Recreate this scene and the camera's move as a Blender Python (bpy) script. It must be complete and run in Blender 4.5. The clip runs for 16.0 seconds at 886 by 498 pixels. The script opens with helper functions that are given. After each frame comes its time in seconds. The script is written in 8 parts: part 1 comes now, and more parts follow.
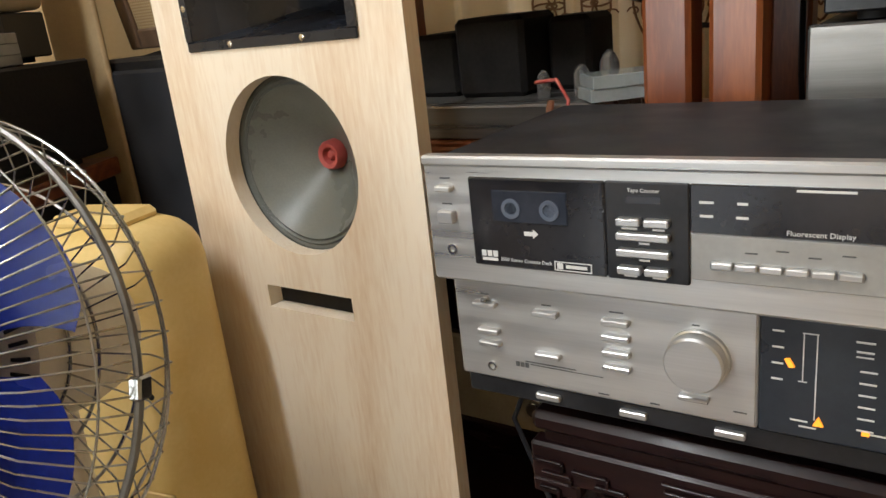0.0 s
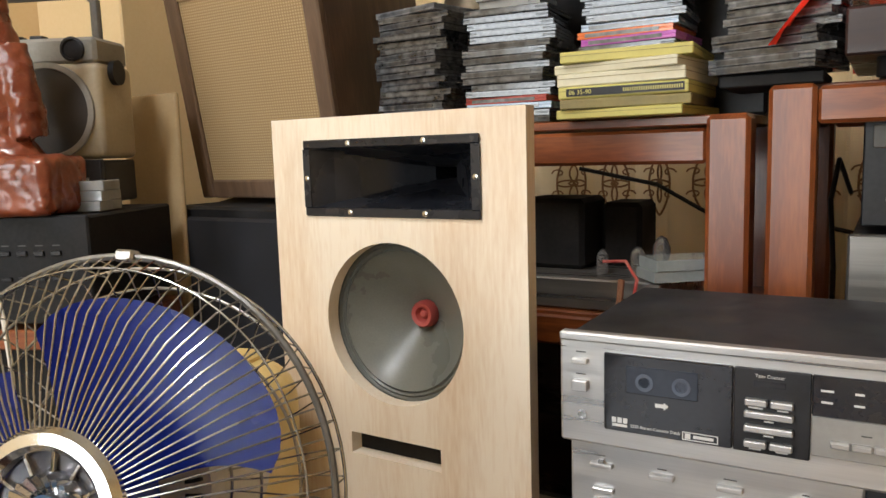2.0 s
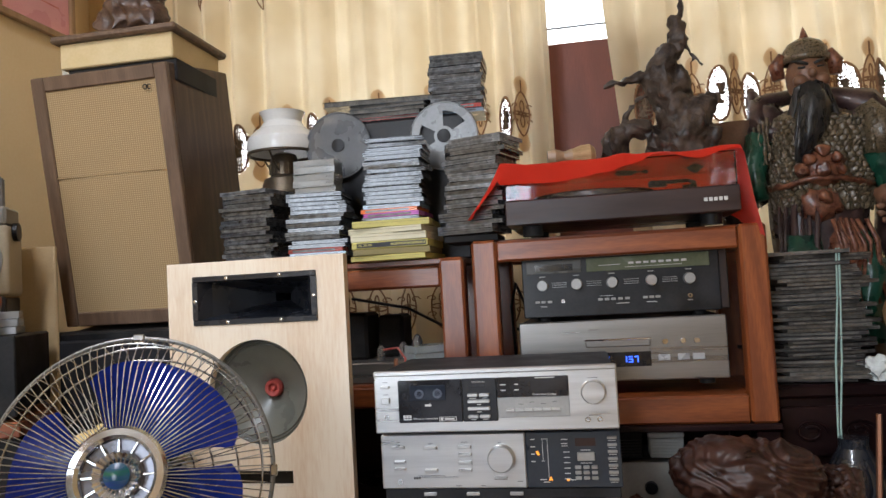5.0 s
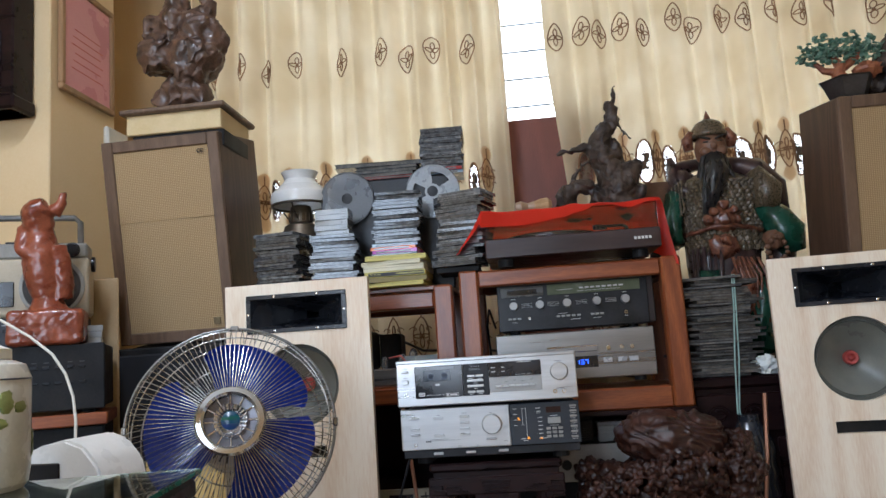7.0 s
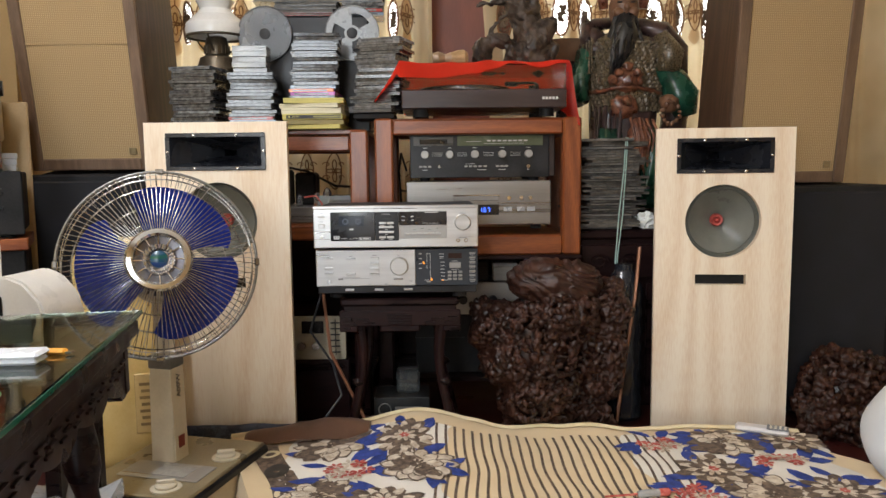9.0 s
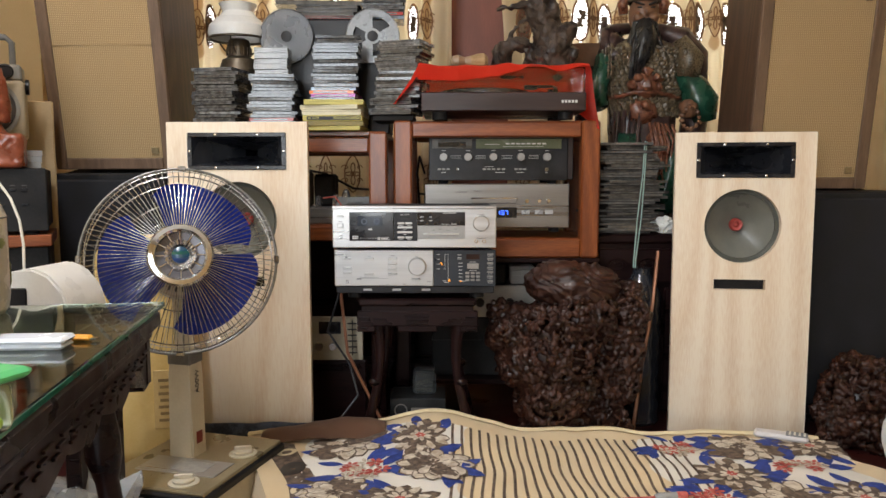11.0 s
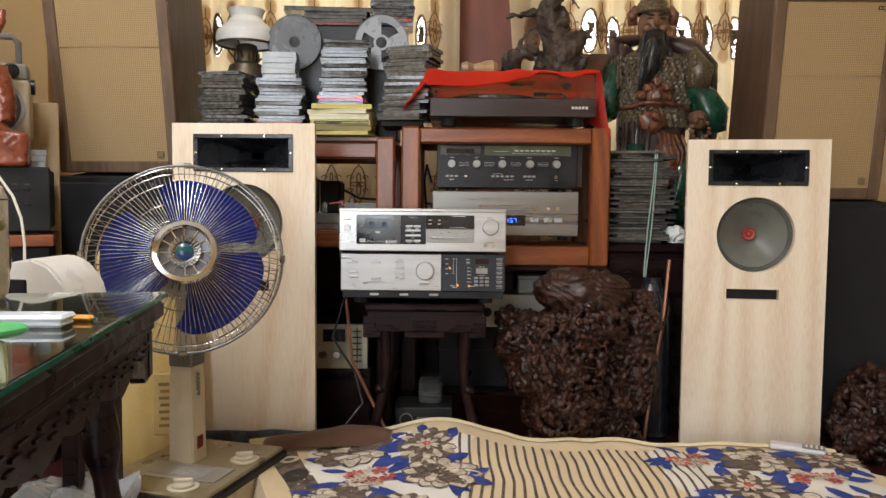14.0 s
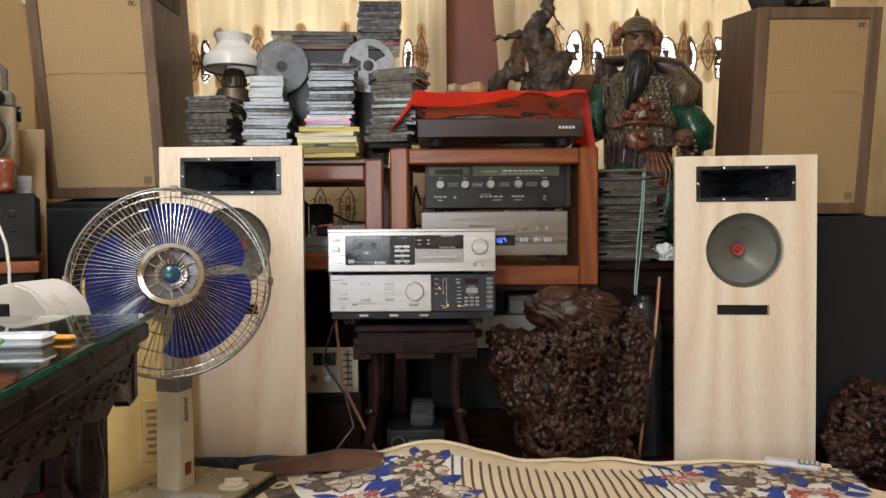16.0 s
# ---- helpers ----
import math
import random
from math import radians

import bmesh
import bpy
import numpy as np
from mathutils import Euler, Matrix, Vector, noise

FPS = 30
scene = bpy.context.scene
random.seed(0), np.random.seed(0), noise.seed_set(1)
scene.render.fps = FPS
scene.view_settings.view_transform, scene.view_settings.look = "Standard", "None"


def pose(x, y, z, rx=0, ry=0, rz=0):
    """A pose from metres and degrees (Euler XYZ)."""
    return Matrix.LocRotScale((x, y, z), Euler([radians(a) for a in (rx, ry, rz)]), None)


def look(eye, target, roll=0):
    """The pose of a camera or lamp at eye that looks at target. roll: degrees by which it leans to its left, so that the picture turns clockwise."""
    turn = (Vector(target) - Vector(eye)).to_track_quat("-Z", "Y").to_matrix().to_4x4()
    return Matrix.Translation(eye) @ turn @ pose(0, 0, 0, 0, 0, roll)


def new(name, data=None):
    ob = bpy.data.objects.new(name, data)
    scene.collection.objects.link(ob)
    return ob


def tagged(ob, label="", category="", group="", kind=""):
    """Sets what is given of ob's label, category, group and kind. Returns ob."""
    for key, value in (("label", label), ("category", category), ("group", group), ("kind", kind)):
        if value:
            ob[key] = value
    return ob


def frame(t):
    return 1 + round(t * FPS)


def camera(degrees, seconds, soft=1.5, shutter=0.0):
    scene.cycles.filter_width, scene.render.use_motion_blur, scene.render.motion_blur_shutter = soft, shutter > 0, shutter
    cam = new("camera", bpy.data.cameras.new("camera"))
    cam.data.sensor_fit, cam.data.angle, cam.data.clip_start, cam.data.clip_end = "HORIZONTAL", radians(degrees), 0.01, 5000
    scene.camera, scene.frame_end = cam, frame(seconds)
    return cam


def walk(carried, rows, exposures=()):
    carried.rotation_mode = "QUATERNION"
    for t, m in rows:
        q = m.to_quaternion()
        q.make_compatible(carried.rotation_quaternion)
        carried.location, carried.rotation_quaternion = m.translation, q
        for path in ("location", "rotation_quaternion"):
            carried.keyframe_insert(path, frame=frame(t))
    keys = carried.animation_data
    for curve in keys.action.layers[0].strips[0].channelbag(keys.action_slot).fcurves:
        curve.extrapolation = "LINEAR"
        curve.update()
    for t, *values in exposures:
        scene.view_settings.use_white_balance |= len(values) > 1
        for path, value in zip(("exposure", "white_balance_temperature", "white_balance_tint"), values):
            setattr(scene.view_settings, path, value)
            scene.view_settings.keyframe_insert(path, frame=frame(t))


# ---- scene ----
cam = camera(60.6, 16.0)
PATH = [
    (0, (0.159, -0.525, 0.831), (-0.935, 1.034, 0.222), -6.4),
    (0.5, (0.101, -0.581, 0.858), (-0.936, 1.061, 0.38), -5.9),
    (1, (0.071, -0.62, 0.884), (-0.954, 1.055, 0.507), -4.8),
    (1.5, (0.064, -0.643, 0.891), (-0.965, 1.043, 0.58), -3.5),
    (2, (0.059, -0.697, 0.89), (-0.952, 1.01, 0.638), -1.7),
    (2.5, (0.074, -0.818, 0.897), (-0.963, 0.884, 0.728), -1.5),
    (3, (0.112, -0.967, 0.887), (-0.759, 0.831, 0.792), -2.8),
    (3.5, (0.12, -1.112, 0.89), (-0.425, 0.81, 0.793), -0.1),
    (4, (0.194, -1.157, 0.915), (-0.322, 0.775, 0.873), -1.4),
    (6.5, (0.133, -1.799, 0.731), (-0.029, 0.177, 0.994), -5.2),
    (7, (0.114, -1.877, 0.723), (-0.093, 0.094, 0.996), -3.8),
    (7.5, (0.112, -1.933, 0.773), (0.028, 0.065, 0.743), -0.2),
    (8, (0.117, -1.971, 0.829), (0.123, 0.009, 0.55), 0.0),
    (8.5, (0.11, -1.995, 0.804), (0.121, -0.013, 0.536), -0.4),
    (9, (0.107, -2.02, 0.81), (0.125, -0.032, 0.596), -0.6),
    (11.5, (0.091, -2.027, 0.781), (0.055, -0.036, 0.602), -0.2),
    (12, (0.081, -2.022, 0.776), (0.029, -0.03, 0.614), -0.6),
    (12.5, (0.084, -2.024, 0.783), (0.028, -0.031, 0.627), -0.5),
    (13, (0.083, -2.019, 0.767), (0.051, -0.023, 0.641), -0.2),
    (13.5, (0.079, -2.002, 0.742), (0.066, -0.006, 0.621), 0.4),
    (14, (0.079, -1.994, 0.73), (0.054, 0.002, 0.605), 0.5),
    (14.5, (0.086, -1.995, 0.718), (0.062, 0.003, 0.635), 0.0),
    (15, (0.088, -1.991, 0.719), (0.09, 0.008, 0.654), -0.4),
    (15.5, (0.085, -1.985, 0.703), (0.091, 0.014, 0.645), 0.2),
    (16, (0.085, -1.987, 0.713), (0.082, 0.012, 0.657), -0.4),
]
walk(cam, [(t, look(eye, target, roll)) for t, eye, target, roll in PATH], ((0.0, 0.16, 6500, 10), (2.0, 0.1, 6600, 12), (3.0, -0.02, 6800, 19), (4.0, 0.02, 6600, 17), (6.3, -0.27, 5400, 12), (7.2, -0.25, 5450, 12), (8.2, 0.02, 6450, 13), (16.0, 0.02, 6450, 13)))

# ---- light ----
world = bpy.data.worlds.new("sky")
scene.world = world
world.use_nodes = True
_n = world.node_tree.nodes
_sky = _n.new("ShaderNodeTexSky")
_sky.sky_type = "NISHITA"
_sky.sun_disc = False
_sky.sun_elevation, _sky.sun_rotation = radians(42), radians(200)
_n["Background"].inputs["Strength"].default_value = 0.12
world.node_tree.links.new(_sky.outputs["Color"], _n["Background"].inputs["Color"])


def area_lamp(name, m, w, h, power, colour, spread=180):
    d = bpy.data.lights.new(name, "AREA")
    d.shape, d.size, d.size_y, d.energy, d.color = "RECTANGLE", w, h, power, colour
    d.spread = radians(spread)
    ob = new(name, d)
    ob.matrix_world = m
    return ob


WINDOW_W, DOOR_W, ASSUMED_TUBE_W = 11.5, 74.0, 50.0
# daylight through curtained window and open doorway behind, plus an assumed, unseen ceiling tube
area_lamp("window_daylight", look((0.25, 1.52, 1.75), (0.25, 0.0, 1.55)), 2.9, 1.7, WINDOW_W, (1.0, 0.97, 0.9), 75)
area_lamp("doorway_daylight", look((-1.0, -4.15, 1.35), (0.1, 0.0, 0.7)), 1.5, 1.9, DOOR_W, (0.88, 0.96, 1.0))
area_lamp("assumed_tube_light", look((-0.75, -1.5, 2.76), (-0.75, -1.5, 0.0)), 0.12, 1.2, ASSUMED_TUBE_W, (0.95, 0.98, 1.0))


# ---- materials ----
def shader(name):
    m = bpy.data.materials.new(name)
    m.use_nodes = True
    nt = m.node_tree
    return m, nt, nt.nodes["Principled BSDF"]


def surf(name, c1, c2, rough=0.5, metal=0.0, scale=12.0, fine=160.0, bump=0.1, stretch=(1, 1, 1), coat=0.0, trans=0.0, detail=4.0, spread=0.18, wear=0.0, ior=1.45, glow=0.0, sheen=0.0, spec=0.5):
    """Two-scale surface: broad colour drift and fine grain, with bump and uneven gloss."""
    m, nt, b = shader(name)
    link = nt.links.new
    tc = nt.nodes.new("ShaderNodeTexCoord")
    mp = nt.nodes.new("ShaderNodeMapping")
    mp.inputs["Scale"].default_value = stretch
    link(tc.outputs["Object"], mp.inputs["Vector"])
    info = nt.nodes.new("ShaderNodeObjectInfo")
    off = nt.nodes.new("ShaderNodeVectorMath")
    off.operation = "MULTIPLY_ADD"
    link(info.outputs["Random"], off.inputs[0])
    off.inputs[1].default_value = (7.0, 5.0, 3.0)
    link(mp.outputs["Vector"], off.inputs[2])
    big = nt.nodes.new("ShaderNodeTexNoise")
    big.inputs["Scale"].default_value, big.inputs["Detail"].default_value = scale, detail
    link(off.outputs["Vector"], big.inputs["Vector"])
    small = nt.nodes.new("ShaderNodeTexNoise")
    small.inputs["Scale"].default_value, small.inputs["Detail"].default_value = fine, 3.0
    link(off.outputs["Vector"], small.inputs["Vector"])
    mixf = nt.nodes.new("ShaderNodeMath")
    mixf.operation = "MULTIPLY_ADD"
    link(small.outputs["Fac"], mixf.inputs[0])
    mixf.inputs[1].default_value = 0.35
    link(big.outputs["Fac"], mixf.inputs[2])
    ramp = nt.nodes.new("ShaderNodeValToRGB")
    ramp.color_ramp.elements[0].position, ramp.color_ramp.elements[1].position = 0.675 - spread, 0.675 + spread
    ramp.color_ramp.elements[0].color, ramp.color_ramp.elements[1].color = (*c1, 1), (*c2, 1)
    link(mixf.outputs[0], ramp.inputs["Fac"])
    link(ramp.outputs["Color"], b.inputs["Base Color"])
    rg = nt.nodes.new("ShaderNodeMapRange")
    rg.inputs["To Min"].default_value, rg.inputs["To Max"].default_value = max(0.02, rough - 0.1), min(1, rough + 0.1)
    rg.inputs["From Min"].default_value, rg.inputs["From Max"].default_value = 0.35, 0.65
    link(big.outputs["Fac"], rg.inputs["Value"])
    link(rg.outputs["Result"], b.inputs["Roughness"])
    if bump:
        bp = nt.nodes.new("ShaderNodeBump")
        bp.inputs["Strength"].default_value, bp.inputs["Distance"].default_value = bump, 0.002
        link(mixf.outputs[0], bp.inputs["Height"])
        link(bp.outputs["Normal"], b.inputs["Normal"])
    b.inputs["Metallic"].default_value = metal
    b.inputs["Coat Weight"].default_value = coat
    b.inputs["Coat Roughness"].default_value = 0.12
    b.inputs["Transmission Weight"].default_value = trans
    b.inputs["IOR"].default_value = ior
    b.inputs["Sheen Weight"].default_value = sheen
    b.inputs["Specular IOR Level"].default_value = spec
    if glow:
        b.inputs["Emission Color"].default_value = (*c2, 1)
        b.inputs["Emission Strength"].default_value = glow
    return m


def wood(name, c1, c2, rough=0.45, along="z", ring=9.0, coat=0.0, bump=0.08, warp=2.2):
    """Plain-sawn figure: stretched, warped rings and fine pores along one axis."""
    m, nt, b = shader(name)
    link = nt.links.new
    tc = nt.nodes.new("ShaderNodeTexCoord")
    mp = nt.nodes.new("ShaderNodeMapping")
    s = {"x": (0.12, 1, 1), "y": (1, 0.12, 1), "z": (1, 1, 0.12)}[along]
    mp.inputs["Scale"].default_value = s
    link(tc.outputs["Object"], mp.inputs["Vector"])
    info = nt.nodes.new("ShaderNodeObjectInfo")
    off = nt.nodes.new("ShaderNodeVectorMath")
    off.operation = "MULTIPLY_ADD"
    link(info.outputs["Random"], off.inputs[0])
    off.inputs[1].default_value = (3.0, 5.0, 2.0)
    link(mp.outputs["Vector"], off.inputs[2])
    n1 = nt.nodes.new("ShaderNodeTexNoise")
    n1.inputs["Scale"].default_value, n1.inputs["Detail"].default_value = ring * 0.55, 1.0
    link(off.outputs["Vector"], n1.inputs["Vector"])
    mul = nt.nodes.new("ShaderNodeMath")
    mul.operation = "MULTIPLY"
    mul.inputs[1].default_value = ring * warp
    link(n1.outputs["Fac"], mul.inputs[0])
    fr = nt.nodes.new("ShaderNodeMath")
    fr.operation = "PINGPONG"
    fr.inputs[1].default_value = 1.0
    link(mul.outputs[0], fr.inputs[0])
    n2 = nt.nodes.new("ShaderNodeTexNoise")
    n2.inputs["Scale"].default_value, n2.inputs["Detail"].default_value = 260.0, 3.0
    link(off.outputs["Vector"], n2.inputs["Vector"])
    add = nt.nodes.new("ShaderNodeMath")
    add.operation = "MULTIPLY_ADD"
    link(fr.outputs[0], add.inputs[0])
    add.inputs[1].default_value = 0.55
    link(n2.outputs["Fac"], add.inputs[2])
    ramp = nt.nodes.new("ShaderNodeValToRGB")
    ramp.color_ramp.elements[0].position, ramp.color_ramp.elements[1].position = 0.3, 1.15
    ramp.color_ramp.elements[0].color, ramp.color_ramp.elements[1].color = (*c2, 1), (*c1, 1)
    link(add.outputs[0], ramp.inputs["Fac"])
    link(ramp.outputs["Color"], b.inputs["Base Color"])
    b.inputs["Roughness"].default_value = rough
    b.inputs["Coat Weight"].default_value, b.inputs["Coat Roughness"].default_value = coat, 0.15
    bp = nt.nodes.new("ShaderNodeBump")
    bp.inputs["Strength"].default_value, bp.inputs["Distance"].default_value = bump, 0.001
    link(n2.outputs["Fac"], bp.inputs["Height"])
    link(bp.outputs["Normal"], b.inputs["Normal"])
    return m


def glass(name, colour, rough=0.02, ior=1.45):
    m, nt, b = shader(name)
    b.inputs["Base Color"].default_value = (*colour, 1)
    b.inputs["Roughness"].default_value, b.inputs["IOR"].default_value = rough, ior
    b.inputs["Transmission Weight"].default_value = 1.0
    return m


def glowing(name, colour, strength):
    m, nt, b = shader(name)
    b.inputs["Base Color"].default_value = (*colour, 1)
    b.inputs["Emission Color"].default_value = (*colour, 1)
    b.inputs["Emission Strength"].default_value = strength
    return m


def cloth(name, c1, c2, through_light=0.5, weave=900.0, bump=0.2):
    """Thin fabric: diffuse and translucent, with a fine weave."""
    m, nt, b = shader(name)
    link = nt.links.new
    tc = nt.nodes.new("ShaderNodeTexCoord")
    big = nt.nodes.new("ShaderNodeTexNoise")
    big.inputs["Scale"].default_value = 5.0
    link(tc.outputs["Object"], big.inputs["Vector"])
    ramp = nt.nodes.new("ShaderNodeValToRGB")
    ramp.color_ramp.elements[0].position, ramp.color_ramp.elements[1].position = 0.35, 0.65
    ramp.color_ramp.elements[0].color, ramp.color_ramp.elements[1].color = (*c1, 1), (*c2, 1)
    link(big.outputs["Fac"], ramp.inputs["Fac"])
    wv = nt.nodes.new("ShaderNodeTexNoise")
    wv.inputs["Scale"].default_value = weave
    link(tc.outputs["Object"], wv.inputs["Vector"])
    bp = nt.nodes.new("ShaderNodeBump")
    bp.inputs["Strength"].default_value, bp.inputs["Distance"].default_value = bump, 0.001
    link(wv.outputs["Fac"], bp.inputs["Height"])
    b.inputs["Roughness"].default_value = 0.8
    b.inputs["Sheen Weight"].default_value = 0.2
    link(ramp.outputs["Color"], b.inputs["Base Color"])
    link(bp.outputs["Normal"], b.inputs["Normal"])
    tr = nt.nodes.new("ShaderNodeBsdfTranslucent")
    link(ramp.outputs["Color"], tr.inputs["Color"])
    mix = nt.nodes.new("ShaderNodeMixShader")
    mix.inputs["Fac"].default_value = through_light
    link(b.outputs["BSDF"], mix.inputs[1])
    link(tr.outputs["BSDF"], mix.inputs[2])
    link(mix.outputs["Shader"], nt.nodes["Material Output"].inputs["Surface"])
    return m


PLY = wood("birch_ply", (0.84, 0.74, 0.60), (0.70, 0.54, 0.38), rough=0.5, ring=5.0, warp=3.4)
PLY_EDGE = surf("ply_edge", (0.52, 0.38, 0.24), (0.70, 0.56, 0.40), rough=0.7, stretch=(1, 1, 0.05), scale=60)
BLACK = surf("black_plastic", (0.009, 0.009, 0.010), (0.022, 0.022, 0.025), rough=0.38, bump=0.05, spec=0.35)
HORN = surf("horn_plastic", (0.010, 0.011, 0.015), (0.022, 0.024, 0.030), rough=0.27, bump=0.04)
MATTBLACK = surf("matt_black", (0.009, 0.009, 0.010), (0.023, 0.022, 0.022), rough=0.6, spec=0.25)
VINYL = surf("black_vinyl_top", (0.017, 0.018, 0.021), (0.03, 0.032, 0.037), rough=0.5, fine=900, bump=0.15)
CONE = surf("grey_paper_cone", (0.115, 0.12, 0.105), (0.17, 0.175, 0.155), rough=0.34, fine=400, bump=0.12)
SURROUND = surf("pleated_surround", (0.08, 0.085, 0.075), (0.13, 0.135, 0.12), rough=0.45)
REDCAP = surf("red_dust_cap", (0.34, 0.05, 0.045), (0.46, 0.09, 0.075), rough=0.5)
ALU = surf("brushed_aluminium", (0.44, 0.435, 0.43), (0.54, 0.535, 0.525), rough=0.36, metal=0.75, stretch=(0.03, 1, 1), scale=60, fine=700, bump=0.04)
CDALU = surf("grey_cd_fascia", (0.22, 0.207, 0.194), (0.28, 0.267, 0.25), rough=0.35, metal=0.75, stretch=(0.03, 1, 1), scale=60, fine=700, bump=0.04)
CHROME = surf("chrome", (0.62, 0.62, 0.62), (0.75, 0.75, 0.74), rough=0.16, metal=1.0, bump=0.02)
WIRE = surf("galvanised_wire", (0.30, 0.295, 0.275), (0.42, 0.41, 0.39), rough=0.26, metal=0.95)
BLADE = surf("blue_fan_blade", (0.011, 0.024, 0.22), (0.017, 0.04, 0.35), rough=0.2, trans=0.08, bump=0.03, scale=4)
CREAM = surf("aged_cream_plastic", (0.58, 0.52, 0.40), (0.68, 0.62, 0.49), rough=0.45)
YELLOW = surf("yellow_plastic", (0.66, 0.47, 0.17), (0.74, 0.56, 0.24), rough=0.45)
GOLDTOP = surf("gold_base_plate", (0.30, 0.25, 0.15), (0.40, 0.34, 0.22), rough=0.35, metal=0.5)
MAHOG = wood("red_mahogany", (0.17, 0.042, 0.012), (0.31, 0.090, 0.024), rough=0.36, ring=10, coat=0.15)
MAHOG_X = wood("red_mahogany_rail", (0.17, 0.042, 0.012), (0.31, 0.090, 0.024), rough=0.36, ring=10, coat=0.15, along="x")
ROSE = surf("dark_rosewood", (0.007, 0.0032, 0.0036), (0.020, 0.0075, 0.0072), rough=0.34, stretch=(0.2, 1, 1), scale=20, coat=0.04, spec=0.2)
BURL = surf("lacquered_burl", (0.012, 0.0042, 0.0028), (0.048, 0.017, 0.010), rough=0.42, scale=30, coat=0.06, bump=0.4, spec=0.35)
BURLTOP = surf("polished_burl_face", (0.014, 0.0055, 0.004), (0.062, 0.024, 0.015), rough=0.36, scale=14, stretch=(1, 0.4, 4), coat=0.12, bump=0.6, spec=0.4)
DRIFT = surf("weathered_root_wood", (0.014, 0.009, 0.007), (0.085, 0.060, 0.045), rough=0.5, scale=25, bump=0.6, coat=0.06, spec=0.35)
ROOT = surf("brown_root_carving", (0.035, 0.018, 0.011), (0.13, 0.072, 0.046), rough=0.42, scale=20, bump=0.5, coat=0.2)
REDWOOD = surf("red_carved_wood", (0.14, 0.028, 0.012), (0.27, 0.066, 0.027), rough=0.32, scale=18, coat=0.35, bump=0.3)
CABINET = wood("brown_cabinet_veneer", (0.062, 0.032, 0.018), (0.11, 0.06, 0.034), rough=0.5, ring=12)
CABFRAME = wood("brown_cabinet_frame", (0.11, 0.066, 0.040), (0.17, 0.105, 0.065), rough=0.5, ring=12)
WALL = surf("cream_wall_paint", (0.74, 0.55, 0.30), (0.79, 0.61, 0.36), rough=0.75, scale=2.5, fine=120, bump=0.08)
CEIL = surf("white_ceiling_paint", (0.74, 0.72, 0.68), (0.80, 0.78, 0.74), rough=0.8, scale=2)
FLOOR = surf("dark_red_floor_tile", (0.035, 0.008, 0.007), (0.06, 0.014, 0.012), rough=0.35, scale=4)
CURTAIN = cloth("gold_curtain_fabric", (0.70, 0.57, 0.35), (0.80, 0.68, 0.46), 0.40)
SKY = glowing("bright_sky", (0.92, 0.96, 1.0), 2.0)
RED_CLOTH = cloth("red_cloth", (0.86, 0.055, 0.018), (0.92, 0.085, 0.03), 0.42)


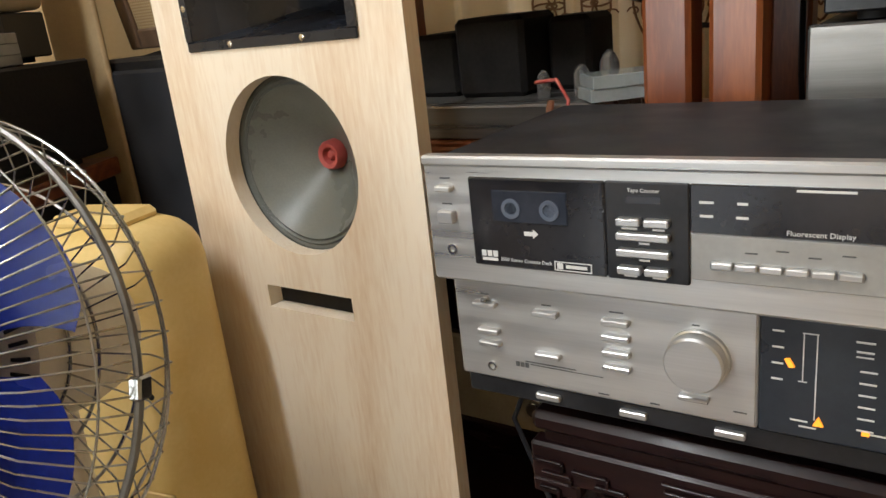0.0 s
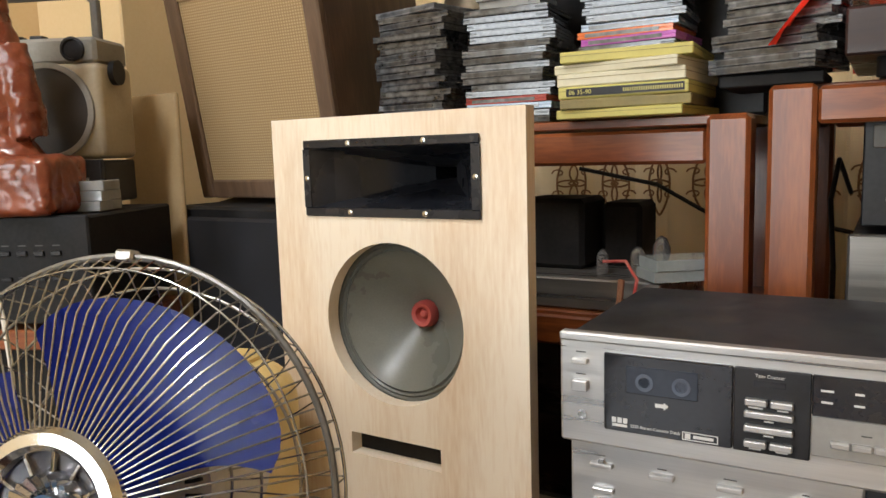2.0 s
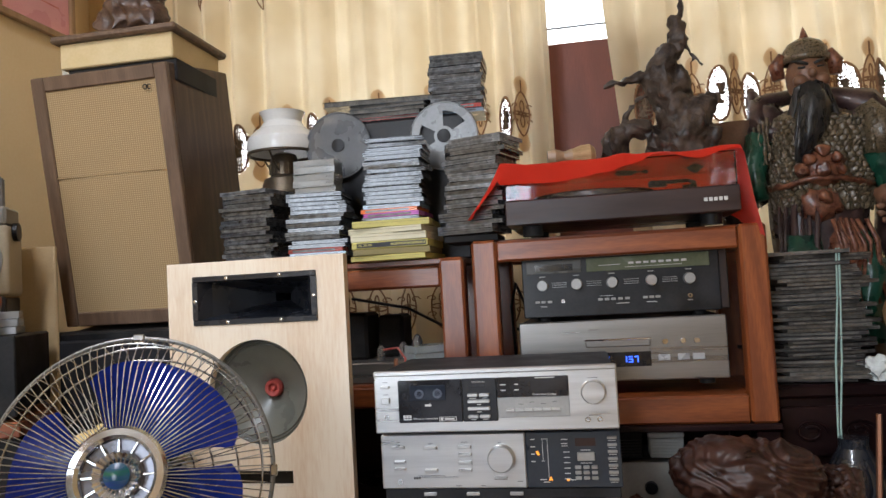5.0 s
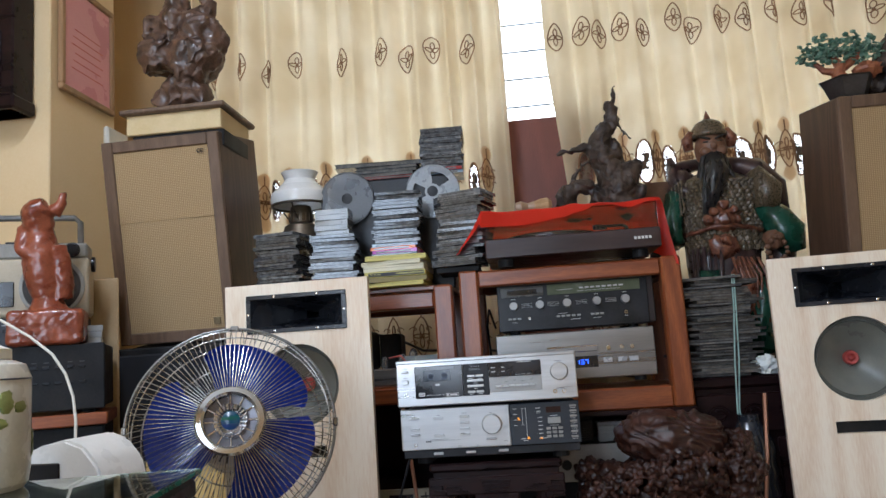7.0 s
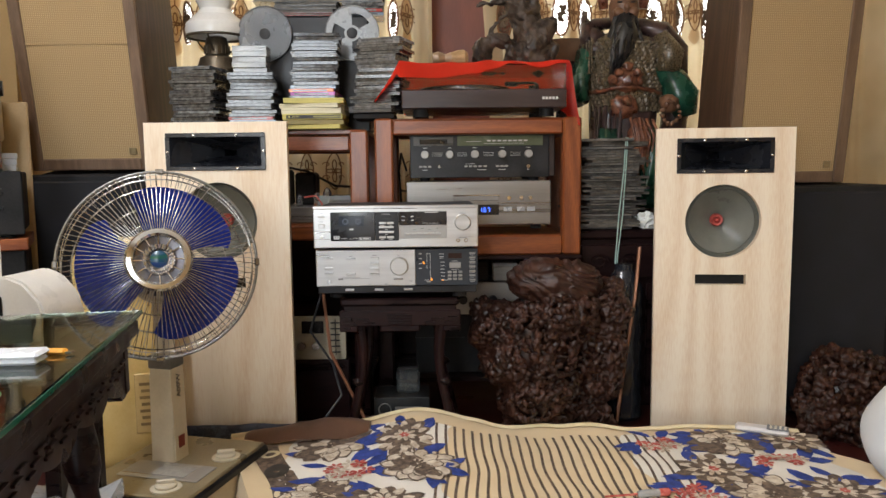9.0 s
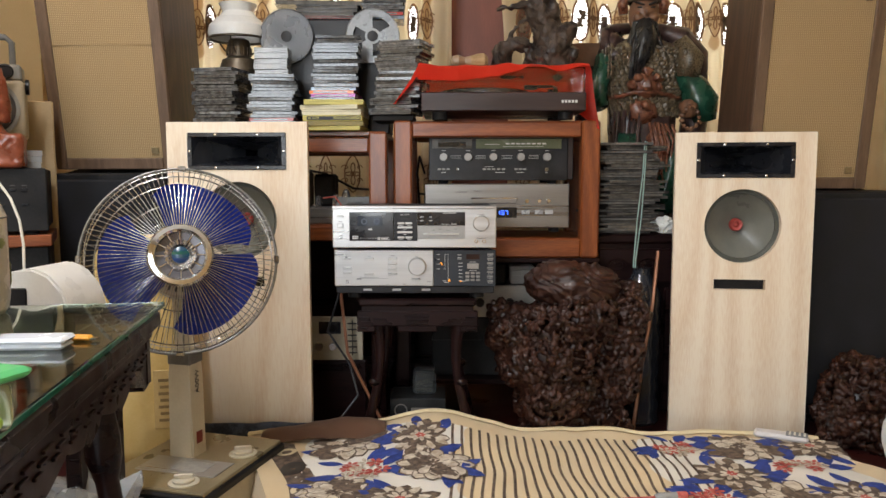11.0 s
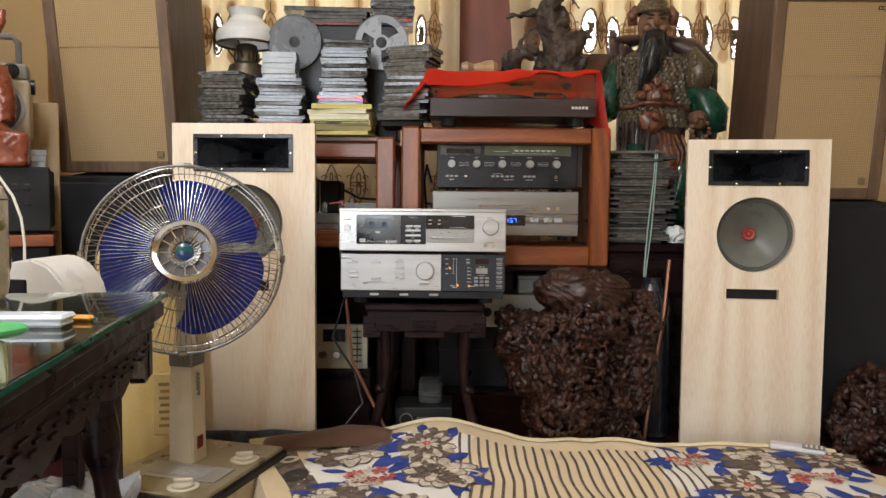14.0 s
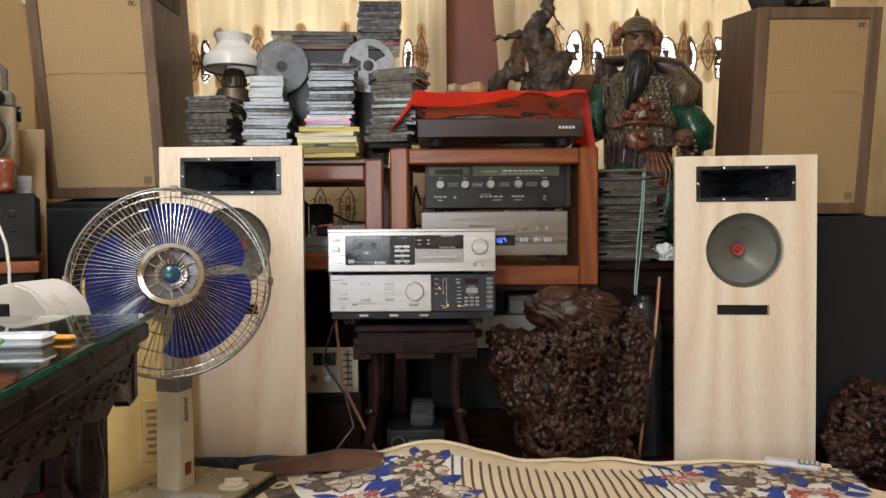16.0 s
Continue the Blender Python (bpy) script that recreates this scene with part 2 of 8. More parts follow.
# ---- geometry helpers ----
class Form:
    """A bmesh under construction."""

    def __init__(self):
        self.bm = bmesh.new()
        self.slot = 0

    def _take(self, verts, m):
        if m is not None:
            bmesh.ops.transform(self.bm, matrix=m, verts=verts)

    def box(self, x0, x1, y0, y1, z0, z1, r=0.0, m=None, seg=0):
        seg = seg or (1 if r < 0.009 else 3)
        r0 = bmesh.ops.create_cube(self.bm, size=1.0)
        vs = r0["verts"]
        for v in vs:
            v.co = Vector((x0 + (v.co.x + 0.5) * (x1 - x0), y0 + (v.co.y + 0.5) * (y1 - y0), z0 + (v.co.z + 0.5) * (z1 - z0)))
        fs = {f for v in vs for f in v.link_faces}
        for f in fs:
            f.material_index = self.slot
        if r:
            es = {e for v in vs for e in v.link_edges}
            out = bmesh.ops.bevel(self.bm, geom=list(es), offset=min(r, 0.49 * min(x1 - x0, y1 - y0, z1 - z0)), segments=seg, affect="EDGES", profile=0.5)
            vs = list({v for f in out["faces"] for v in f.verts} | {v for v in vs if v.is_valid})
            for f in out["faces"]:
                f.material_index = self.slot
        self._take(vs, m)
        return self

    def lathe(self, profile, n=32, m=None, closed=False):
        """Turn (radius, height) pairs round z."""
        rings = []
        for r, z in profile:
            if r < 1e-6:
                rings.append([self.bm.verts.new((0, 0, z))])
            else:
                rings.append([self.bm.verts.new((r * math.cos(2 * math.pi * k / n), r * math.sin(2 * math.pi * k / n), z)) for k in range(n)])
        for a, b in zip(rings, rings[1:]):
            for k in range(n):
                q = [a[k % len(a)], a[(k + 1) % n % len(a)], b[(k + 1) % n % len(b)], b[k % len(b)]]
                q = list(dict.fromkeys(q))
                if len(q) > 2:
                    self.bm.faces.new(q).material_index = self.slot
        self._take([v for ring in rings for v in ring], m)
        return self

    def tube(self, pts, r, n=8, closed=False, m=None):
        """Sweep a round section along points; r may be one radius or one for each point."""
        pts = [Vector(p) for p in pts]
        rs = r if isinstance(r, (list, tuple)) else [r] * len(pts)
        rings, side = [], None
        for k, p in enumerate(pts):
            a = pts[k - 1] if (k or closed) else p
            b = pts[(k + 1) % len(pts)] if (k + 1 < len(pts) or closed) else p
            d = (b - a).normalized()
            if side is None:
                side = d.orthogonal().normalized()
            side = (side - d * side.dot(d)).normalized()
            up = d.cross(side)
            rings.append([self.bm.verts.new(p + rs[k] * (side * math.cos(2 * math.pi * j / n) + up * math.sin(2 * math.pi * j / n))) for j in range(n)])
        pairs = list(zip(rings, rings[1:])) + ([(rings[-1], rings[0])] if closed else [])
        for a, b in pairs:
            for j in range(n):
                self.bm.faces.new((a[j], a[(j + 1) % n], b[(j + 1) % n], b[j])).material_index = self.slot
        if not closed:
            self.bm.faces.new(rings[0][::-1]).material_index = self.slot
            self.bm.faces.new(rings[-1]).material_index = self.slot
        self._take([v for ring in rings for v in ring], m)
        return self

    def rod(self, a, b, r, n=12, r2=None):
        return self.tube([a, b], [r, r if r2 is None else r2], n)

    def blob(self, centre, radii, seg=16, rough=0.0, freq=3.0, m=None):
        c, rows = Vector(centre), max(6, seg * 2 // 3)

        def at(th, ph):
            d = Vector((math.sin(th) * math.cos(ph), math.sin(th) * math.sin(ph), math.cos(th)))
            k = 1 + (rough * noise.noise(d * freq + c * 17) if rough else 0)
            w = Vector((d.x * radii[0], d.y * radii[1], d.z * radii[2])) * k
            return self.bm.verts.new(c + (m @ w if m else w))

        rings = [[at(math.pi * i / rows, 2 * math.pi * j / seg) for j in range(seg)] for i in range(1, rows)]
        top, low = at(0, 0), at(math.pi, 0)
        for j in range(seg):
            q = (j + 1) % seg
            self.bm.faces.new((top, rings[0][j], rings[0][q])).material_index = self.slot
            self.bm.faces.new((low, rings[-1][q], rings[-1][j])).material_index = self.slot
            for a, b in zip(rings, rings[1:]):
                self.bm.faces.new((a[j], b[j], b[q], a[q])).material_index = self.slot
        return self

    def sheet(self, fn, nu, nv, thick=0.0):
        """A grid of fn(u, v) with u, v from 0 to 1."""
        g = [[self.bm.verts.new(fn(i / nu, j / nv)) for j in range(nv + 1)] for i in range(nu + 1)]
        for i in range(nu):
            for j in range(nv):
                self.bm.faces.new((g[i][j], g[i + 1][j], g[i + 1][j + 1], g[i][j + 1])).material_index = self.slot
        return self

    def prism(self, outline, y0, y1, m=None):
        """Extrude an (x, z) outline along y."""
        a = [self.bm.verts.new((x, y0, z)) for x, z in outline]
        b = [self.bm.verts.new((x, y1, z)) for x, z in outline]
        k = len(a)
        self.bm.faces.new(a).material_index = self.slot
        self.bm.faces.new(b[::-1]).material_index = self.slot
        for i in range(k):
            self.bm.faces.new((a[(i + 1) % k], a[i], b[i], b[(i + 1) % k])).material_index = self.slot
        self._take(a + b, m)
        return self


def smooth_by_angle(me, degrees=29):
    me.polygons.foreach_set("use_smooth", [True] * len(me.polygons))
    me.set_sharp_from_angle(angle=radians(degrees))


def solid(name, form, mats, m=None, flat=False, angle=29):
    bmesh.ops.recalc_face_normals(form.bm, faces=form.bm.faces[:])
    me = bpy.data.meshes.new(name)
    form.bm.to_mesh(me)
    form.bm.free()
    for k in mats if isinstance(mats, (list, tuple)) else [mats]:
        me.materials.append(k)
    if not flat:
        smooth_by_angle(me, angle)
    ob = new(name, me)
    if m is not None:
        ob.matrix_world = m
    return ob


def part(name, form, mats, parent, label="", flat=False):
    ob = solid(name, form, mats, flat=flat)
    ob.parent = parent
    if label:
        tagged(ob, label)
    return ob


def thing(name, label, category, m=None, group=""):
    ob = new(name)
    ob.empty_display_size = 0.05
    if m is not None:
        ob.matrix_world = m
    return tagged(ob, label, category, group)


def setting(name, form, mats, label, category, m=None):
    return tagged(solid(name, form, mats, m), label, category, kind="structure")


def text_part(name, words, size, mat, parent, m, label="", depth=0.0004):
    """Raised lettering in the built-in font, turned to a mesh; it reads along +x in the local xz plane."""
    cu = bpy.data.curves.new(name, "FONT")
    cu.body, cu.size, cu.extrude, cu.resolution_u = words, size, depth, 2
    tmp = bpy.data.objects.new(name, cu)
    me = bpy.data.meshes.new_from_object(tmp)
    bpy.data.objects.remove(tmp)
    me.materials.clear()
    me.materials.append(mat)
    me.transform(m @ pose(0, 0, 0, 90, 0, 0))
    ob = new(name, me)
    ob.parent = parent
    if label:
        tagged(ob, label)
    return ob


# ---- structure ----
X0, X1, Y0, Y1, H = -1.75, 2.3, -4.3, 1.36, 2.85
setting("floor", Form().box(X0, X1, Y0, Y1 + 0.2, -0.1, 0.0), FLOOR, "dark red polished tile floor", "floor")
setting("ceiling", Form().box(X0, X1, Y0, Y1, H, H + 0.12), CEIL, "plain white painted ceiling", "ceiling")
setting("wall_west", Form().box(X0 - 0.15, X0, Y0, Y1 + 0.2, 0, H), WALL, "cream painted plaster wall", "wall")
setting("wall_east", Form().box(X1, X1 + 0.15, Y0, Y1 + 0.2, 0, H), WALL, "cream painted plaster wall", "wall")
_w = Form()
_w.box(X0, -1.9, Y0 - 0.15, Y0, 0, H) if X0 < -1.9 else None
_w.box(-0.2, X1, Y0 - 0.15, Y0, 0, H).box(X0, -0.2, Y0 - 0.15, Y0, 2.35, H)
setting("wall_south", _w, WALL, "cream painted wall with an open doorway", "wall")
WX0, WX1, WZ0, WZ1 = -1.2, 1.7, 0.95, 2.6
_w = Form()
_w.box(X0, WX0, Y1, Y1 + 0.2, 0, H).box(WX1, X1, Y1, Y1 + 0.2, 0, H).box(WX0, WX1, Y1, Y1 + 0.2, WZ1, H).box(WX0, WX1, Y1, Y1 + 0.2, 0, WZ0)
setting("wall_north", _w, WALL, "cream painted wall with a wide window opening", "wall")
setting("pillar", Form().box(X0, -1.44, 0.45, 0.86, 0, H, 0.004), WALL, "square cream painted pillar in the corner", "pillar")
setting("backdrop", Form().box(-4, 4.5, 2.6, 2.62, -0.5, 4.5), SKY, "bright overcast sky beyond the window", "sky")


# ---- plywood speaker baffles ----
def speaker_baffle(m, w=0.40, h=0.918, t=0.022):
    """Ply panel with a round driver hole, a horn mouth and a port slot, fitted with horn and cone driver."""
    top = thing("speaker_baffle", "pale birch plywood speaker baffle with black horn and grey cone driver", "speaker", m, "pair of plywood baffles")
    hx0, hx1, hz0, hz1 = -0.128, 0.128, h - 0.122, h - 0.042
    sx0, sx1, sz0, sz1 = -0.079, 0.070, h - 0.469, h - 0.438
    cx, cz, cr = -0.001, h - 0.278, 0.1105
    f = Form()
    bm = f.bm
    n = 48
    xs = [-w / 2, hx0, sx0, cx - 0.11, cx + 0.11, hx1, w / 2]

    def slab(x0, x1, z0, z1):
        f.box(x0, x1, 0, t, z0, z1)

    a, b = cx - 0.118, cx + 0.118
    c0, c1 = cz - 0.118, cz + 0.118
    ring = [(cx + cr * math.cos(2 * math.pi * k / n), cz + cr * math.sin(2 * math.pi * k / n)) for k in range(n)]

    def edge(k):
        u, v = math.cos(2 * math.pi * k / n), math.sin(2 * math.pi * k / n)
        s = 0.118 / max(abs(u), abs(v))
        return cx + u * s, cz + v * s

    outer = [edge(k) for k in range(n)]
    for y, flip in ((0, False), (t, True)):
        vi = [bm.verts.new((x, y, z)) for x, z in ring]
        vo = [bm.verts.new((x, y, z)) for x, z in outer]
        for k in range(n):
            q = (vi[k], vi[(k + 1) % n], vo[(k + 1) % n], vo[k])
            bm.faces.new(q if flip else q[::-1])
        if not flip:
            front = vi
    for k in range(n):
        bm.faces.new((front[k], front[(k + 1) % n], vi[(k + 1) % n], vi[k]))
    bm.verts.ensure_lookup_table()
    # the panel round the hole square, horn mouth and slot, as faces without inner seams
    X = sorted({-w / 2, hx0, sx0, a, b, sx1, hx1, w / 2})
    Z = sorted({0.0, sz0, sz1, c0, c1, hz0, hz1, h})

    def cut(x, z):
        return (hx0 < x < hx1 and hz0 < z < hz1) or (sx0 < x < sx1 and sz0 < z < sz1) or (a < x < b and c0 < z < c1)

    grid = {}

    def vert(x, y, z):
        if (x, y, z) not in grid:
            grid[x, y, z] = bm.verts.new((x, y, z))
        return grid[x, y, z]

    cells = {(i, j) for i in range(len(X) - 1) for j in range(len(Z) - 1) if not cut((X[i] + X[i + 1]) / 2, (Z[j] + Z[j + 1]) / 2)}
    for i, j in cells:
        x0, x1, z0, z1 = X[i], X[i + 1], Z[j], Z[j + 1]
        bm.faces.new([vert(x0, 0, z0), vert(x1, 0, z0), vert(x1, 0, z1), vert(x0, 0, z1)])
        bm.faces.new([vert(x0, t, z0), vert(x0, t, z1), vert(x1, t, z1), vert(x1, t, z0)])
        for di, dj, p, q in ((-1, 0, (x0, z0), (x0, z1)), (1, 0, (x1, z1), (x1, z0)), (0, -1, (x1, z0), (x0, z0)), (0, 1, (x0, z1), (x1, z1))):
            k = (i + di, j + dj)
            if k in cells:
                continue
            mx, mz = (p[0] + q[0]) / 2 + di * 1e-4, (p[1] + q[1]) / 2 + dj * 1e-4
            if a < mx < b and c0 < mz < c1:
                continue
            bm.faces.new([vert(p[0], 0, p[1]), vert(q[0], 0, q[1]), vert(q[0], t, q[1]), vert(p[0], t, p[1])])
    bmesh.ops.remove_doubles(bm, verts=bm.verts[:], dist=1e-6)
    part("panel", f, PLY, top)
    # horn: a flanged frame and a mouth that narrows to a throat
    X0h, X1h, Z0h, Z1h = -0.140, 0.140, h - 0.134, h - 0.030
    f = Form()
    f.box(X0h, X1h, -0.004, -0.0005, hz1, Z1h, 0.0015).box(X0h, X1h, -0.004, -0.0005, Z0h, hz0, 0.0015)
    f.box(X0h, hx0, -0.004, -0.0005, hz0, hz1).box(hx1, X1h, -0.004, -0.0005, hz0, hz1)
    horn = part("horn", f, HORN, top, "black rectangular horn flange")
    prof = [(0.0, 1.0, 1.0), (0.03, 0.86, 0.88), (0.07, 0.62, 0.66), (0.11, 0.36, 0.40), (0.15, 0.14, 0.24), (0.24, 0.05, 0.16)]
    f = Form()
    rings = []
    for y, s, q in prof:
        hw, hh, mz = (hx1 - hx0) / 2 * s, (hz1 - hz0) / 2 * q, (hz0 + hz1) / 2
        rings.append([f.bm.verts.new((sx * hw, y - 0.003, mz + sz * hh)) for sx, sz in ((-1, -1), (1, -1), (1, 1), (-1, 1))])
    for p, q in zip(rings, rings[1:]):
        for k in range(4):
            f.bm.faces.new((p[k], q[k], q[(k + 1) % 4], p[(k + 1) % 4]))
    f.bm.faces.new(rings[-1])
    part("mouth", f, HORN, horn, flat=True)
    for x, z in ((-0.06, Z1h - 0.006), (0.06, Z1h - 0.006), (-0.06, Z0h + 0.006), (0.06, Z0h + 0.006), (X0h + 0.006, (hz0 + hz1) / 2), (X1h - 0.006, (hz0 + hz1) / 2)):
        f = Form().lathe([(0, 0.0016), (0.0016, 0.0016), (0.0036, 0.0009), (0.0042, 0)], 14, pose(x, -0.0041, z, 90, 0, 0))
        f.box(-0.0028, 0.0028, -0.0004, 0.0004, 0.0012, 0.0019, 0, pose(x, -0.0041, z, 90, 0, 0))
        part("screw", f, CHROME, horn, "bright screw head")
    # cone driver behind the hole
    back = pose(cx, 0, cz, 90, 0, 0)
    f = Form().lathe([(0.116, -t - 0.002), (0.109, -t - 0.002)] + [(0.109 - 0.0030 * k, -t - (0.004 if k % 2 else 0.0015)) for k in range(1, 5)], 64, back)
    driver = part("driver", f, SURROUND, top, "pleated grey surround")
    f = Form().lathe([(0.097 * (1 - k / 12) + 0.019 * k / 12, -t - 0.002 - 0.062 * (k / 12) ** 0.85) for k in range(13)], 64, back)
    part("cone", f, CONE, driver, "grey paper cone")
    f = Form().lathe([(0.020, -t - 0.066), (0.019, -t - 0.052), (0.0165, -t - 0.048), (0.011, -t - 0.050), (0.008, -t - 0.058), (0.004, -t - 0.052), (0, -t - 0.051)], 32, back)
    part("dust_cap", f, REDCAP, driver, "red ring round the phase plug")
    f = Form().lathe([(0.116, -t - 0.003), (0.114, -t - 0.02), (0.05, -t - 0.08), (0.05, -t - 0.12), (0, -t - 0.12)], 32, back)
    part("basket", f, MATTBLACK, driver)
    f = Form().box(sx0 - 0.01, sx1 + 0.01, t + 0.001, t + 0.06, sz0 - 0.01, sz1 + 0.01)
    part("port_box", f, MATTBLACK, top)
    return top


LB = speaker_baffle(pose(-0.505, 0.118, 0.024, 0, 0, -1.5))
RB = speaker_baffle(pose(0.968, 0.237, 0.0, 0, 0, -6.5))


# ---- cassette deck and amplifier ----
INK = surf("white_print", (0.55, 0.55, 0.55), (0.65, 0.65, 0.64), rough=0.6)
DARKINK = surf("dark_print", (0.06, 0.06, 0.06), (0.09, 0.09, 0.09), rough=0.6)
AMBER = glowing("amber_marker", (1.0, 0.36, 0.03), 0.85)
SMOKED = surf("smoked_window", (0.012, 0.012, 0.014), (0.02, 0.02, 0.024), rough=0.12, bump=0.0, coat=0.4)
GREYPANEL = surf("grey_control_panel", (0.27, 0.265, 0.255), (0.34, 0.335, 0.32), rough=0.4, metal=0.5)


def bars(name, parent, mat, rows, y):
    """Small printed marks: (x, z, width, height) on a face at y, all of one legend."""
    f = Form()
    for x, z, w, h in rows:
        f.box(x - w / 2, x + w / 2, y - 0.0004, y + 0.0002, z - h / 2, z + h / 2)
    return part(name, f, mat, parent)


def key(parent, x, z, w, h, y=0.0, d=0.007, mat=None, name="button"):
    return part(name, Form().box(x - w / 2, x + w / 2, y - d, y + 0.002, z - h / 2, z + h / 2, 0.001), mat or ALU, parent)


def cap_knob(parent, x, z, r, d, y=0.0, mat=None, name="knob"):
    f = Form().lathe([(r * 1.06, 0), (r * 1.06, d * 0.25), (r, d * 0.3), (r, d * 0.9), (r * 0.93, d), (0, d)], 40, pose(x, y, z, 90, 0, 0))
    return part(name, f, mat or ALU, parent)


def socket(parent, x, z, r, y=0.0):
    f = Form().lathe([(r, 0), (r, 0.0016), (r * 0.55, 0.0016), (r * 0.5, -0.006), (0, -0.006)], 20, pose(x, y, z, 90, 0, 0))
    return part("socket", f, CHROME, parent, "metal headphone socket")


def feet(parent, xs, ys, z, r=0.018, h=0.014):
    for x in xs:
        for y in ys:
            part("foot", Form().lathe([(0, 0), (r, 0), (r, h), (0, h)], 16, pose(x, y, z)), MATTBLACK, parent)


def cassette_deck(m):
    top = thing("cassette_deck", "silver stereo cassette deck with black lid, on the amplifier", "cassette deck", m)
    W, Hh = 0.44, 0.112
    part("case", Form().box(-0.214, 0.214, 0.012, 0.285, 0.006, Hh - 0.003, 0.002), VINYL, top, "dark grey vinyl-coated steel lid")
    part("fascia", Form().box(-W / 2, W / 2, 0.0, 0.014, 0.0, Hh, 0.0025), ALU, top, "brushed silver front")
    part("top_lip", Form().box(-W / 2, W / 2, -0.0025, 0.012, Hh - 0.008, Hh + 0.001, 0.002), ALU, top)
    well = part("cassette_door", Form().box(-0.174, -0.055, -0.0035, 0.004, 0.019, 0.096, 0.0015), SMOKED, top, "black cassette door")
    win = part("door_window", Form().box(-0.152, -0.085, -0.0048, -0.002, 0.059, 0.086, 0.0008), surf("door_glass", (0.016, 0.02, 0.03), (0.03, 0.036, 0.05), rough=0.08, bump=0), well)
    for x in (-0.134, -0.1):
        part("tape_hub", Form().lathe([(0.0085, 0), (0.0085, 0.001), (0.0055, 0.001), (0.005, 0), (0, 0)], 20, pose(x, -0.0048, 0.071, 90, 0, 0)), surf("blue_hub", (0.05, 0.06, 0.09), (0.09, 0.11, 0.15), rough=0.4), well)
    arrow = Form().prism([(-0.124, 0.0485), (-0.116, 0.0485), (-0.116, 0.0465), (-0.1115, 0.0503), (-0.116, 0.054), (-0.116, 0.052), (-0.124, 0.052)], -0.0042, -0.003)
    part("arrow", arrow, INK, well)
    bars("maker_mark", well, INK, [(-0.1635 + 0.0055 * k, 0.0305, 0.0042, 0.0052) for k in range(3)] + [(-0.158, 0.0255, 0.0145, 0.0026)], -0.0036)
    text_part("legend", "3550 Stereo Cassette Deck", 0.0042, INK, well, pose(-0.148, -0.0037, 0.0250))
    bars("badge", well, INK, [(-0.083, 0.0285, 0.032, 0.0008), (-0.083, 0.0215, 0.032, 0.0008), (-0.0985, 0.025, 0.0008, 0.007), (-0.0675, 0.025, 0.0008, 0.007), (-0.094, 0.025, 0.005, 0.005), (-0.08, 0.025, 0.018, 0.0028)], -0.0036)
    # transport keys
    pane = part("key_panel", Form().box(-0.0545, 0.008, -0.003, 0.004, 0.019, 0.096, 0.001), BLACK, top, "black transport panel")
    text_part("legend", "Tape Counter", 0.0042, INK, pane, pose(-0.037, -0.0032, 0.0885))
    part("counter", Form().box(-0.038, -0.012, -0.0036, 0, 0.080, 0.0855), SMOKED, pane)
    for z in (0.0665, 0.0365 - 0.008):
        key(pane, -0.0355, z, 0.0185, 0.0058, -0.003)
        key(pane, -0.0145, z, 0.0185, 0.0058, -0.003)
    for z in (0.0555, 0.0425):
        key(pane, -0.025, z, 0.040, 0.0058, -0.003)
    bars("legend", pane, INK, [(-0.036, 0.0605, 0.012, 0.0016), (-0.014, 0.0605, 0.009, 0.0016), (-0.025, 0.0492, 0.008, 0.0016), (-0.025, 0.036, 0.008, 0.0016), (-0.036, 0.0228, 0.010, 0.0016), (-0.014, 0.0228, 0.010, 0.0016)], -0.0031)
    # level display
    disp = part("display", Form().box(0.0085, 0.136, -0.0025, 0.004, 0.060, 0.096, 0.001), SMOKED, top, "dark fluorescent level display")
    bars("legend", disp, INK, [(0.02, 0.083, 0.010, 0.0018), (0.02, 0.073, 0.009, 0.0018), (0.044, 0.083, 0.007, 0.0018), (0.044, 0.073, 0.008, 0.0018), (0.095, 0.0935, 0.035, 0.0016)], -0.0027)
    text_part("legend", "Fluorescent Display", 0.0052, INK, disp, pose(0.072, -0.0027, 0.0625))
    lower = part("lower_panel", Form().box(0.0085, 0.136, -0.0015, 0.004, 0.024, 0.0595, 0.0008), GREYPANEL, top, "grey panel with a row of six keys")
    for k in range(6):
        key(lower, 0.031 + 0.0162 * k, 0.0375, 0.0150, 0.0052, -0.0015, 0.006)
    bars("legend", lower, DARKINK, [(0.05 + 0.02 * k, 0.0475 + 0.003 * (k % 2), 0.008, 0.001) for k in range(4)], -0.0016)
    cap_knob(top, 0.178, 0.066, 0.0205, 0.016)
    bars("legend", top, DARKINK, [(0.178, 0.090, 0.018, 0.001), (0.178, 0.0245, 0.02, 0.001)], -0.0002)
    socket(top, 0.166, 0.0175, 0.005), socket(top, 0.187, 0.0175, 0.005)
    key(top, -0.198, 0.085, 0.016, 0.005, name="power_switch")
    key(top, -0.198, 0.060, 0.0155, 0.011, name="eject_key")
    socket(top, -0.197, 0.030, 0.0048)
    bars("legend", top, DARKINK, [(-0.198, 0.0935, 0.010, 0.0012), (-0.198, 0.071, 0.010, 0.0012)], -0.0002)
    feet(top, (-0.17, 0.17), (0.04, 0.24), -0.006, 0.016, 0.007)
    return top


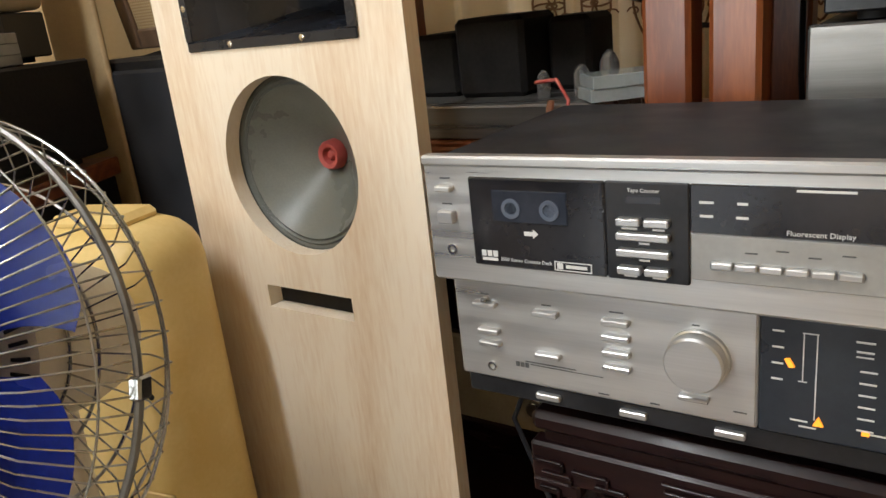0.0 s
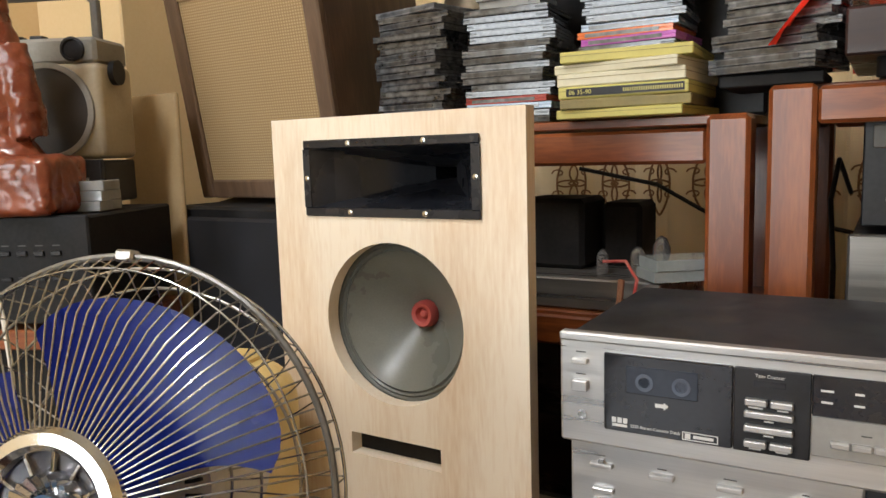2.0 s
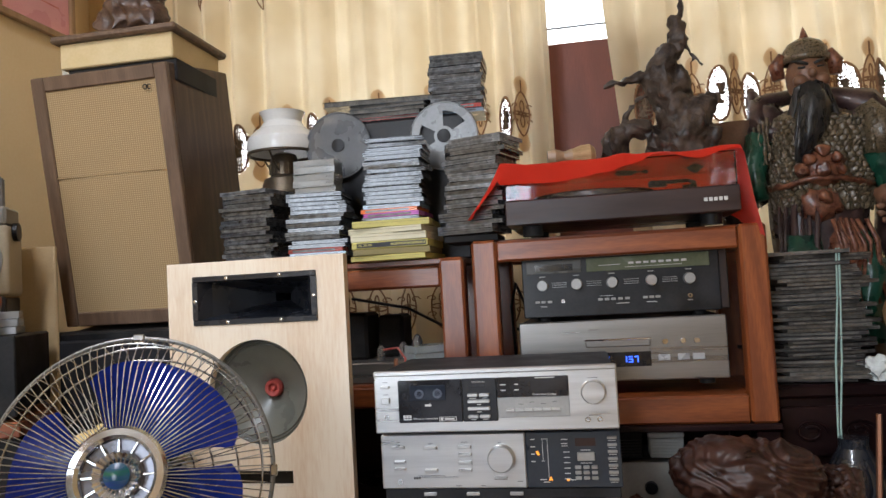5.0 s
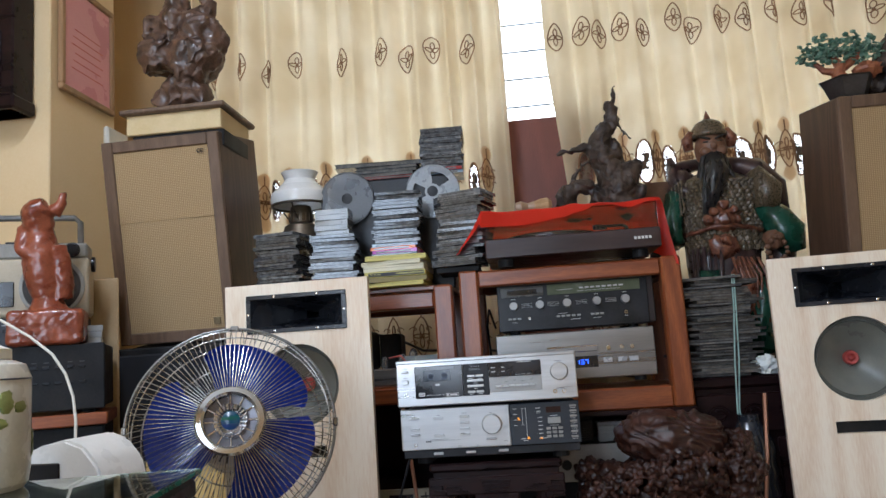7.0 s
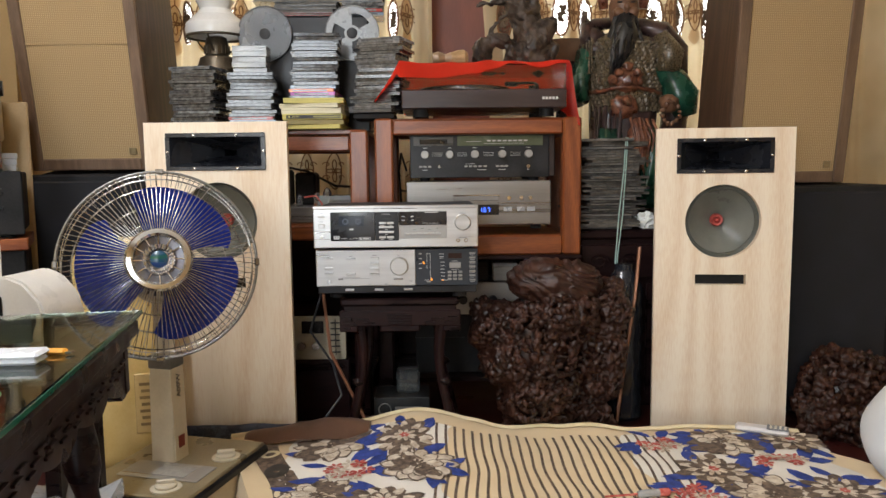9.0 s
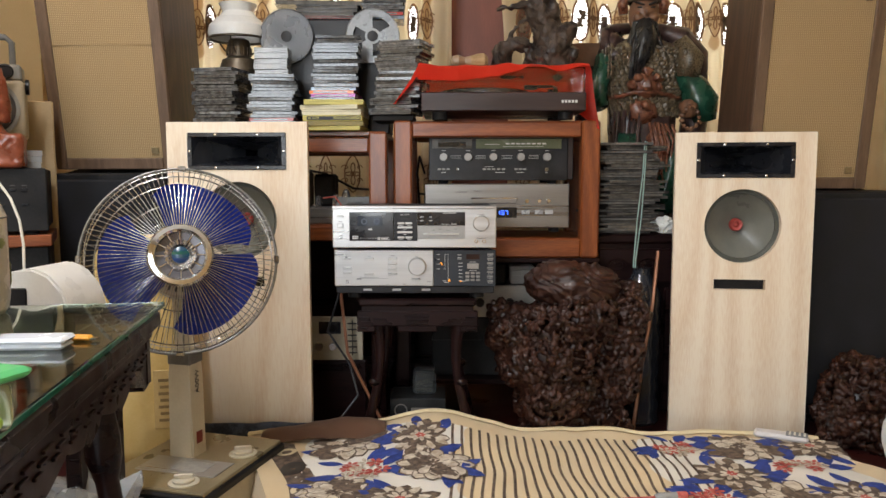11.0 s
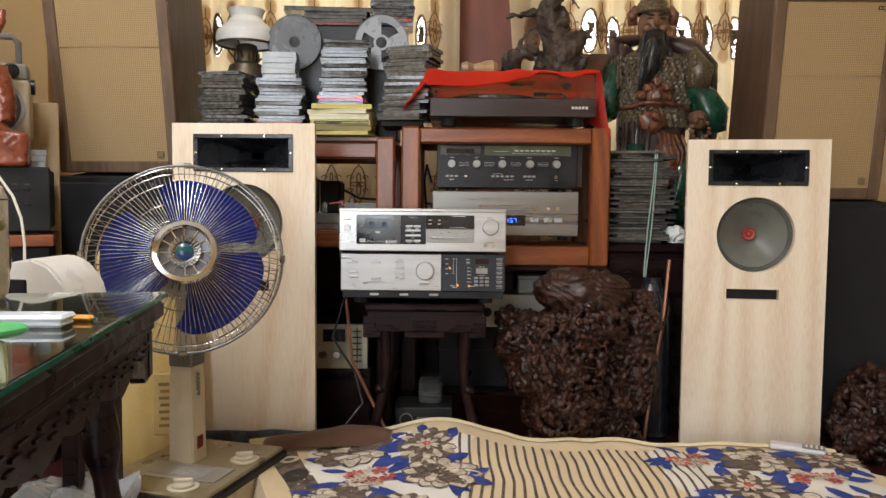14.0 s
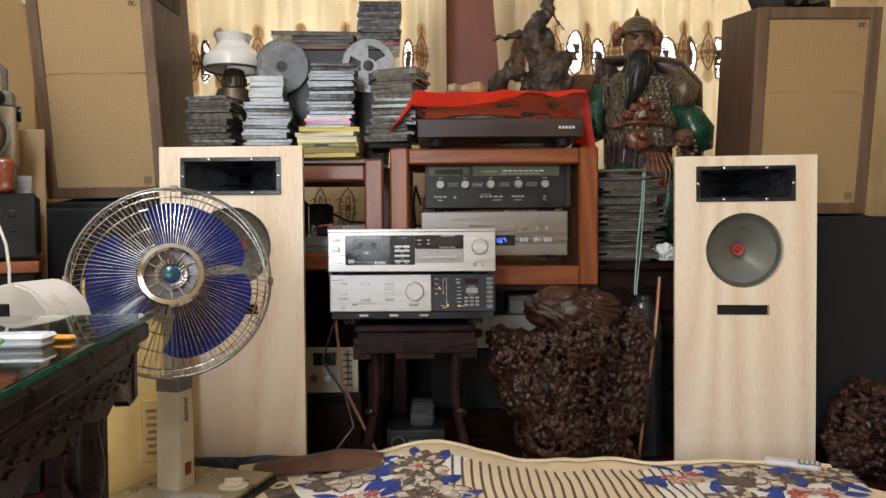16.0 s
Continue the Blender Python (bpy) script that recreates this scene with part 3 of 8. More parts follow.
def amplifier(m):
    top = thing("amplifier", "silver and black stereo amplifier with orange slider markers", "amplifier", m)
    W, Hh = 0.44, 0.112
    part("case", Form().box(-0.214, 0.214, 0.012, 0.30, 0.004, Hh - 0.004, 0.002), VINYL, top, "dark grey steel case")
    part("fascia", Form().box(-W / 2, 0.0505, 0.0, 0.014, 0.012, Hh, 0.0022), ALU, top, "brushed silver front")
    blk = part("control_panel", Form().box(0.051, W / 2, 0.0005, 0.014, 0.012, Hh, 0.0015), surf("blue_black_panel", (0.014, 0.018, 0.026), (0.024, 0.03, 0.04), rough=0.35, bump=0.02), top, "blue-black control panel")
    part("plinth", Form().box(-W / 2 + 0.004, W / 2 - 0.004, 0.004, 0.02, -0.008, 0.012, 0.002), BLACK, top, "black lower flap")
    for x in (-0.13, -0.05, 0.03):
        part("flap_tab", Form().box(x - 0.012, x + 0.012, -0.001, 0.006, -0.001, 0.005, 0.001), ALU, top)
    key(top, -0.186, 0.089, 0.024, 0.0045), key(top, -0.186, 0.093, 0.006, 0.004)
    for z in (0.0625, 0.0495):
        key(top, -0.184, z, 0.022, 0.0052)
    for z in (0.0875, 0.0465):
        key(top, -0.125, z, 0.024, 0.0052)
    for z in (0.0885, 0.0745, 0.060, 0.046):
        key(top, -0.061, z, 0.024, 0.0052)
    cap_knob(top, 0.006, 0.067, 0.0235, 0.018)
    key(top, 0.003, 0.0315, 0.024, 0.0045)
    socket(top, -0.185, 0.025, 0.0048)
    bars("maker_mark", top, DARKINK, [(-0.158 + 0.0048 * k, 0.032, 0.0036, 0.0045) for k in range(3)], -0.0002)
    bars("legend", top, DARKINK, [(-0.187, 0.098, 0.008, 0.001), (-0.125, 0.0945, 0.009, 0.001), (-0.061, 0.0965, 0.012, 0.001), (-0.125, 0.036, 0.05, 0.0008), (-0.11, 0.0335, 0.07, 0.0006), (0.004, 0.0945, 0.006, 0.001), (0.038, 0.0245, 0.01, 0.001), (-0.075, 0.0175, 0.01, 0.001), (-0.03, 0.0175, 0.008, 0.001)], -0.0002)
    bars("legend", blk, INK, [(0.064, 0.099 - 0.0132 * k, 0.008, 0.0014) for k in range(4)] + [(0.086, 0.0995, 0.011, 0.0008), (0.0815, 0.080, 0.0008, 0.04), (0.0905, 0.0645, 0.0008, 0.07), (0.0815, 0.060, 0.006, 0.0008), (0.08, 0.027, 0.012, 0.0012), (0.086, 0.0225, 0.012, 0.0012), (0.121, 0.098, 0.012, 0.0014), (0.121, 0.0905, 0.011, 0.0014), (0.121, 0.0865, 0.011, 0.001)], 0.0004)
    bars("legend", blk, INK, [(0.124, 0.0755 - 0.0095 * k, 0.011, 0.0013) for k in range(6)] + [(0.131, 0.026, 0.014, 0.0012)], 0.0004)
    for x, z in ((0.0725, 0.0745), (0.0935, 0.0295)):
        part("slider_marker", Form().prism([(x, z - 0.0036), (x + 0.0036, z - 0.0028 if z > 0.05 else z - 0.0036), (x, z + 0.0036), (x - 0.0036, z + 0.0028 if z > 0.05 else z - 0.0036)], -0.002, 0.001), AMBER, blk, "glowing orange slider marker")
    part("led", Form().box(0.122, 0.127, -0.0006, 0.001, 0.0245, 0.0275), AMBER, blk, "small orange indicator")
    part("tuner_display", Form().box(0.140, 0.176, -0.0008, 0.001, 0.086, 0.100), surf("brown_display", (0.03, 0.016, 0.014), (0.05, 0.024, 0.02), rough=0.15, bump=0), blk)
    key(blk, 0.158, 0.0675, 0.031, 0.015, 0.0005, 0.005, GREYPANEL)
    for x in (0.143, 0.1575, 0.172):
        for z in (0.0485, 0.039, 0.0295):
            key(blk, x, z, 0.011, 0.006, 0.0005, 0.004, GREYPANEL)
    for k in range(7):
        key(blk, 0.205, 0.100 - 0.0122 * k, 0.017, 0.005, 0.0005, 0.005, GREYPANEL)
    bars("legend", blk, INK, [(0.205, 0.0945 - 0.0122 * k, 0.013, 0.001) for k in range(7)] + [(0.158, 0.0785, 0.018, 0.0012), (0.158, 0.0555, 0.02, 0.001)], 0.0004)
    feet(top, (-0.17, 0.17), (0.05, 0.25), -0.024, 0.02, 0.03)
    return top


cassette_deck(pose(0, 0, 0.598, 0, 0, 0.6))
amplifier(pose(0, 0.027, 0.478, 0, 0, 0.3))


# ---- dark carved stand under the amplifier ----
def carved_stand(m, w=0.335, d=0.30, h=0.453):
    top = thing("carved_stand", "dark rosewood plant stand with fret-carved apron, carrying the amplifier", "stand", m)
    part("top_board", Form().box(-w / 2 + 0.004, w / 2 - 0.004, 0.0, d, h - 0.022, h, 0.006), ROSE, top)
    part("waist", Form().box(-w / 2 + 0.012, w / 2 - 0.012, 0.012, d - 0.012, h - 0.05, h - 0.02, 0.002), ROSE, top)
    f = Form()
    z1, z0 = h - 0.036, h - 0.094
    f.box(-w / 2, w / 2, 0.004, 0.026, z0 + 0.016, z1, 0.003)
    f.box(-w / 2, -w / 2 + 0.05, 0.004, 0.026, z0, z0 + 0.018, 0.003).box(w / 2 - 0.05, w / 2, 0.004, 0.026, z0, z0 + 0.018, 0.003)
    f.box(-0.055, 0.055, 0.004, 0.026, z0, z0 + 0.018, 0.003)
    apron = part("apron", f, ROSE, top, "fret-carved apron")
    for s in (-1, 1):
        for k, (x, z, ww) in enumerate(((0.148, z1 - 0.017, 0.03), (0.105, z1 - 0.022, 0.035), (0.140, z1 - 0.03, 0.03), (0.085, z1 - 0.032, 0.03), (0.148, z1 - 0.047, 0.02))):
            part("fret", Form().box(s * x - ww / 2, s * x + ww / 2, -0.001, 0.006, z - 0.0018, z + 0.0018, 0.0008), ROSE, apron)
            part("fret", Form().box(s * x - ww / 2 * s - 0.0018, s * x - ww / 2 * s + 0.0018, -0.001, 0.006, z - 0.010, z, 0.0008), ROSE, apron)
    for k in range(5):
        part("fret", Form().box(-0.036 + 0.002 * k, 0.036 - 0.002 * k, -0.001, 0.006, z1 - 0.012 - 0.008 * k, z1 - 0.009 - 0.008 * k, 0.0008), ROSE, apron)
    for sx in (-1, 1):
        for y in (0.035, d - 0.035):
            pts, rs = [], []
            for k in range(15):
                u = k / 14
                off = 0.016 * math.sin(u * math.pi * 1.6) - 0.03 * u * u + 0.05 * max(0, u - 0.85)
                pts.append((sx * (w / 2 - 0.05 - off * 0.8), y, (h - 0.06) * (1 - u) + 0.004))
                rs.append(0.020 - 0.007 * math.sin(u * math.pi) + 0.004 * (u > 0.92))
            part("leg", Form().tube(pts, rs, 12), ROSE, top)
            part("leg_boss", Form().blob((sx * (w / 2 - 0.045), y - 0.004, 0.21), (0.018, 0.014, 0.013), 12), ROSE, top)
    return top


carved_stand(pose(0.005, 0.04, 0.0))


# ---- table fan ----
def table_fan(m):
    """Local frame: origin at the foot of the column; the head turns and tilts as one."""
    top = thing("table_fan", "cream table fan with blue blades and chrome wire guard", "fan", m)
    base = part("base", Form().box(-0.105, 0.175, -0.205, 0.145, -0.105, -0.018, 0.008), CREAM, top, "cream base box")
    part("base_rim", Form().box(-0.115, 0.185, -0.215, 0.155, -0.030, -0.008, 0.005), BLACK, base, "black rim")
    plate = part("base_plate", Form().box(-0.108, 0.178, -0.208, 0.148, -0.010, 0.0, 0.003), GOLDTOP, base, "tarnished gold top plate")
    part("label_strip", Form().box(-0.06, 0.15, -0.125, -0.035, 0.0, 0.0025, 0.001), ALU, base, "silver control label")
    part("label_print", Form().box(0.02, 0.11, -0.11, -0.05, 0.0025, 0.0031), surf("grey_label", (0.25, 0.24, 0.22), (0.4, 0.39, 0.36), rough=0.5, scale=90), base)
    for x, y in ((0.10, -0.165), (0.135, 0.03)):
        dial = part("dial", Form().lathe([(0.034, 0), (0.034, 0.003), (0.026, 0.004), (0.024, 0.004), (0.024, 0.009), (0.02, 0.012), (0, 0.012)], 32, pose(x, y, 0.0)), CREAM, base, "cream control dial")
        part("dial_grip", Form().box(-0.021, 0.021, -0.004, 0.004, 0.011, 0.021, 0.002, pose(x, y, 0, 0, 0, 25)), CREAM, dial)
    f = Form()
    rings = []
    for z, w, d in ((0, 0.034, 0.030), (0.01, 0.0335, 0.0295), (0.20, 0.0295, 0.0267), (0.236, 0.029, 0.026)):
        rings.append([f.bm.verts.new((sx * w, sy * d, z)) for sx, sy in ((-1, -1), (1, -1), (1, 1), (-1, 1))])
    for p, q in zip(rings, rings[1:]):
        for k in range(4):
            f.bm.faces.new((p[k], p[(k + 1) % 4], q[(k + 1) % 4], q[k]))
    f.bm.faces.new(rings[-1]), f.bm.faces.new(rings[0][::-1])
    bmesh.ops.bevel(f.bm, geom=[e for e in f.bm.edges if abs(e.verts[0].co.z - e.verts[1].co.z) > 0.005], offset=0.004, segments=2, affect="EDGES")
    col = part("column", f, CREAM, top, "tapered cream column")
    text_part("model_mark", "A00W", 0.022, DARKINK, col, pose(0.0322, 0.006, 0.155, 0, 0, 90) @ pose(0, 0, 0, 0, -90, 0))
    part("red_badge", Form().box(0.0325, 0.0345, -0.012, 0.012, 0.03, 0.06, 0.0005), surf("dark_red_badge", (0.14, 0.02, 0.015), (0.2, 0.03, 0.02), rough=0.4), col)
    part("collar", Form().box(-0.0315, 0.0315, -0.0285, 0.0285, 0.229, 0.262, 0.003), surf("grey_collar", (0.16, 0.155, 0.15), (0.24, 0.235, 0.225), rough=0.35, metal=0.5), top)
    # head: z of the head's frame points out of the guard towards the viewer
    head = pose(0.065, -0.0965, 0.495) @ pose(0, 0, 0, 0, 0, 34) @ pose(0, 0, 0, 90 - 15, 0, 0)
    R = 0.212
    body = [(0, -0.215), (0.045, -0.212), (0.068, -0.195), (0.076, -0.16), (0.078, -0.10), (0.074, -0.055), (0.05, -0.045), (0, -0.045)]
    motor = part("motor_housing", Form().lathe(body, 40, head), CREAM, top, "cream motor housing with vent slots")
    for k in range(28):
        a = 2 * math.pi * k / 28
        part("vent_slot", Form().box(0.052, 0.068, -0.0018, 0.0018, -0.052, -0.046, 0.0005, head @ pose(0, 0, 0, 0, 0, math.degrees(a))), MATTBLACK, motor)
    part("neck", Form().tube([(0.0, 0.0, 0.258), (0.002, -0.002, 0.38), (0.004, -0.004, 0.45)], [0.022, 0.026, 0.04], 20), CREAM, top)
    knob_at = head @ Vector((0.0, 0.078, -0.12))
    part("oscillation_knob", Form().rod(knob_at, knob_at + Vector((0, 0.01, 0.035)), 0.008), CREAM, top)
    # guard: radial wires from the front badge ring to the rim, and back again to the motor
    wires = 104
    R_ = R

    def hoop0(r, z, w, n=72):
        return Form().tube([(r * math.cos(2 * math.pi * k / n), r * math.sin(2 * math.pi * k / n), z) for k in range(n)], w, 8, closed=True, m=head)

    front = part("front_guard", hoop0(0.200, 0.0275, 0.0010), WIRE, top, "fine chrome wires fanning from the badge")
    rear = part("rear_guard", hoop0(0.207, -0.042, 0.0016), WIRE, top, "chrome wire rear basket")
    one = part("wire", Form().tube([(0.064, 0, 0.068), (0.10, 0, 0.064), (0.16, 0, 0.052), (0.198, 0, 0.028), (R, 0, 0.006)], 0.00088, 5), WIRE, front)
    two = part("wire", Form().tube([(R, 0, -0.004), (0.205, 0, -0.05), (0.165, 0, -0.078), (0.078, 0, -0.082)], 0.00085, 5), WIRE, rear)
    for src, count, par in ((one, wires, front), (two, wires // 2, rear)):
        for k in range(count):
            ob = src if k == 0 else new("wire", src.data)
            ob.parent = par
            ob.matrix_local = head @ pose(0, 0, 0, 0, 0, 360 * k / count)

    def hoop(r, z, w, n=72):
        return Form().tube([(r * math.cos(2 * math.pi * k / n), r * math.sin(2 * math.pi * k / n), z) for k in range(n)], w, 8, closed=True, m=head)

    part("rim", hoop(R + 0.001, 0.001, 0.0034), surf("dull_steel_rim", (0.16, 0.155, 0.145), (0.24, 0.235, 0.22), rough=0.42, metal=0.8), top, "thick wire rim")
    for r, z in ((0.19, -0.064), (0.15, -0.081), (0.11, -0.083), (0.080, -0.083)):
        part("hoop", hoop(r, z, 0.0016), WIRE, rear)
    for a in (88, 178, 268, 358):
        c, s = math.cos(radians(a)), math.sin(radians(a))
        part("rim_clip", Form().box(-0.009, 0.009, R - 0.004, R + 0.007, -0.007, 0.008, 0.002, head @ pose(0, 0, 0, 0, 0, a - 90)), WIRE, rear)
    badge = part("badge_ring", Form().lathe([(0.051, 0.066), (0.052, 0.074), (0.057, 0.079), (0.066, 0.078), (0.0705, 0.071), (0.069, 0.064), (0.051, 0.064)], 56, head), CHROME, top, "polished ring round the badge")
    part("badge_dish", Form().lathe([(0.052, 0.062), (0.036, 0.060), (0.035, 0.064), (0.0, 0.064)], 40, head), surf("grey_badge_dish", (0.13, 0.13, 0.15), (0.22, 0.22, 0.24), rough=0.3, metal=0.8), badge)
    for k in range(12):
        part("badge_spoke", Form().box(0.034, 0.053, -0.0015, 0.0015, 0.061, 0.066, 0.0005, head @ pose(0, 0, 0, 0, 0, 30 * k)), CHROME, badge)
    f = Form()
    prof = []
    for k in range(48):
        a = 2 * math.pi * k / 48
        r = 0.0355 if k % 2 else 0.033
        prof.append((r * math.cos(a), r * math.sin(a)))
    lo = [f.bm.verts.new((x, y, 0.063)) for x, y in prof]
    hi = [f.bm.verts.new((x * 0.96, y * 0.96, 0.077)) for x, y in prof]
    inn = [f.bm.verts.new((x * 0.56, y * 0.56, 0.066)) for x, y in prof]
    for k in range(48):
        j = (k + 1) % 48
        f.bm.faces.new((lo[k], lo[j], hi[j], hi[k])), f.bm.faces.new((hi[k], hi[j], inn[j], inn[k]))
    bmesh.ops.transform(f.bm, matrix=head, verts=f.bm.verts[:])
    part("badge_knurl", f, CHROME, badge)
    part("badge_centre", Form().lathe([(0, 0.0770), (0.010, 0.0760), (0.0185, 0.0715)], 32, head), surf("green_blue_badge", (0.008, 0.09, 0.05), (0.01, 0.035, 0.16), rough=0.25, scale=60, stretch=(0.2, 0.2, 1), coat=0.25), badge, "green and blue badge")
    # three broad blades on a hub
    hub = part("blade_hub", Form().lathe([(0, 0.044), (0.03, 0.042), (0.042, 0.03), (0.044, -0.02), (0, -0.02)], 32, head), BLADE, top)
    for k in range(3):
        f = Form()

        def blade(u, v, k=k):
            r = 0.034 + 0.142 * u
            q = abs(2 * v - 1)
            r -= 0.022 * u * q ** 6
            half = radians(50 - 4 * math.sin(math.pi * u))
            a = radians((66, 190, 317)[k]) + (v - 0.5) * 2 * half + 0.16 * (0.5 - u)
            return Vector((r * math.cos(a), r * math.sin(a), 0.010 + 0.040 * (v - 0.5) * (0.45 + 0.55 * u) - 0.01 * math.sin(math.pi * v)))

        f.sheet(blade, 14, 18)
        bmesh.ops.solidify(f.bm, geom=f.bm.faces[:], thickness=0.0018)
        bmesh.ops.transform(f.bm, matrix=head, verts=f.bm.verts[:])
        part("blade", f, BLADE, hub, "translucent blue blade")
    return top


table_fan(pose(-0.555, -0.205, 0.105, 0, 0, -15))


# ---- window and curtains ----
IVORY = surf("ivory_paint", (0.70, 0.66, 0.56), (0.78, 0.74, 0.64), rough=0.5)
PANELWOOD = wood("red_window_panel", (0.16, 0.045, 0.026), (0.21, 0.06, 0.035), rough=0.45, ring=9)
PANE = glass("window_glass", (0.97, 0.98, 0.98))
THREAD = surf("brown_embroidery", (0.20, 0.10, 0.045), (0.32, 0.17, 0.08), rough=0.7)
LACE = surf("dark_lace_net", (0.10, 0.065, 0.04), (0.2, 0.14, 0.09), rough=0.8)
TANLACE = cloth("tan_lace_panel", (0.62, 0.44, 0.25), (0.70, 0.52, 0.32), 0.42)
win = tagged(new("window_1"), "tall window with steel bars above a red-brown wooden panel", "window", kind="structure")
part("window_frame", Form().box(WX0, WX1, Y1 + 0.03, Y1 + 0.08, WZ1 - 0.05, WZ1).box(WX0, WX1, Y1 + 0.03, Y1 + 0.08, WZ0, WZ0 + 0.05).box(WX0, WX0 + 0.05, Y1 + 0.03, Y1 + 0.08, WZ0, WZ1).box(WX1 - 0.05, WX1, Y1 + 0.03, Y1 + 0.08, WZ0, WZ1), IVORY, win)
part("wooden_panel", Form().box(0.0, 0.55, Y1 - 0.045, Y1 - 0.02, 0.6, 1.70, 0.003), PANELWOOD, win, "red-brown wooden lower panel")
for z in (1.80, 1.93, 2.06, 2.19, 2.32, 2.45):
    part("bar", Form().box(WX0, WX1, Y1 + 0.10, Y1 + 0.108, z, z + 0.008, 0.002), surf("grey_steel_bar", (0.2, 0.21, 0.22), (0.3, 0.31, 0.32), rough=0.4, metal=0.6), win)
for x0, x1 in ((WX0 + 0.05, -0.25), (-0.25, 0.7), (0.7, WX1 - 0.05)):
    part("pane", Form().box(x0, x1, Y1 + 0.05, Y1 + 0.054, WZ0 + 0.05, WZ1 - 0.05), PANE, win).visible_shadow = False


def fold(x, z):
    """Depth of the hanging folds."""
    w = 0.55 + 0.45 * max(0.0, min(1.0, (z - 0.9) / 1.5))
    return 0.046 * w * math.sin(47 * x + 2.2 * math.sin(5 * x)) + 0.006 * math.sin(101 * x + 2 * math.sin(11 * x) + 0.5 * z) + 0.008 * math.sin(23 * x + 2.5 * z)


OVALS = []


def curtain(x0, x1, slant, ovals):
    """A hanging panel with open lace ovals along its lower band."""
    top = thing("curtain", "pale gold curtain with brown embroidery and lace ovals, half drawn", "curtain", None, "pair of curtains")
    nx, nz = int((x1 - x0) / 0.0085), 190
    z0, z1 = 0.012, 2.84
    cy = 1.19

    def at(u, v):
        z = z0 + (z1 - z0) * v
        sl = slant * max(0.0, min(1.0, (1.9 - z) / 0.8))
        x = x0 + sl + (x1 - x0 - sl) * u
        return Vector((x, cy + fold(x, z), z))

    f = Form().sheet(at, nx, nz)
    gone = []
    for face in f.bm.faces:
        c = face.calc_center_median()
        for ox, oz, a, b in ovals:
            if ((c.x - ox) / a) ** 2 + ((c.z - oz) / b) ** 2 < 1:
                gone.append(face)
                break
    bmesh.ops.delete(f.bm, geom=gone, context="FACES")
    part("fabric", f, CURTAIN, top)

    def on(x, z, off=-0.004):
        return Vector((x, cy + fold(x, z) + off, z))

    for ox, oz, a, b in ovals:
        f = Form()
        n = 28
        f.tube([on(ox + a * math.cos(2 * math.pi * k / n), oz + b * math.sin(2 * math.pi * k / n)) for k in range(n)], 0.0042, 6, closed=True)
        lace = part("lace_oval", f, THREAD, top, "open lace oval with brown rim")
        f = Form()
        for k in range(-3, 4):
            x = ox + a * k / 4
            h = b * math.sqrt(1 - (k / 4) ** 2)
            f.tube([on(x + 0.004 * math.sin(9 * j + k), oz - h + 2 * h * j / 8) for j in range(9)], 0.0021, 4)
        for k in range(-5, 6):
            z = oz + b * k / 6
            h = a * math.sqrt(1 - (k / 6) ** 2)
            f.tube([on(ox - h + 2 * h * j / 6, z + 0.004 * math.sin(7 * j + k)) for j in range(7)], 0.0019, 4)
        for k in range(6):
            t = math.pi * k / 3
            f.tube([on(ox + a * 0.42 * math.cos(t) * s + a * 0.2 * math.sin(math.pi * s) * math.sin(t), oz + b * 0.42 * math.sin(t) * s) for s in (0.1, 0.4, 0.7, 1.0)], 0.0070, 5)
        part("netting", f, LACE, lace)
    for k, (ox, oz, a, b) in enumerate(ovals):
        cx = ox + 0.058

        def patch(u, v, cx=cx, oz=oz):
            t = v * 2 - 1
            w = 0.030 * (1 - t * t) ** 0.5 * (0.62 + 0.38 * math.cos(7.5 * t)) + 0.002
            return on(cx + (u - 0.5) * 2 * w, oz + 0.012 + t * 0.13, -0.0025)

        part("applique", Form().sheet(patch, 6, 30), TANLACE, top, "tan applique ornament")
    return top, on


def motif(parent, on, x, z, w, h, curls=False):
    """An embroidered pointed leaf with four inner petals."""
    f = Form()

    def leaf(cx, cz, ww, hh, turn=0.0, r=0.0022, n=14):
        pts = []
        for k in range(n):
            t = 2 * math.pi * k / n
            u, v = ww * math.sin(t) * (0.55 + 0.45 * abs(math.sin(t))), hh * math.cos(t)
            c, s = math.cos(turn), math.sin(turn)
            pts.append(on(cx + u * c - v * s, cz + u * s + v * c))
        f.tube(pts, r, 5, closed=True)

    leaf(x, z, w, h, 0, 0.0028, 18)
    for t in (0, math.pi / 2, math.pi, -math.pi / 2):
        q = 0.42 if t in (0, math.pi) else 0.36
        leaf(x - q * h * 0.75 * math.sin(t) * (w / h) * 1.3, z + q * h * 0.8 * math.cos(t), w * 0.26, h * 0.27, t, 0.0025)
    f.blob(on(x, z), (0.005, 0.003, 0.005), 8)
    if curls:
        for s in (-1, 1):
            for q in (0.35, -0.35):
                f.tube([on(x + s * w * (0.9 + 0.5 * math.cos(k * 0.7) * (1 - k / 10)), z + q * h + 0.35 * w * math.sin(k * 0.7) * (1 - k / 12)) for k in range(9)], 0.0022, 5)
        f.tube([on(x, z + h), on(x, z + h * 1.3), on(x, z + h * 1.55)], 0.0028, 5)
    part("embroidery", f, THREAD, parent, "brown embroidered leaf")


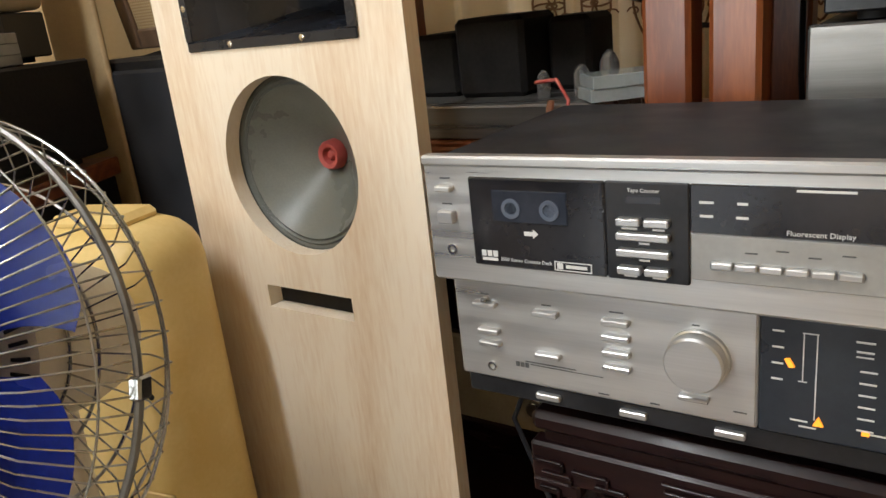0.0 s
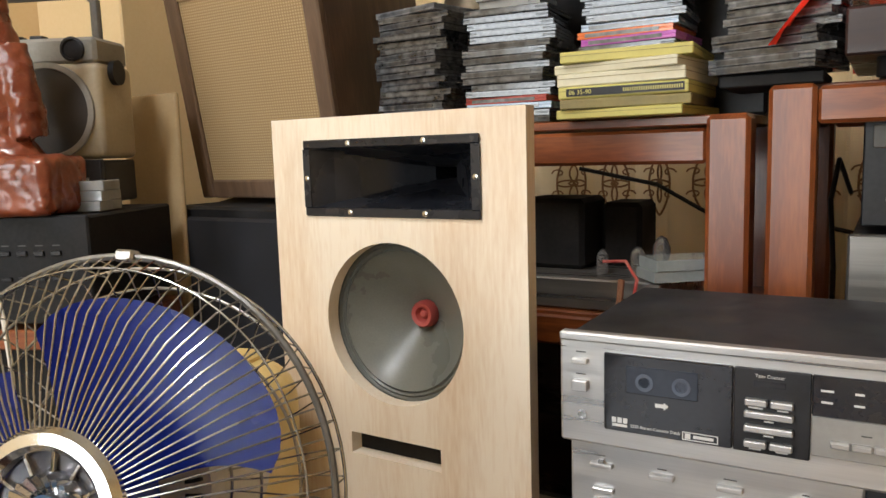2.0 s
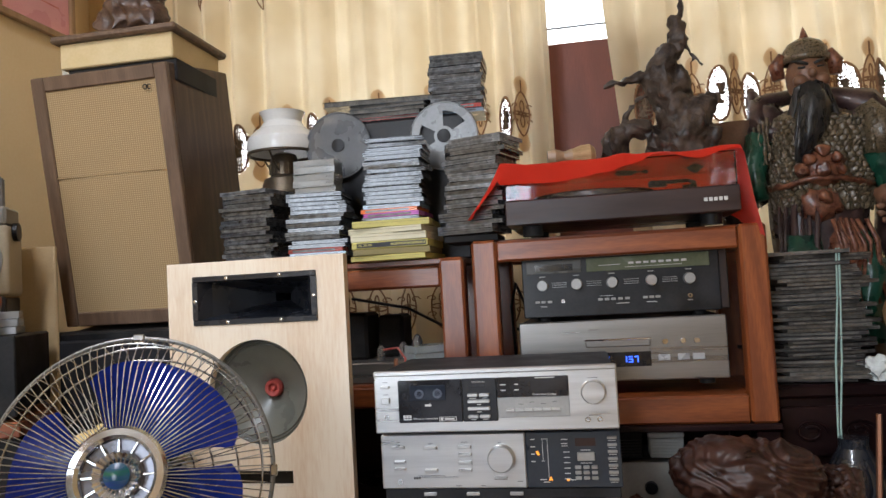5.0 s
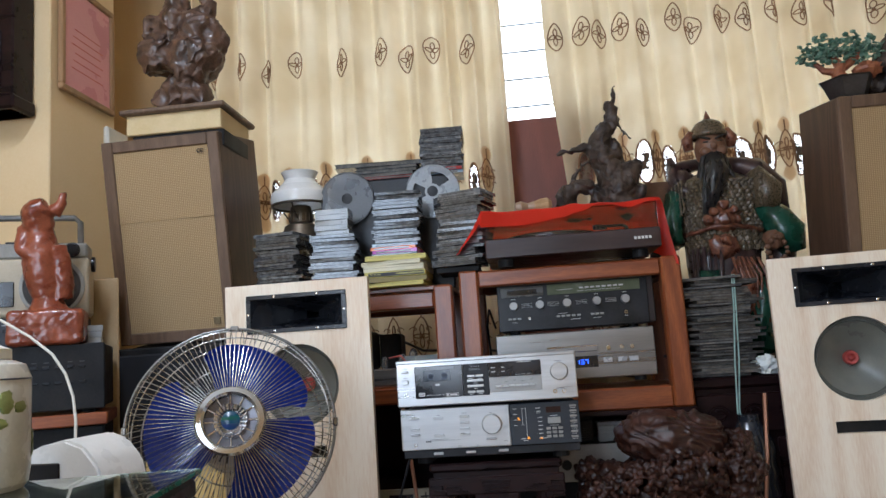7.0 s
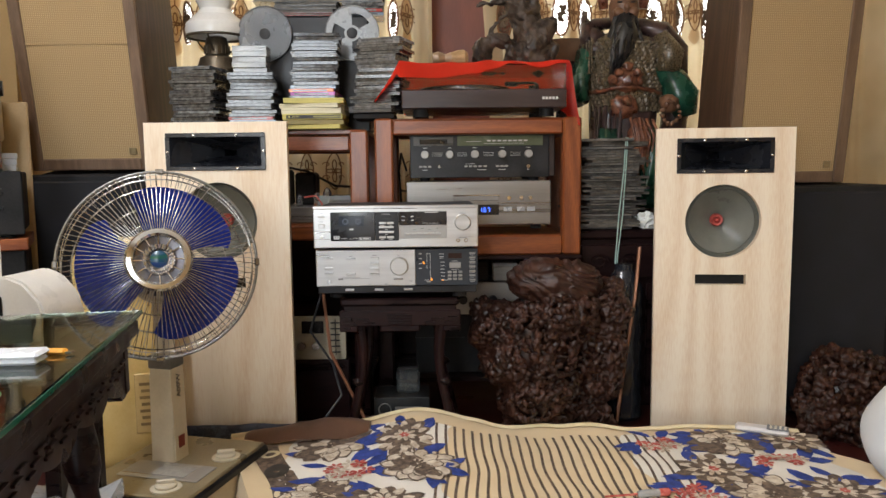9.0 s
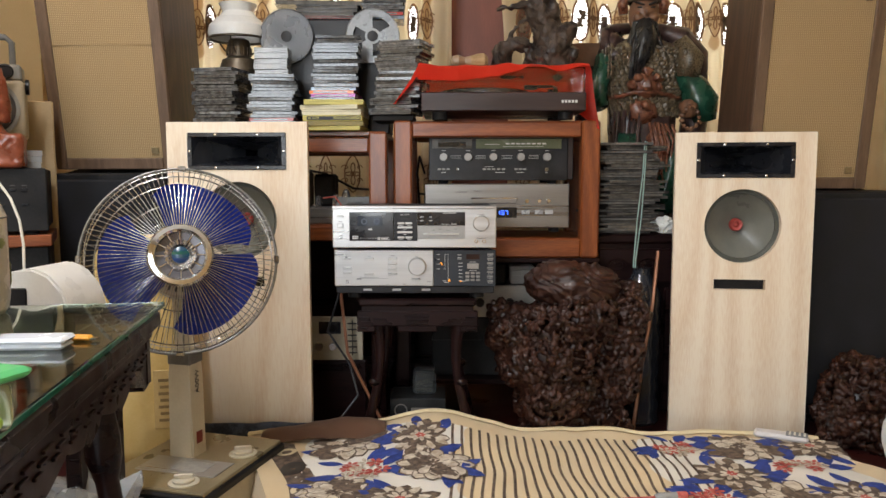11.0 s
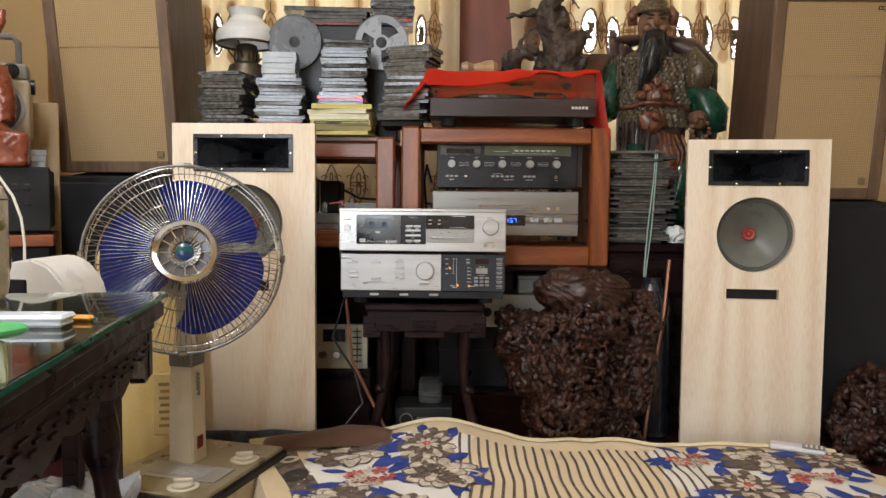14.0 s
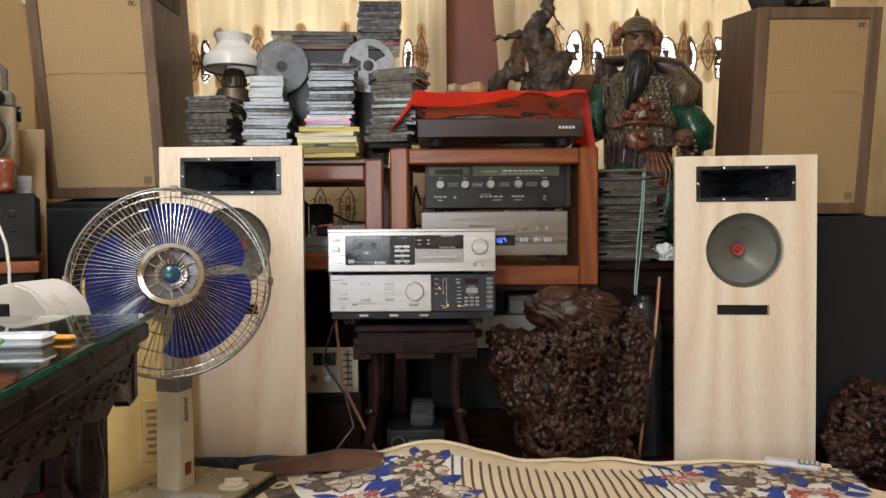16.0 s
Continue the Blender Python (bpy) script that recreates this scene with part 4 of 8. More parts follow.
rnd = random.Random(4)
ov_l = [(-1.02, 1.40, 0.031, 0.086), (-0.90, 1.41, 0.029, 0.083), (-0.74, 1.42, 0.027, 0.080), (-0.56, 1.43, 0.029, 0.083), (-0.38, 1.44, 0.027, 0.083), (-0.2, 1.43, 0.029, 0.083), (-0.06, 1.42, 0.022, 0.080)]
ov_r = [(0.40, 1.42, 0.031, 0.086), (0.50, 1.43, 0.025, 0.083), (0.63, 1.43, 0.034, 0.088), (0.735, 1.42, 0.025, 0.083), (0.90, 1.43, 0.029, 0.086), (1.02, 1.42, 0.031, 0.088), (1.12, 1.42, 0.025, 0.083), (1.24, 1.42, 0.031, 0.086), (1.36, 1.42, 0.029, 0.083)]
for x0, x1, sl, ovs, ups in ((-1.30, 0.10, 0.0, ov_l, (-1.16, -1.04, -0.93, -0.80, -0.59, -0.42, -0.31, -0.2, -0.05)), (0.275, 2.15, 0.06, ov_r, (0.32, 0.43, 0.50, 0.59, 0.68, 0.80, 0.88, 1.0, 1.08, 1.2, 1.3, 1.42, 1.6, 1.8))):
    cur, on = curtain(x0, x1, sl, ovs)
    for k, x in enumerate(ups):
        motif(cur, on, x, 1.985 + 0.03 * (k % 2), 0.030 + 0.006 * rnd.random(), 0.060)
    for ox, oz, a, b in ovs:
        motif(cur, on, ox + 0.058, oz + 0.012, 0.022, 0.075, True)
    if x0 < 0:
        for x in (-0.66, -0.54, -0.43, -0.32, -0.2, -0.08, 0.03):
            motif(cur, on, x, 0.80, 0.032, 0.078, True)
    else:
        for x in (0.4, 0.52, 0.64):
            motif(cur, on, x, 0.80, 0.032, 0.078, True)


# ---- tall old loudspeakers leaning forward ----
def grille_cloth(name):
    """Coarse woven speaker cloth with horizontal slubs."""
    m, nt, b = shader(name)
    link = nt.links.new
    tc = nt.nodes.new("ShaderNodeTexCoord")
    w1 = nt.nodes.new("ShaderNodeTexWave")
    w1.bands_direction = "X"
    w1.inputs["Scale"].default_value, w1.inputs["Distortion"].default_value = 52.0, 0.6
    w2 = nt.nodes.new("ShaderNodeTexWave")
    w2.bands_direction = "Z"
    w2.inputs["Scale"].default_value, w2.inputs["Distortion"].default_value = 60.0, 0.8
    nz = nt.nodes.new("ShaderNodeTexNoise")
    nz.inputs["Scale"].default_value = 9.0
    for k in (w1, w2, nz):
        link(tc.outputs["Object"], k.inputs["Vector"])
    mul = nt.nodes.new("ShaderNodeMath")
    mul.operation = "MULTIPLY"
    link(w1.outputs["Fac"], mul.inputs[0]), link(w2.outputs["Fac"], mul.inputs[1])
    ramp = nt.nodes.new("ShaderNodeValToRGB")
    ramp.color_ramp.elements[0].color, ramp.color_ramp.elements[1].color = (0.30, 0.20, 0.095, 1), (0.53, 0.385, 0.205, 1)
    link(mul.outputs[0], ramp.inputs["Fac"])
    mix = nt.nodes.new("ShaderNodeMix")
    mix.data_type, mix.blend_type = "RGBA", "MULTIPLY"
    mix.inputs["Factor"].default_value = 0.35
    link(ramp.outputs["Color"], mix.inputs["A"]), link(nz.outputs["Color"], mix.inputs["B"])
    link(ramp.outputs["Color"], b.inputs["Base Color"])
    b.inputs["Roughness"].default_value = 0.85
    bp = nt.nodes.new("ShaderNodeBump")
    bp.inputs["Strength"].default_value, bp.inputs["Distance"].default_value = 0.5, 0.001
    link(mul.outputs[0], bp.inputs["Height"])
    link(bp.outputs["Normal"], b.inputs["Normal"])
    return m


GRILLE = grille_cloth("tan_grille_cloth")


def old_speaker(m, w=0.385, h=0.64, d=0.30, fr=0.036):
    top = thing("loudspeaker", "tall brown wooden loudspeaker with tan woven grille, leaning forward", "speaker", m, "pair of old loudspeakers")
    part("cabinet", Form().box(-w / 2, w / 2, 0.014, d, 0, h, 0.003), CABINET, top, "dark brown veneered cabinet")
    f = Form().box(-w / 2, -w / 2 + fr, 0, 0.016, 0, h, 0.003).box(w / 2 - fr, w / 2, 0, 0.016, 0, h, 0.003)
    f.box(-w / 2 + fr, w / 2 - fr, 0.001, 0.016, h - fr, h, 0.003).box(-w / 2 + fr, w / 2 - fr, 0.001, 0.016, 0, fr, 0.003)
    part("front_frame", f, CABFRAME, top, "brown mitred front frame")

    def face(u, v):
        b = 0.003 * math.sin(math.pi * u) * math.sin(math.pi * v)
        return Vector((-w / 2 + fr + (w - 2 * fr) * u, 0.007 - b, fr + (h - 2 * fr) * v))

    part("grille", Form().sheet(face, 12, 20), GRILLE, top, "tan woven grille cloth")
    part("grille_seam", Form().box(-w / 2 + fr, w / 2 - fr, 0.003, 0.006, h * 0.60, h * 0.60 + 0.003), GRILLE, top)
    part("badge", Form().box(w / 2 - fr - 0.035, w / 2 - fr - 0.012, 0.002, 0.006, fr + 0.012, fr + 0.034, 0.001), surf("dull_brass_badge", (0.20, 0.15, 0.08), (0.32, 0.25, 0.14), rough=0.4, metal=0.6), top, "small square brass badge")
    f = Form()
    for k in (0, 1):
        f.tube([(w / 2 - fr - 0.03 + 0.011 * k + 0.0055 * math.cos(t), 0.002, h - fr - 0.018 + 0.006 * math.sin(t)) for t in (0.6, 1.5, 2.5, 3.5, 4.6, 5.5)], 0.0014, 5)
    part("emblem", f, BLACK, top, "small dark emblem")
    return top


LG = old_speaker(pose(-0.972, 0.395, 0.812, 9.5, 0, -2))
RG = old_speaker(pose(1.245, 0.445, 0.748, 8, 0, 1))


def floor_speaker(m, w, d, h):
    top = thing("subwoofer_cabinet", "large black floor-standing speaker cabinet under a loudspeaker", "speaker cabinet", m)
    part("body", Form().box(-w / 2, w / 2, 0.0, d, 0.0, h, 0.006), MATTBLACK, top)
    part("front_cloth", Form().box(-w / 2 + 0.02, w / 2 - 0.02, -0.012, 0.001, 0.02, h - 0.02, 0.006), surf("black_grille_cloth", (0.008, 0.008, 0.01), (0.02, 0.02, 0.024), rough=0.9, fine=900, bump=0.4), top)
    part("wedge", Form().prism([(0.0, 0.0), (0.30, 0.0), (0.30, 0.045)], -0.16, 0.16, pose(0, 0.07, h, 0, 0, 90)), MATTBLACK, top, "wooden wedge that tips the loudspeaker")
    return top


floor_speaker(pose(-0.985, 0.33, 0.0, 0, 0, -2), 0.40, 0.40, 0.80)
floor_speaker(pose(1.30, 0.385, 0.0, 0, 0, 1), 0.56, 0.40, 0.74)


# ---- red wooden equipment rack ----
def equipment_rack(m):
    top = thing("equipment_rack", "red mahogany open rack holding turntable, receiver and player", "rack", m)
    w, d, h = 0.655, 0.40, 0.965
    for x in (0.0, w - 0.058):
        for y in (0.0, d - 0.058):
            part("post", Form().box(x, x + 0.058, y, y + 0.058, 0.5275, h, 0.006), MAHOG, top)
    for z in (h - 0.052, 0.528):
        for y in (0.006, d - 0.052):
            part("rail", Form().box(0.058, w - 0.058, y, y + 0.046, z, z + (0.048 if z > 0.8 else 0.062), 0.005), MAHOG_X, top)
        for x in (0.006, w - 0.052):
            part("side_rail", Form().box(x, x + 0.046, 0.058, d - 0.058, z, z + (0.048 if z > 0.8 else 0.062), 0.005), MAHOG, top)
    for z in (h - 0.012, 0.575):
        part("shelf", Form().box(0.05, w - 0.05, 0.05, d - 0.05, z, z + 0.014, 0.002), MAHOG_X, top)
    return top


def rack_table(m):
    top = thing("low_table", "dark rosewood low table carrying the red rack", "table", m)
    w, d = 0.655, 0.40
    part("top_board", Form().box(-0.004, w + 0.004, -0.004, d, 0.513, 0.527, 0.003), ROSE, top)
    for x in (0.0, w - 0.05):
        for y in (0.0, d - 0.05):
            part("leg", Form().box(x, x + 0.05, y, y + 0.05, 0, 0.513, 0.005), ROSE, top)
    part("shelf", Form().box(0.01, w - 0.01, 0.05, d - 0.012, 0.10, 0.114, 0.002), ROSE, top)
    # added dark sheet; stands in for the dark clutter under the rack
    part("back_panel", Form().box(0.05, w - 0.05, d - 0.012, d - 0.004, 0.115, 0.512), ROSE, top, "added dark board standing in for the darkness behind")
    return top


equipment_rack(pose(-0.084, 0.395, 0.0, 0, 0, 0))
rack_table(pose(-0.084, 0.395, 0.0, 0, 0, 0))


def low_stand(m):
    top = thing("low_shelf_unit", "red mahogany open shelf unit loaded with disc cases", "shelf", m)
    w, d, h = 0.70, 0.40, 0.930
    for x in (0.0, w - 0.058):
        for y in (0.0, d - 0.058):
            post = part("post", Form().box(x, x + 0.058, y, y + 0.058, 0.58, h, 0.006), MAHOG, top)
            # shade low down is put into the colour: legs below the rail are dark
            part("lower_leg", Form().box(x + 0.002, x + 0.056, y + 0.002, y + 0.056, 0, 0.5795, 0.006), ROSE, post, "lower leg coloured dark to stand in for shade")
    for z in (h - 0.066, 0.58):
        for y in (0.008, d - 0.05):
            part("rail", Form().box(0.058, w - 0.058, y, y + 0.042, z, z + 0.05, 0.005), MAHOG_X, top)
    for z in (h - 0.012, 0.622):
        part("shelf", Form().box(0.006, w - 0.006, 0.012, d - 0.012, z, z + 0.014, 0.002), MAHOG_X, top)
    # bottom shelf is likewise coloured dark for the shade
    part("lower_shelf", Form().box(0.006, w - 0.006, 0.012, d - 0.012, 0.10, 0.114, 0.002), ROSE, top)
    # added dark sheet that hides the bright wall below the shelf
    part("back_panel", Form().box(0.03, w - 0.03, d - 0.010, d - 0.002, 0.02, 0.62), ROSE, top, "added dark board standing in for the darkness behind")
    return top


low_stand(pose(-0.806, 0.40, 0.0))


# ---- receiver, player and turntable on the rack ----
def receiver(m):
    top = thing("receiver", "black vintage tuner amplifier with five chrome knobs", "receiver", m)
    w, h = 0.452, 0.147
    part("case", Form().box(-w / 2, w / 2 + 0.02, 0.008, 0.30, 0.006, h, 0.003), surf("walnut_case", (0.02, 0.012, 0.01), (0.04, 0.022, 0.017), rough=0.45), top, "dark case")
    face = part("fascia", Form().box(-w / 2, w / 2, 0, 0.01, 0.004, h - 0.002, 0.002), BLACK, top, "black front")
    part("meter", Form().box(-0.215, -0.085, -0.003, 0.002, 0.108, 0.138, 0.001), surf("meter_bezel", (0.06, 0.055, 0.045), (0.09, 0.08, 0.065), rough=0.3), face, "tuning meter window")
    part("meter_window", Form().box(-0.195, -0.105, -0.0042, -0.002, 0.113, 0.129), SMOKED, face)
    dial = part("tuning_dial", Form().box(-0.073, 0.205, -0.003, 0.002, 0.107, 0.139, 0.001), surf("pale_green_dial", (0.10, 0.12, 0.075), (0.15, 0.17, 0.11), rough=0.25, bump=0.0, glow=0.05), face, "pale green tuning dial")
    bars("dial_marks", dial, INK, [(0.03 + 0.017 * k, 0.123, 0.012, 0.005) for k in range(8)] + [(-0.02, 0.121, 0.05, 0.0012), (0.08, 0.114, 0.13, 0.001)], -0.0032)
    for x in (-0.178, -0.098, -0.016, 0.073, 0.158):
        cap_knob(top, x, 0.080, 0.0125, 0.018, 0, GREYPANEL)
        bars("legend", face, INK, [(x, 0.101, 0.014, 0.0014)], -0.0002)
    lines = []
    for a, b in ((-0.178, -0.098), (-0.098, -0.016), (-0.016, 0.073), (0.073, 0.158)):
        for s in (-1, 0, 1):
            lines.append(((a + b) / 2, 0.080 + 0.005 * s, 0.034, 0.0007))
    bars("scale_lines", face, INK, lines, -0.0002)
    for k, x in enumerate((-0.192, -0.178, -0.163, -0.045, -0.030, -0.015, 0.001, 0.017, 0.058, 0.072, 0.086)):
        key(face, x, 0.041, 0.011, 0.006, 0, 0.006, GREYPANEL)
    bars("legend", face, INK, [(-0.178, 0.030, 0.016, 0.0014), (0.006, 0.030, 0.03, 0.0014), (0.072, 0.030, 0.024, 0.0014), (-0.03, 0.049, 0.03, 0.001), (0.158, 0.03, 0.01, 0.0014)], -0.0002)
    socket(face, 0.158, 0.040, 0.005), socket(face, -0.132, 0.041, 0.004)
    feet(top, (-0.18, 0.18), (0.04, 0.25), -0.006, 0.016, 0.01)
    return top


def disc_player(m):
    top = thing("disc_player", "grey disc player with blue display on the rack shelf", "disc player", m)
    w, h = 0.472, 0.146
    part("case", Form().box(-w / 2 + 0.004, w / 2 - 0.004, 0.01, 0.31, 0.004, h - 0.002, 0.002), VINYL, top)
    part("fascia", Form().box(-w / 2, w / 2, 0, 0.014, 0.002, h, 0.003), CDALU, top, "smooth grey aluminium front")
    tray = part("tray", Form().box(-0.082, 0.065, -0.004, 0.004, 0.082, 0.099, 0.002), CDALU, top, "disc tray lip")
    part("tray_edge", Form().box(-0.084, 0.067, -0.006, -0.001, 0.097, 0.101, 0.001), CHROME, tray)
    disp = part("display", Form().box(-0.05, 0.065, -0.001, 0.002, 0.035, 0.069, 0.001), SMOKED, top, "black display window")
    BLUE = glowing("blue_digits", (0.05, 0.16, 1.0), 3.0)
    for x, z, ww, hh in ((0.009, 0.052, 0.002, 0.013), (0.0185, 0.058, 0.009, 0.002), (0.0185, 0.052, 0.009, 0.002), (0.0185, 0.046, 0.009, 0.002), (0.0225, 0.049, 0.002, 0.007), (0.031, 0.058, 0.009, 0.002), (0.035, 0.052, 0.002, 0.013), (-0.035, 0.06, 0.009, 0.002), (-0.031, 0.055, 0.002, 0.009)):
        part("digit_bar", Form().box(x - ww / 2, x + ww / 2, -0.0016, -0.0008, z - hh / 2, z + hh / 2), BLUE, disp)
    for x in (0.098, 0.138, 0.168):
        cap_knob(top, x, 0.090, 0.0062, 0.004, 0, CHROME, "round_button")
    for x in (0.094, 0.137, 0.170):
        key(top, x, 0.054, 0.026, 0.014, 0, 0.004, surf("pale_key", (0.42, 0.44, 0.47), (0.5, 0.52, 0.56), rough=0.3, metal=0.4), "play_button")
    feet(top, (-0.19, 0.19), (0.04, 0.26), -0.012, 0.018, 0.016)
    return top


disc_player(pose(0.248, 0.452, 0.619))
receiver(pose(0.252, 0.462, 0.7715))
ACRYL = glass("smoked_acrylic", (0.97, 0.93, 0.93), 0.015)


def turntable(m):
    top = thing("turntable", "dark brown turntable under a smoked acrylic lid", "turntable", m)
    w, d = 0.515, 0.36
    plinth = part("plinth", Form().box(-w / 2, w / 2, 0, d, 0.024, 0.082, 0.003), surf("dark_plinth", (0.022, 0.012, 0.011), (0.04, 0.022, 0.019), rough=0.35, stretch=(0.1, 1, 1), scale=30), top, "dark wood-grained plinth")
    feet(top, (-0.2, 0.2), (0.05, 0.31), 0.0, 0.024, 0.026)
    part("platter", Form().lathe([(0, 0.100), (0.148, 0.100), (0.152, 0.096), (0.152, 0.086), (0, 0.086)], 64, pose(-0.055, 0.185, 0)), surf("dark_record", (0.012, 0.012, 0.013), (0.03, 0.03, 0.032), rough=0.25), top, "platter with a dark record mat")
    arm = part("tonearm", Form().tube([(0.19, 0.28, 0.112), (0.19, 0.2, 0.116), (0.165, 0.12, 0.112), (0.10, 0.09, 0.108)], 0.0045, 8), BLACK, top, "black tonearm")
    part("headshell", Form().box(-0.028, 0.012, -0.01, 0.01, 0.098, 0.112, 0.002, pose(0.10, 0.088, 0, 0, 0, 20)), BLACK, arm)
    part("arm_base", Form().lathe([(0.034, 0.084), (0.034, 0.094), (0.018, 0.098), (0.018, 0.120), (0, 0.120)], 28, pose(0.19, 0.285, 0)), BLACK, top)
    lid = part("lid", Form().box(-w / 2 + 0.004, w / 2 - 0.004, 0.004, 0.007, 0.083, 0.155).box(-w / 2 + 0.004, w / 2 - 0.004, d - 0.007, d - 0.004, 0.083, 0.155).box(-w / 2 + 0.004, -w / 2 + 0.007, 0.0072, d - 0.0072, 0.083, 0.155).box(w / 2 - 0.007, w / 2 - 0.004, 0.0072, d - 0.0072, 0.083, 0.155).box(-w / 2 + 0.004, w / 2 - 0.004, 0.004, d - 0.004, 0.1552, 0.158), ACRYL, top, "smoked clear lid")
    lid.visible_shadow = False
    bars("maker_plate", plinth, INK, [(0.205 - 0.021 + 0.0105 * k, 0.053, 0.0075, 0.008) for k in range(5)], -0.0003)
    return top


turntable(pose(0.262, 0.37, 0.9685))


def red_cover(m):
    """Cloth over the lid that hangs lower at both ends."""
    top = thing("red_cloth", "bright red cloth draped over the turntable lid", "cloth", m)
    w, d, zt = 0.268, 0.36, 0.163

    def at(u, v):
        s = -1.0 + 2.0 * u
        front, rear = max(0.0, (0.14 - v) / 0.14), max(0.0, (v - 0.9) / 0.1)
        mid = max(0.0, min(1.0, (v - 0.14) / 0.76))
        y = -0.004 + (d + 0.008) * mid
        edge = 0.010 + 0.034 * max(0.0, min(1.0, (0.62 - u) / 0.14)) + 0.004 * math.sin(26 * u) + 0.006 * math.sin(9 * u)
        flat = 0.86
        lift = max(0.0, 0.004 * math.sin(9 * u + 5 * v) + 0.004 * math.sin(23 * u)) + 0.008 * math.exp(-((u - 0.52) / 0.05) ** 2)
        if abs(s) < flat:
            x = s / flat * w
            z = zt + lift - front * edge - 0.135 * rear
            y += -0.008 * front * (1.2 + math.sin(31 * u)) + 0.006 * rear
        else:
            k = (abs(s) - flat) / (1 - flat)
            reach = (0.20 if s > 0 else 0.12) * (1.0 - 0.45 * mid)
            out = (0.075 if s < 0 else 0.030) * (1.0 - 0.5 * mid)
            x = math.copysign(w + out * k ** 1.15, s)
            z = zt - reach * k - front * edge * 0.6 * (1 - k) - 0.02 * rear
            y += 0.010 * math.sin(12 * v + k * 3) * k - 0.010 * front
        return Vector((x, y, z))

    f = Form().sheet(at, 90, 40)
    bmesh.ops.solidify(f.bm, geom=f.bm.faces[:], thickness=0.0015)
    part("fabric", f, RED_CLOTH, top)
    return top


red_cover(pose(0.262, 0.37, 0.9685))


# ---- glass-topped carved table ----
TOPGLASS = glass("green_table_glass", (0.58, 0.70, 0.58), 0.03)
GLASSEDGE = surf("green_glass_edge", (0.02, 0.11, 0.08), (0.03, 0.16, 0.12), rough=0.12, bump=0.0)


def carved_table(m, w=0.95, d=1.35, h=0.567):
    """Origin under the corner nearest the fan; the table runs to -x and -y."""
    top = thing("carved_table", "dark carved rosewood table with a green-edged glass top", "table", m)
    part("tabletop", Form().box(-w, -0.004, -d, -0.004, h - 0.03, h, 0.006), ROSE, top)
    part("inlay_panel", Form().box(-w + 0.07, -0.07, -d + 0.07, -0.07, h, h + 0.002), surf("mottled_tabletop", (0.03, 0.024, 0.012), (0.15, 0.125, 0.07), rough=0.35, scale=14, spread=0.1), top, "mottled stone inlay")
    glass_top = part("glass_top", Form().box(-w, 0.0, -d, 0.0, h + 0.004, h + 0.012, 0.002), TOPGLASS, top, "clear glass sheet with green edge")
    part("glass_edge", Form().box(0.0003, 0.0016, -d, 0.0, h + 0.005, h + 0.011).box(-w, 0, 0.0003, 0.0016, h + 0.005, h + 0.011), GLASSEDGE, glass_top)
    part("moulding", Form().box(-w + 0.012, -0.016, -d + 0.012, -0.016, h - 0.05, h - 0.028, 0.008), ROSE, top)
    for side in (0, 1):
        f = Form()
        ln = d if side == 0 else w
        n = int(ln / 0.012)
        ap = []
        for k in range(n + 1):
            u = 0.02 + (ln - 0.06) * k / n
            wave = 0.030 * abs(math.sin(u * 21)) + 0.016 * (math.sin(u * 43) > 0.2) + 0.028 * max(0, 1 - min(u, ln - u) / 0.16)
            ap.append((u, h - 0.086 - wave * 0.6))
        outline = [(u, h - 0.048) for u, _ in ap] + ap[::-1]
        if side == 0:
            f.prism([(-u, z) for u, z in outline], 0, 0.022, pose(-0.022, 0, 0, 0, 0, 90))
        else:
            f.prism([(-u, z) for u, z in outline], -0.044, -0.022)
        apron = part("apron", f, ROSE, top, "carved scalloped apron")
        for k in range(int((ln - 0.16) / 0.055)):
            u = 0.07 + 0.055 * k
            for q in range(3):
                uu, zz, ww = u + 0.016 * q - 0.016, h - 0.062 - 0.009 * q, 0.03 - 0.004 * q
                if side == 0:
                    part("fret", Form().box(-0.024, -0.018, -uu - ww / 2, -uu + ww / 2, zz - 0.002, zz + 0.002, 0.0008), ROSE, apron)
                else:
                    part("fret", Form().box(-uu - ww / 2, -uu + ww / 2, -0.024, -0.018, zz - 0.002, zz + 0.002, 0.0008), ROSE, apron)
    for x, y in ((-0.075, -0.075), (-w + 0.075, -0.075), (-0.075, -d + 0.075), (-w + 0.075, -d + 0.075)):
        pts = [(x, y, (h - 0.05) * (1 - k / 14) + 0.008) for k in range(15)]
        rs = [0.034 - 0.012 * math.sin(math.pi * k / 14) + 0.006 * math.sin(k * 1.7) + 0.008 * (k == 14) for k in range(15)]
        pts = [(px - 0.012 * math.sin(k / 14 * 6.0), py, pz) for k, (px, py, pz) in enumerate(pts)]
        part("leg", Form().tube(pts, rs, 14), ROSE, top)
    return top


carved_table(pose(-0.386, -0.768, 0.0, 0, 0, 9.5))


# ---- quilt spread on a low mattress ----
def quilt_z(x, y):
    hump = 0.050 * math.exp(-((x - 0.03) / 0.17) ** 2 - ((y - 0.02) / 0.20) ** 2)
    z = 0.078 + 0.007 * noise.noise(Vector((x * 4, y * 4, 0))) + 0.005 * noise.noise(Vector((x * 11, y * 11, 2))) + 0.0022 * math.sin(x * 38 + 3 * noise.noise(Vector((x * 6, y * 6, 5)))) * math.sin(y * 34) + hump
    return z


def quilt_back(x):
    return 0.03 + 0.035 * math.sin(2.2 * x + 1.5) - 0.10 * max(0.0, -0.12 - x) - 0.22 * max(0.0, x - 0.98) ** 1.2 + 0.006 * math.sin(17 * x)


QX0, QX1, QY0 = -0.44, 1.15, -2.9


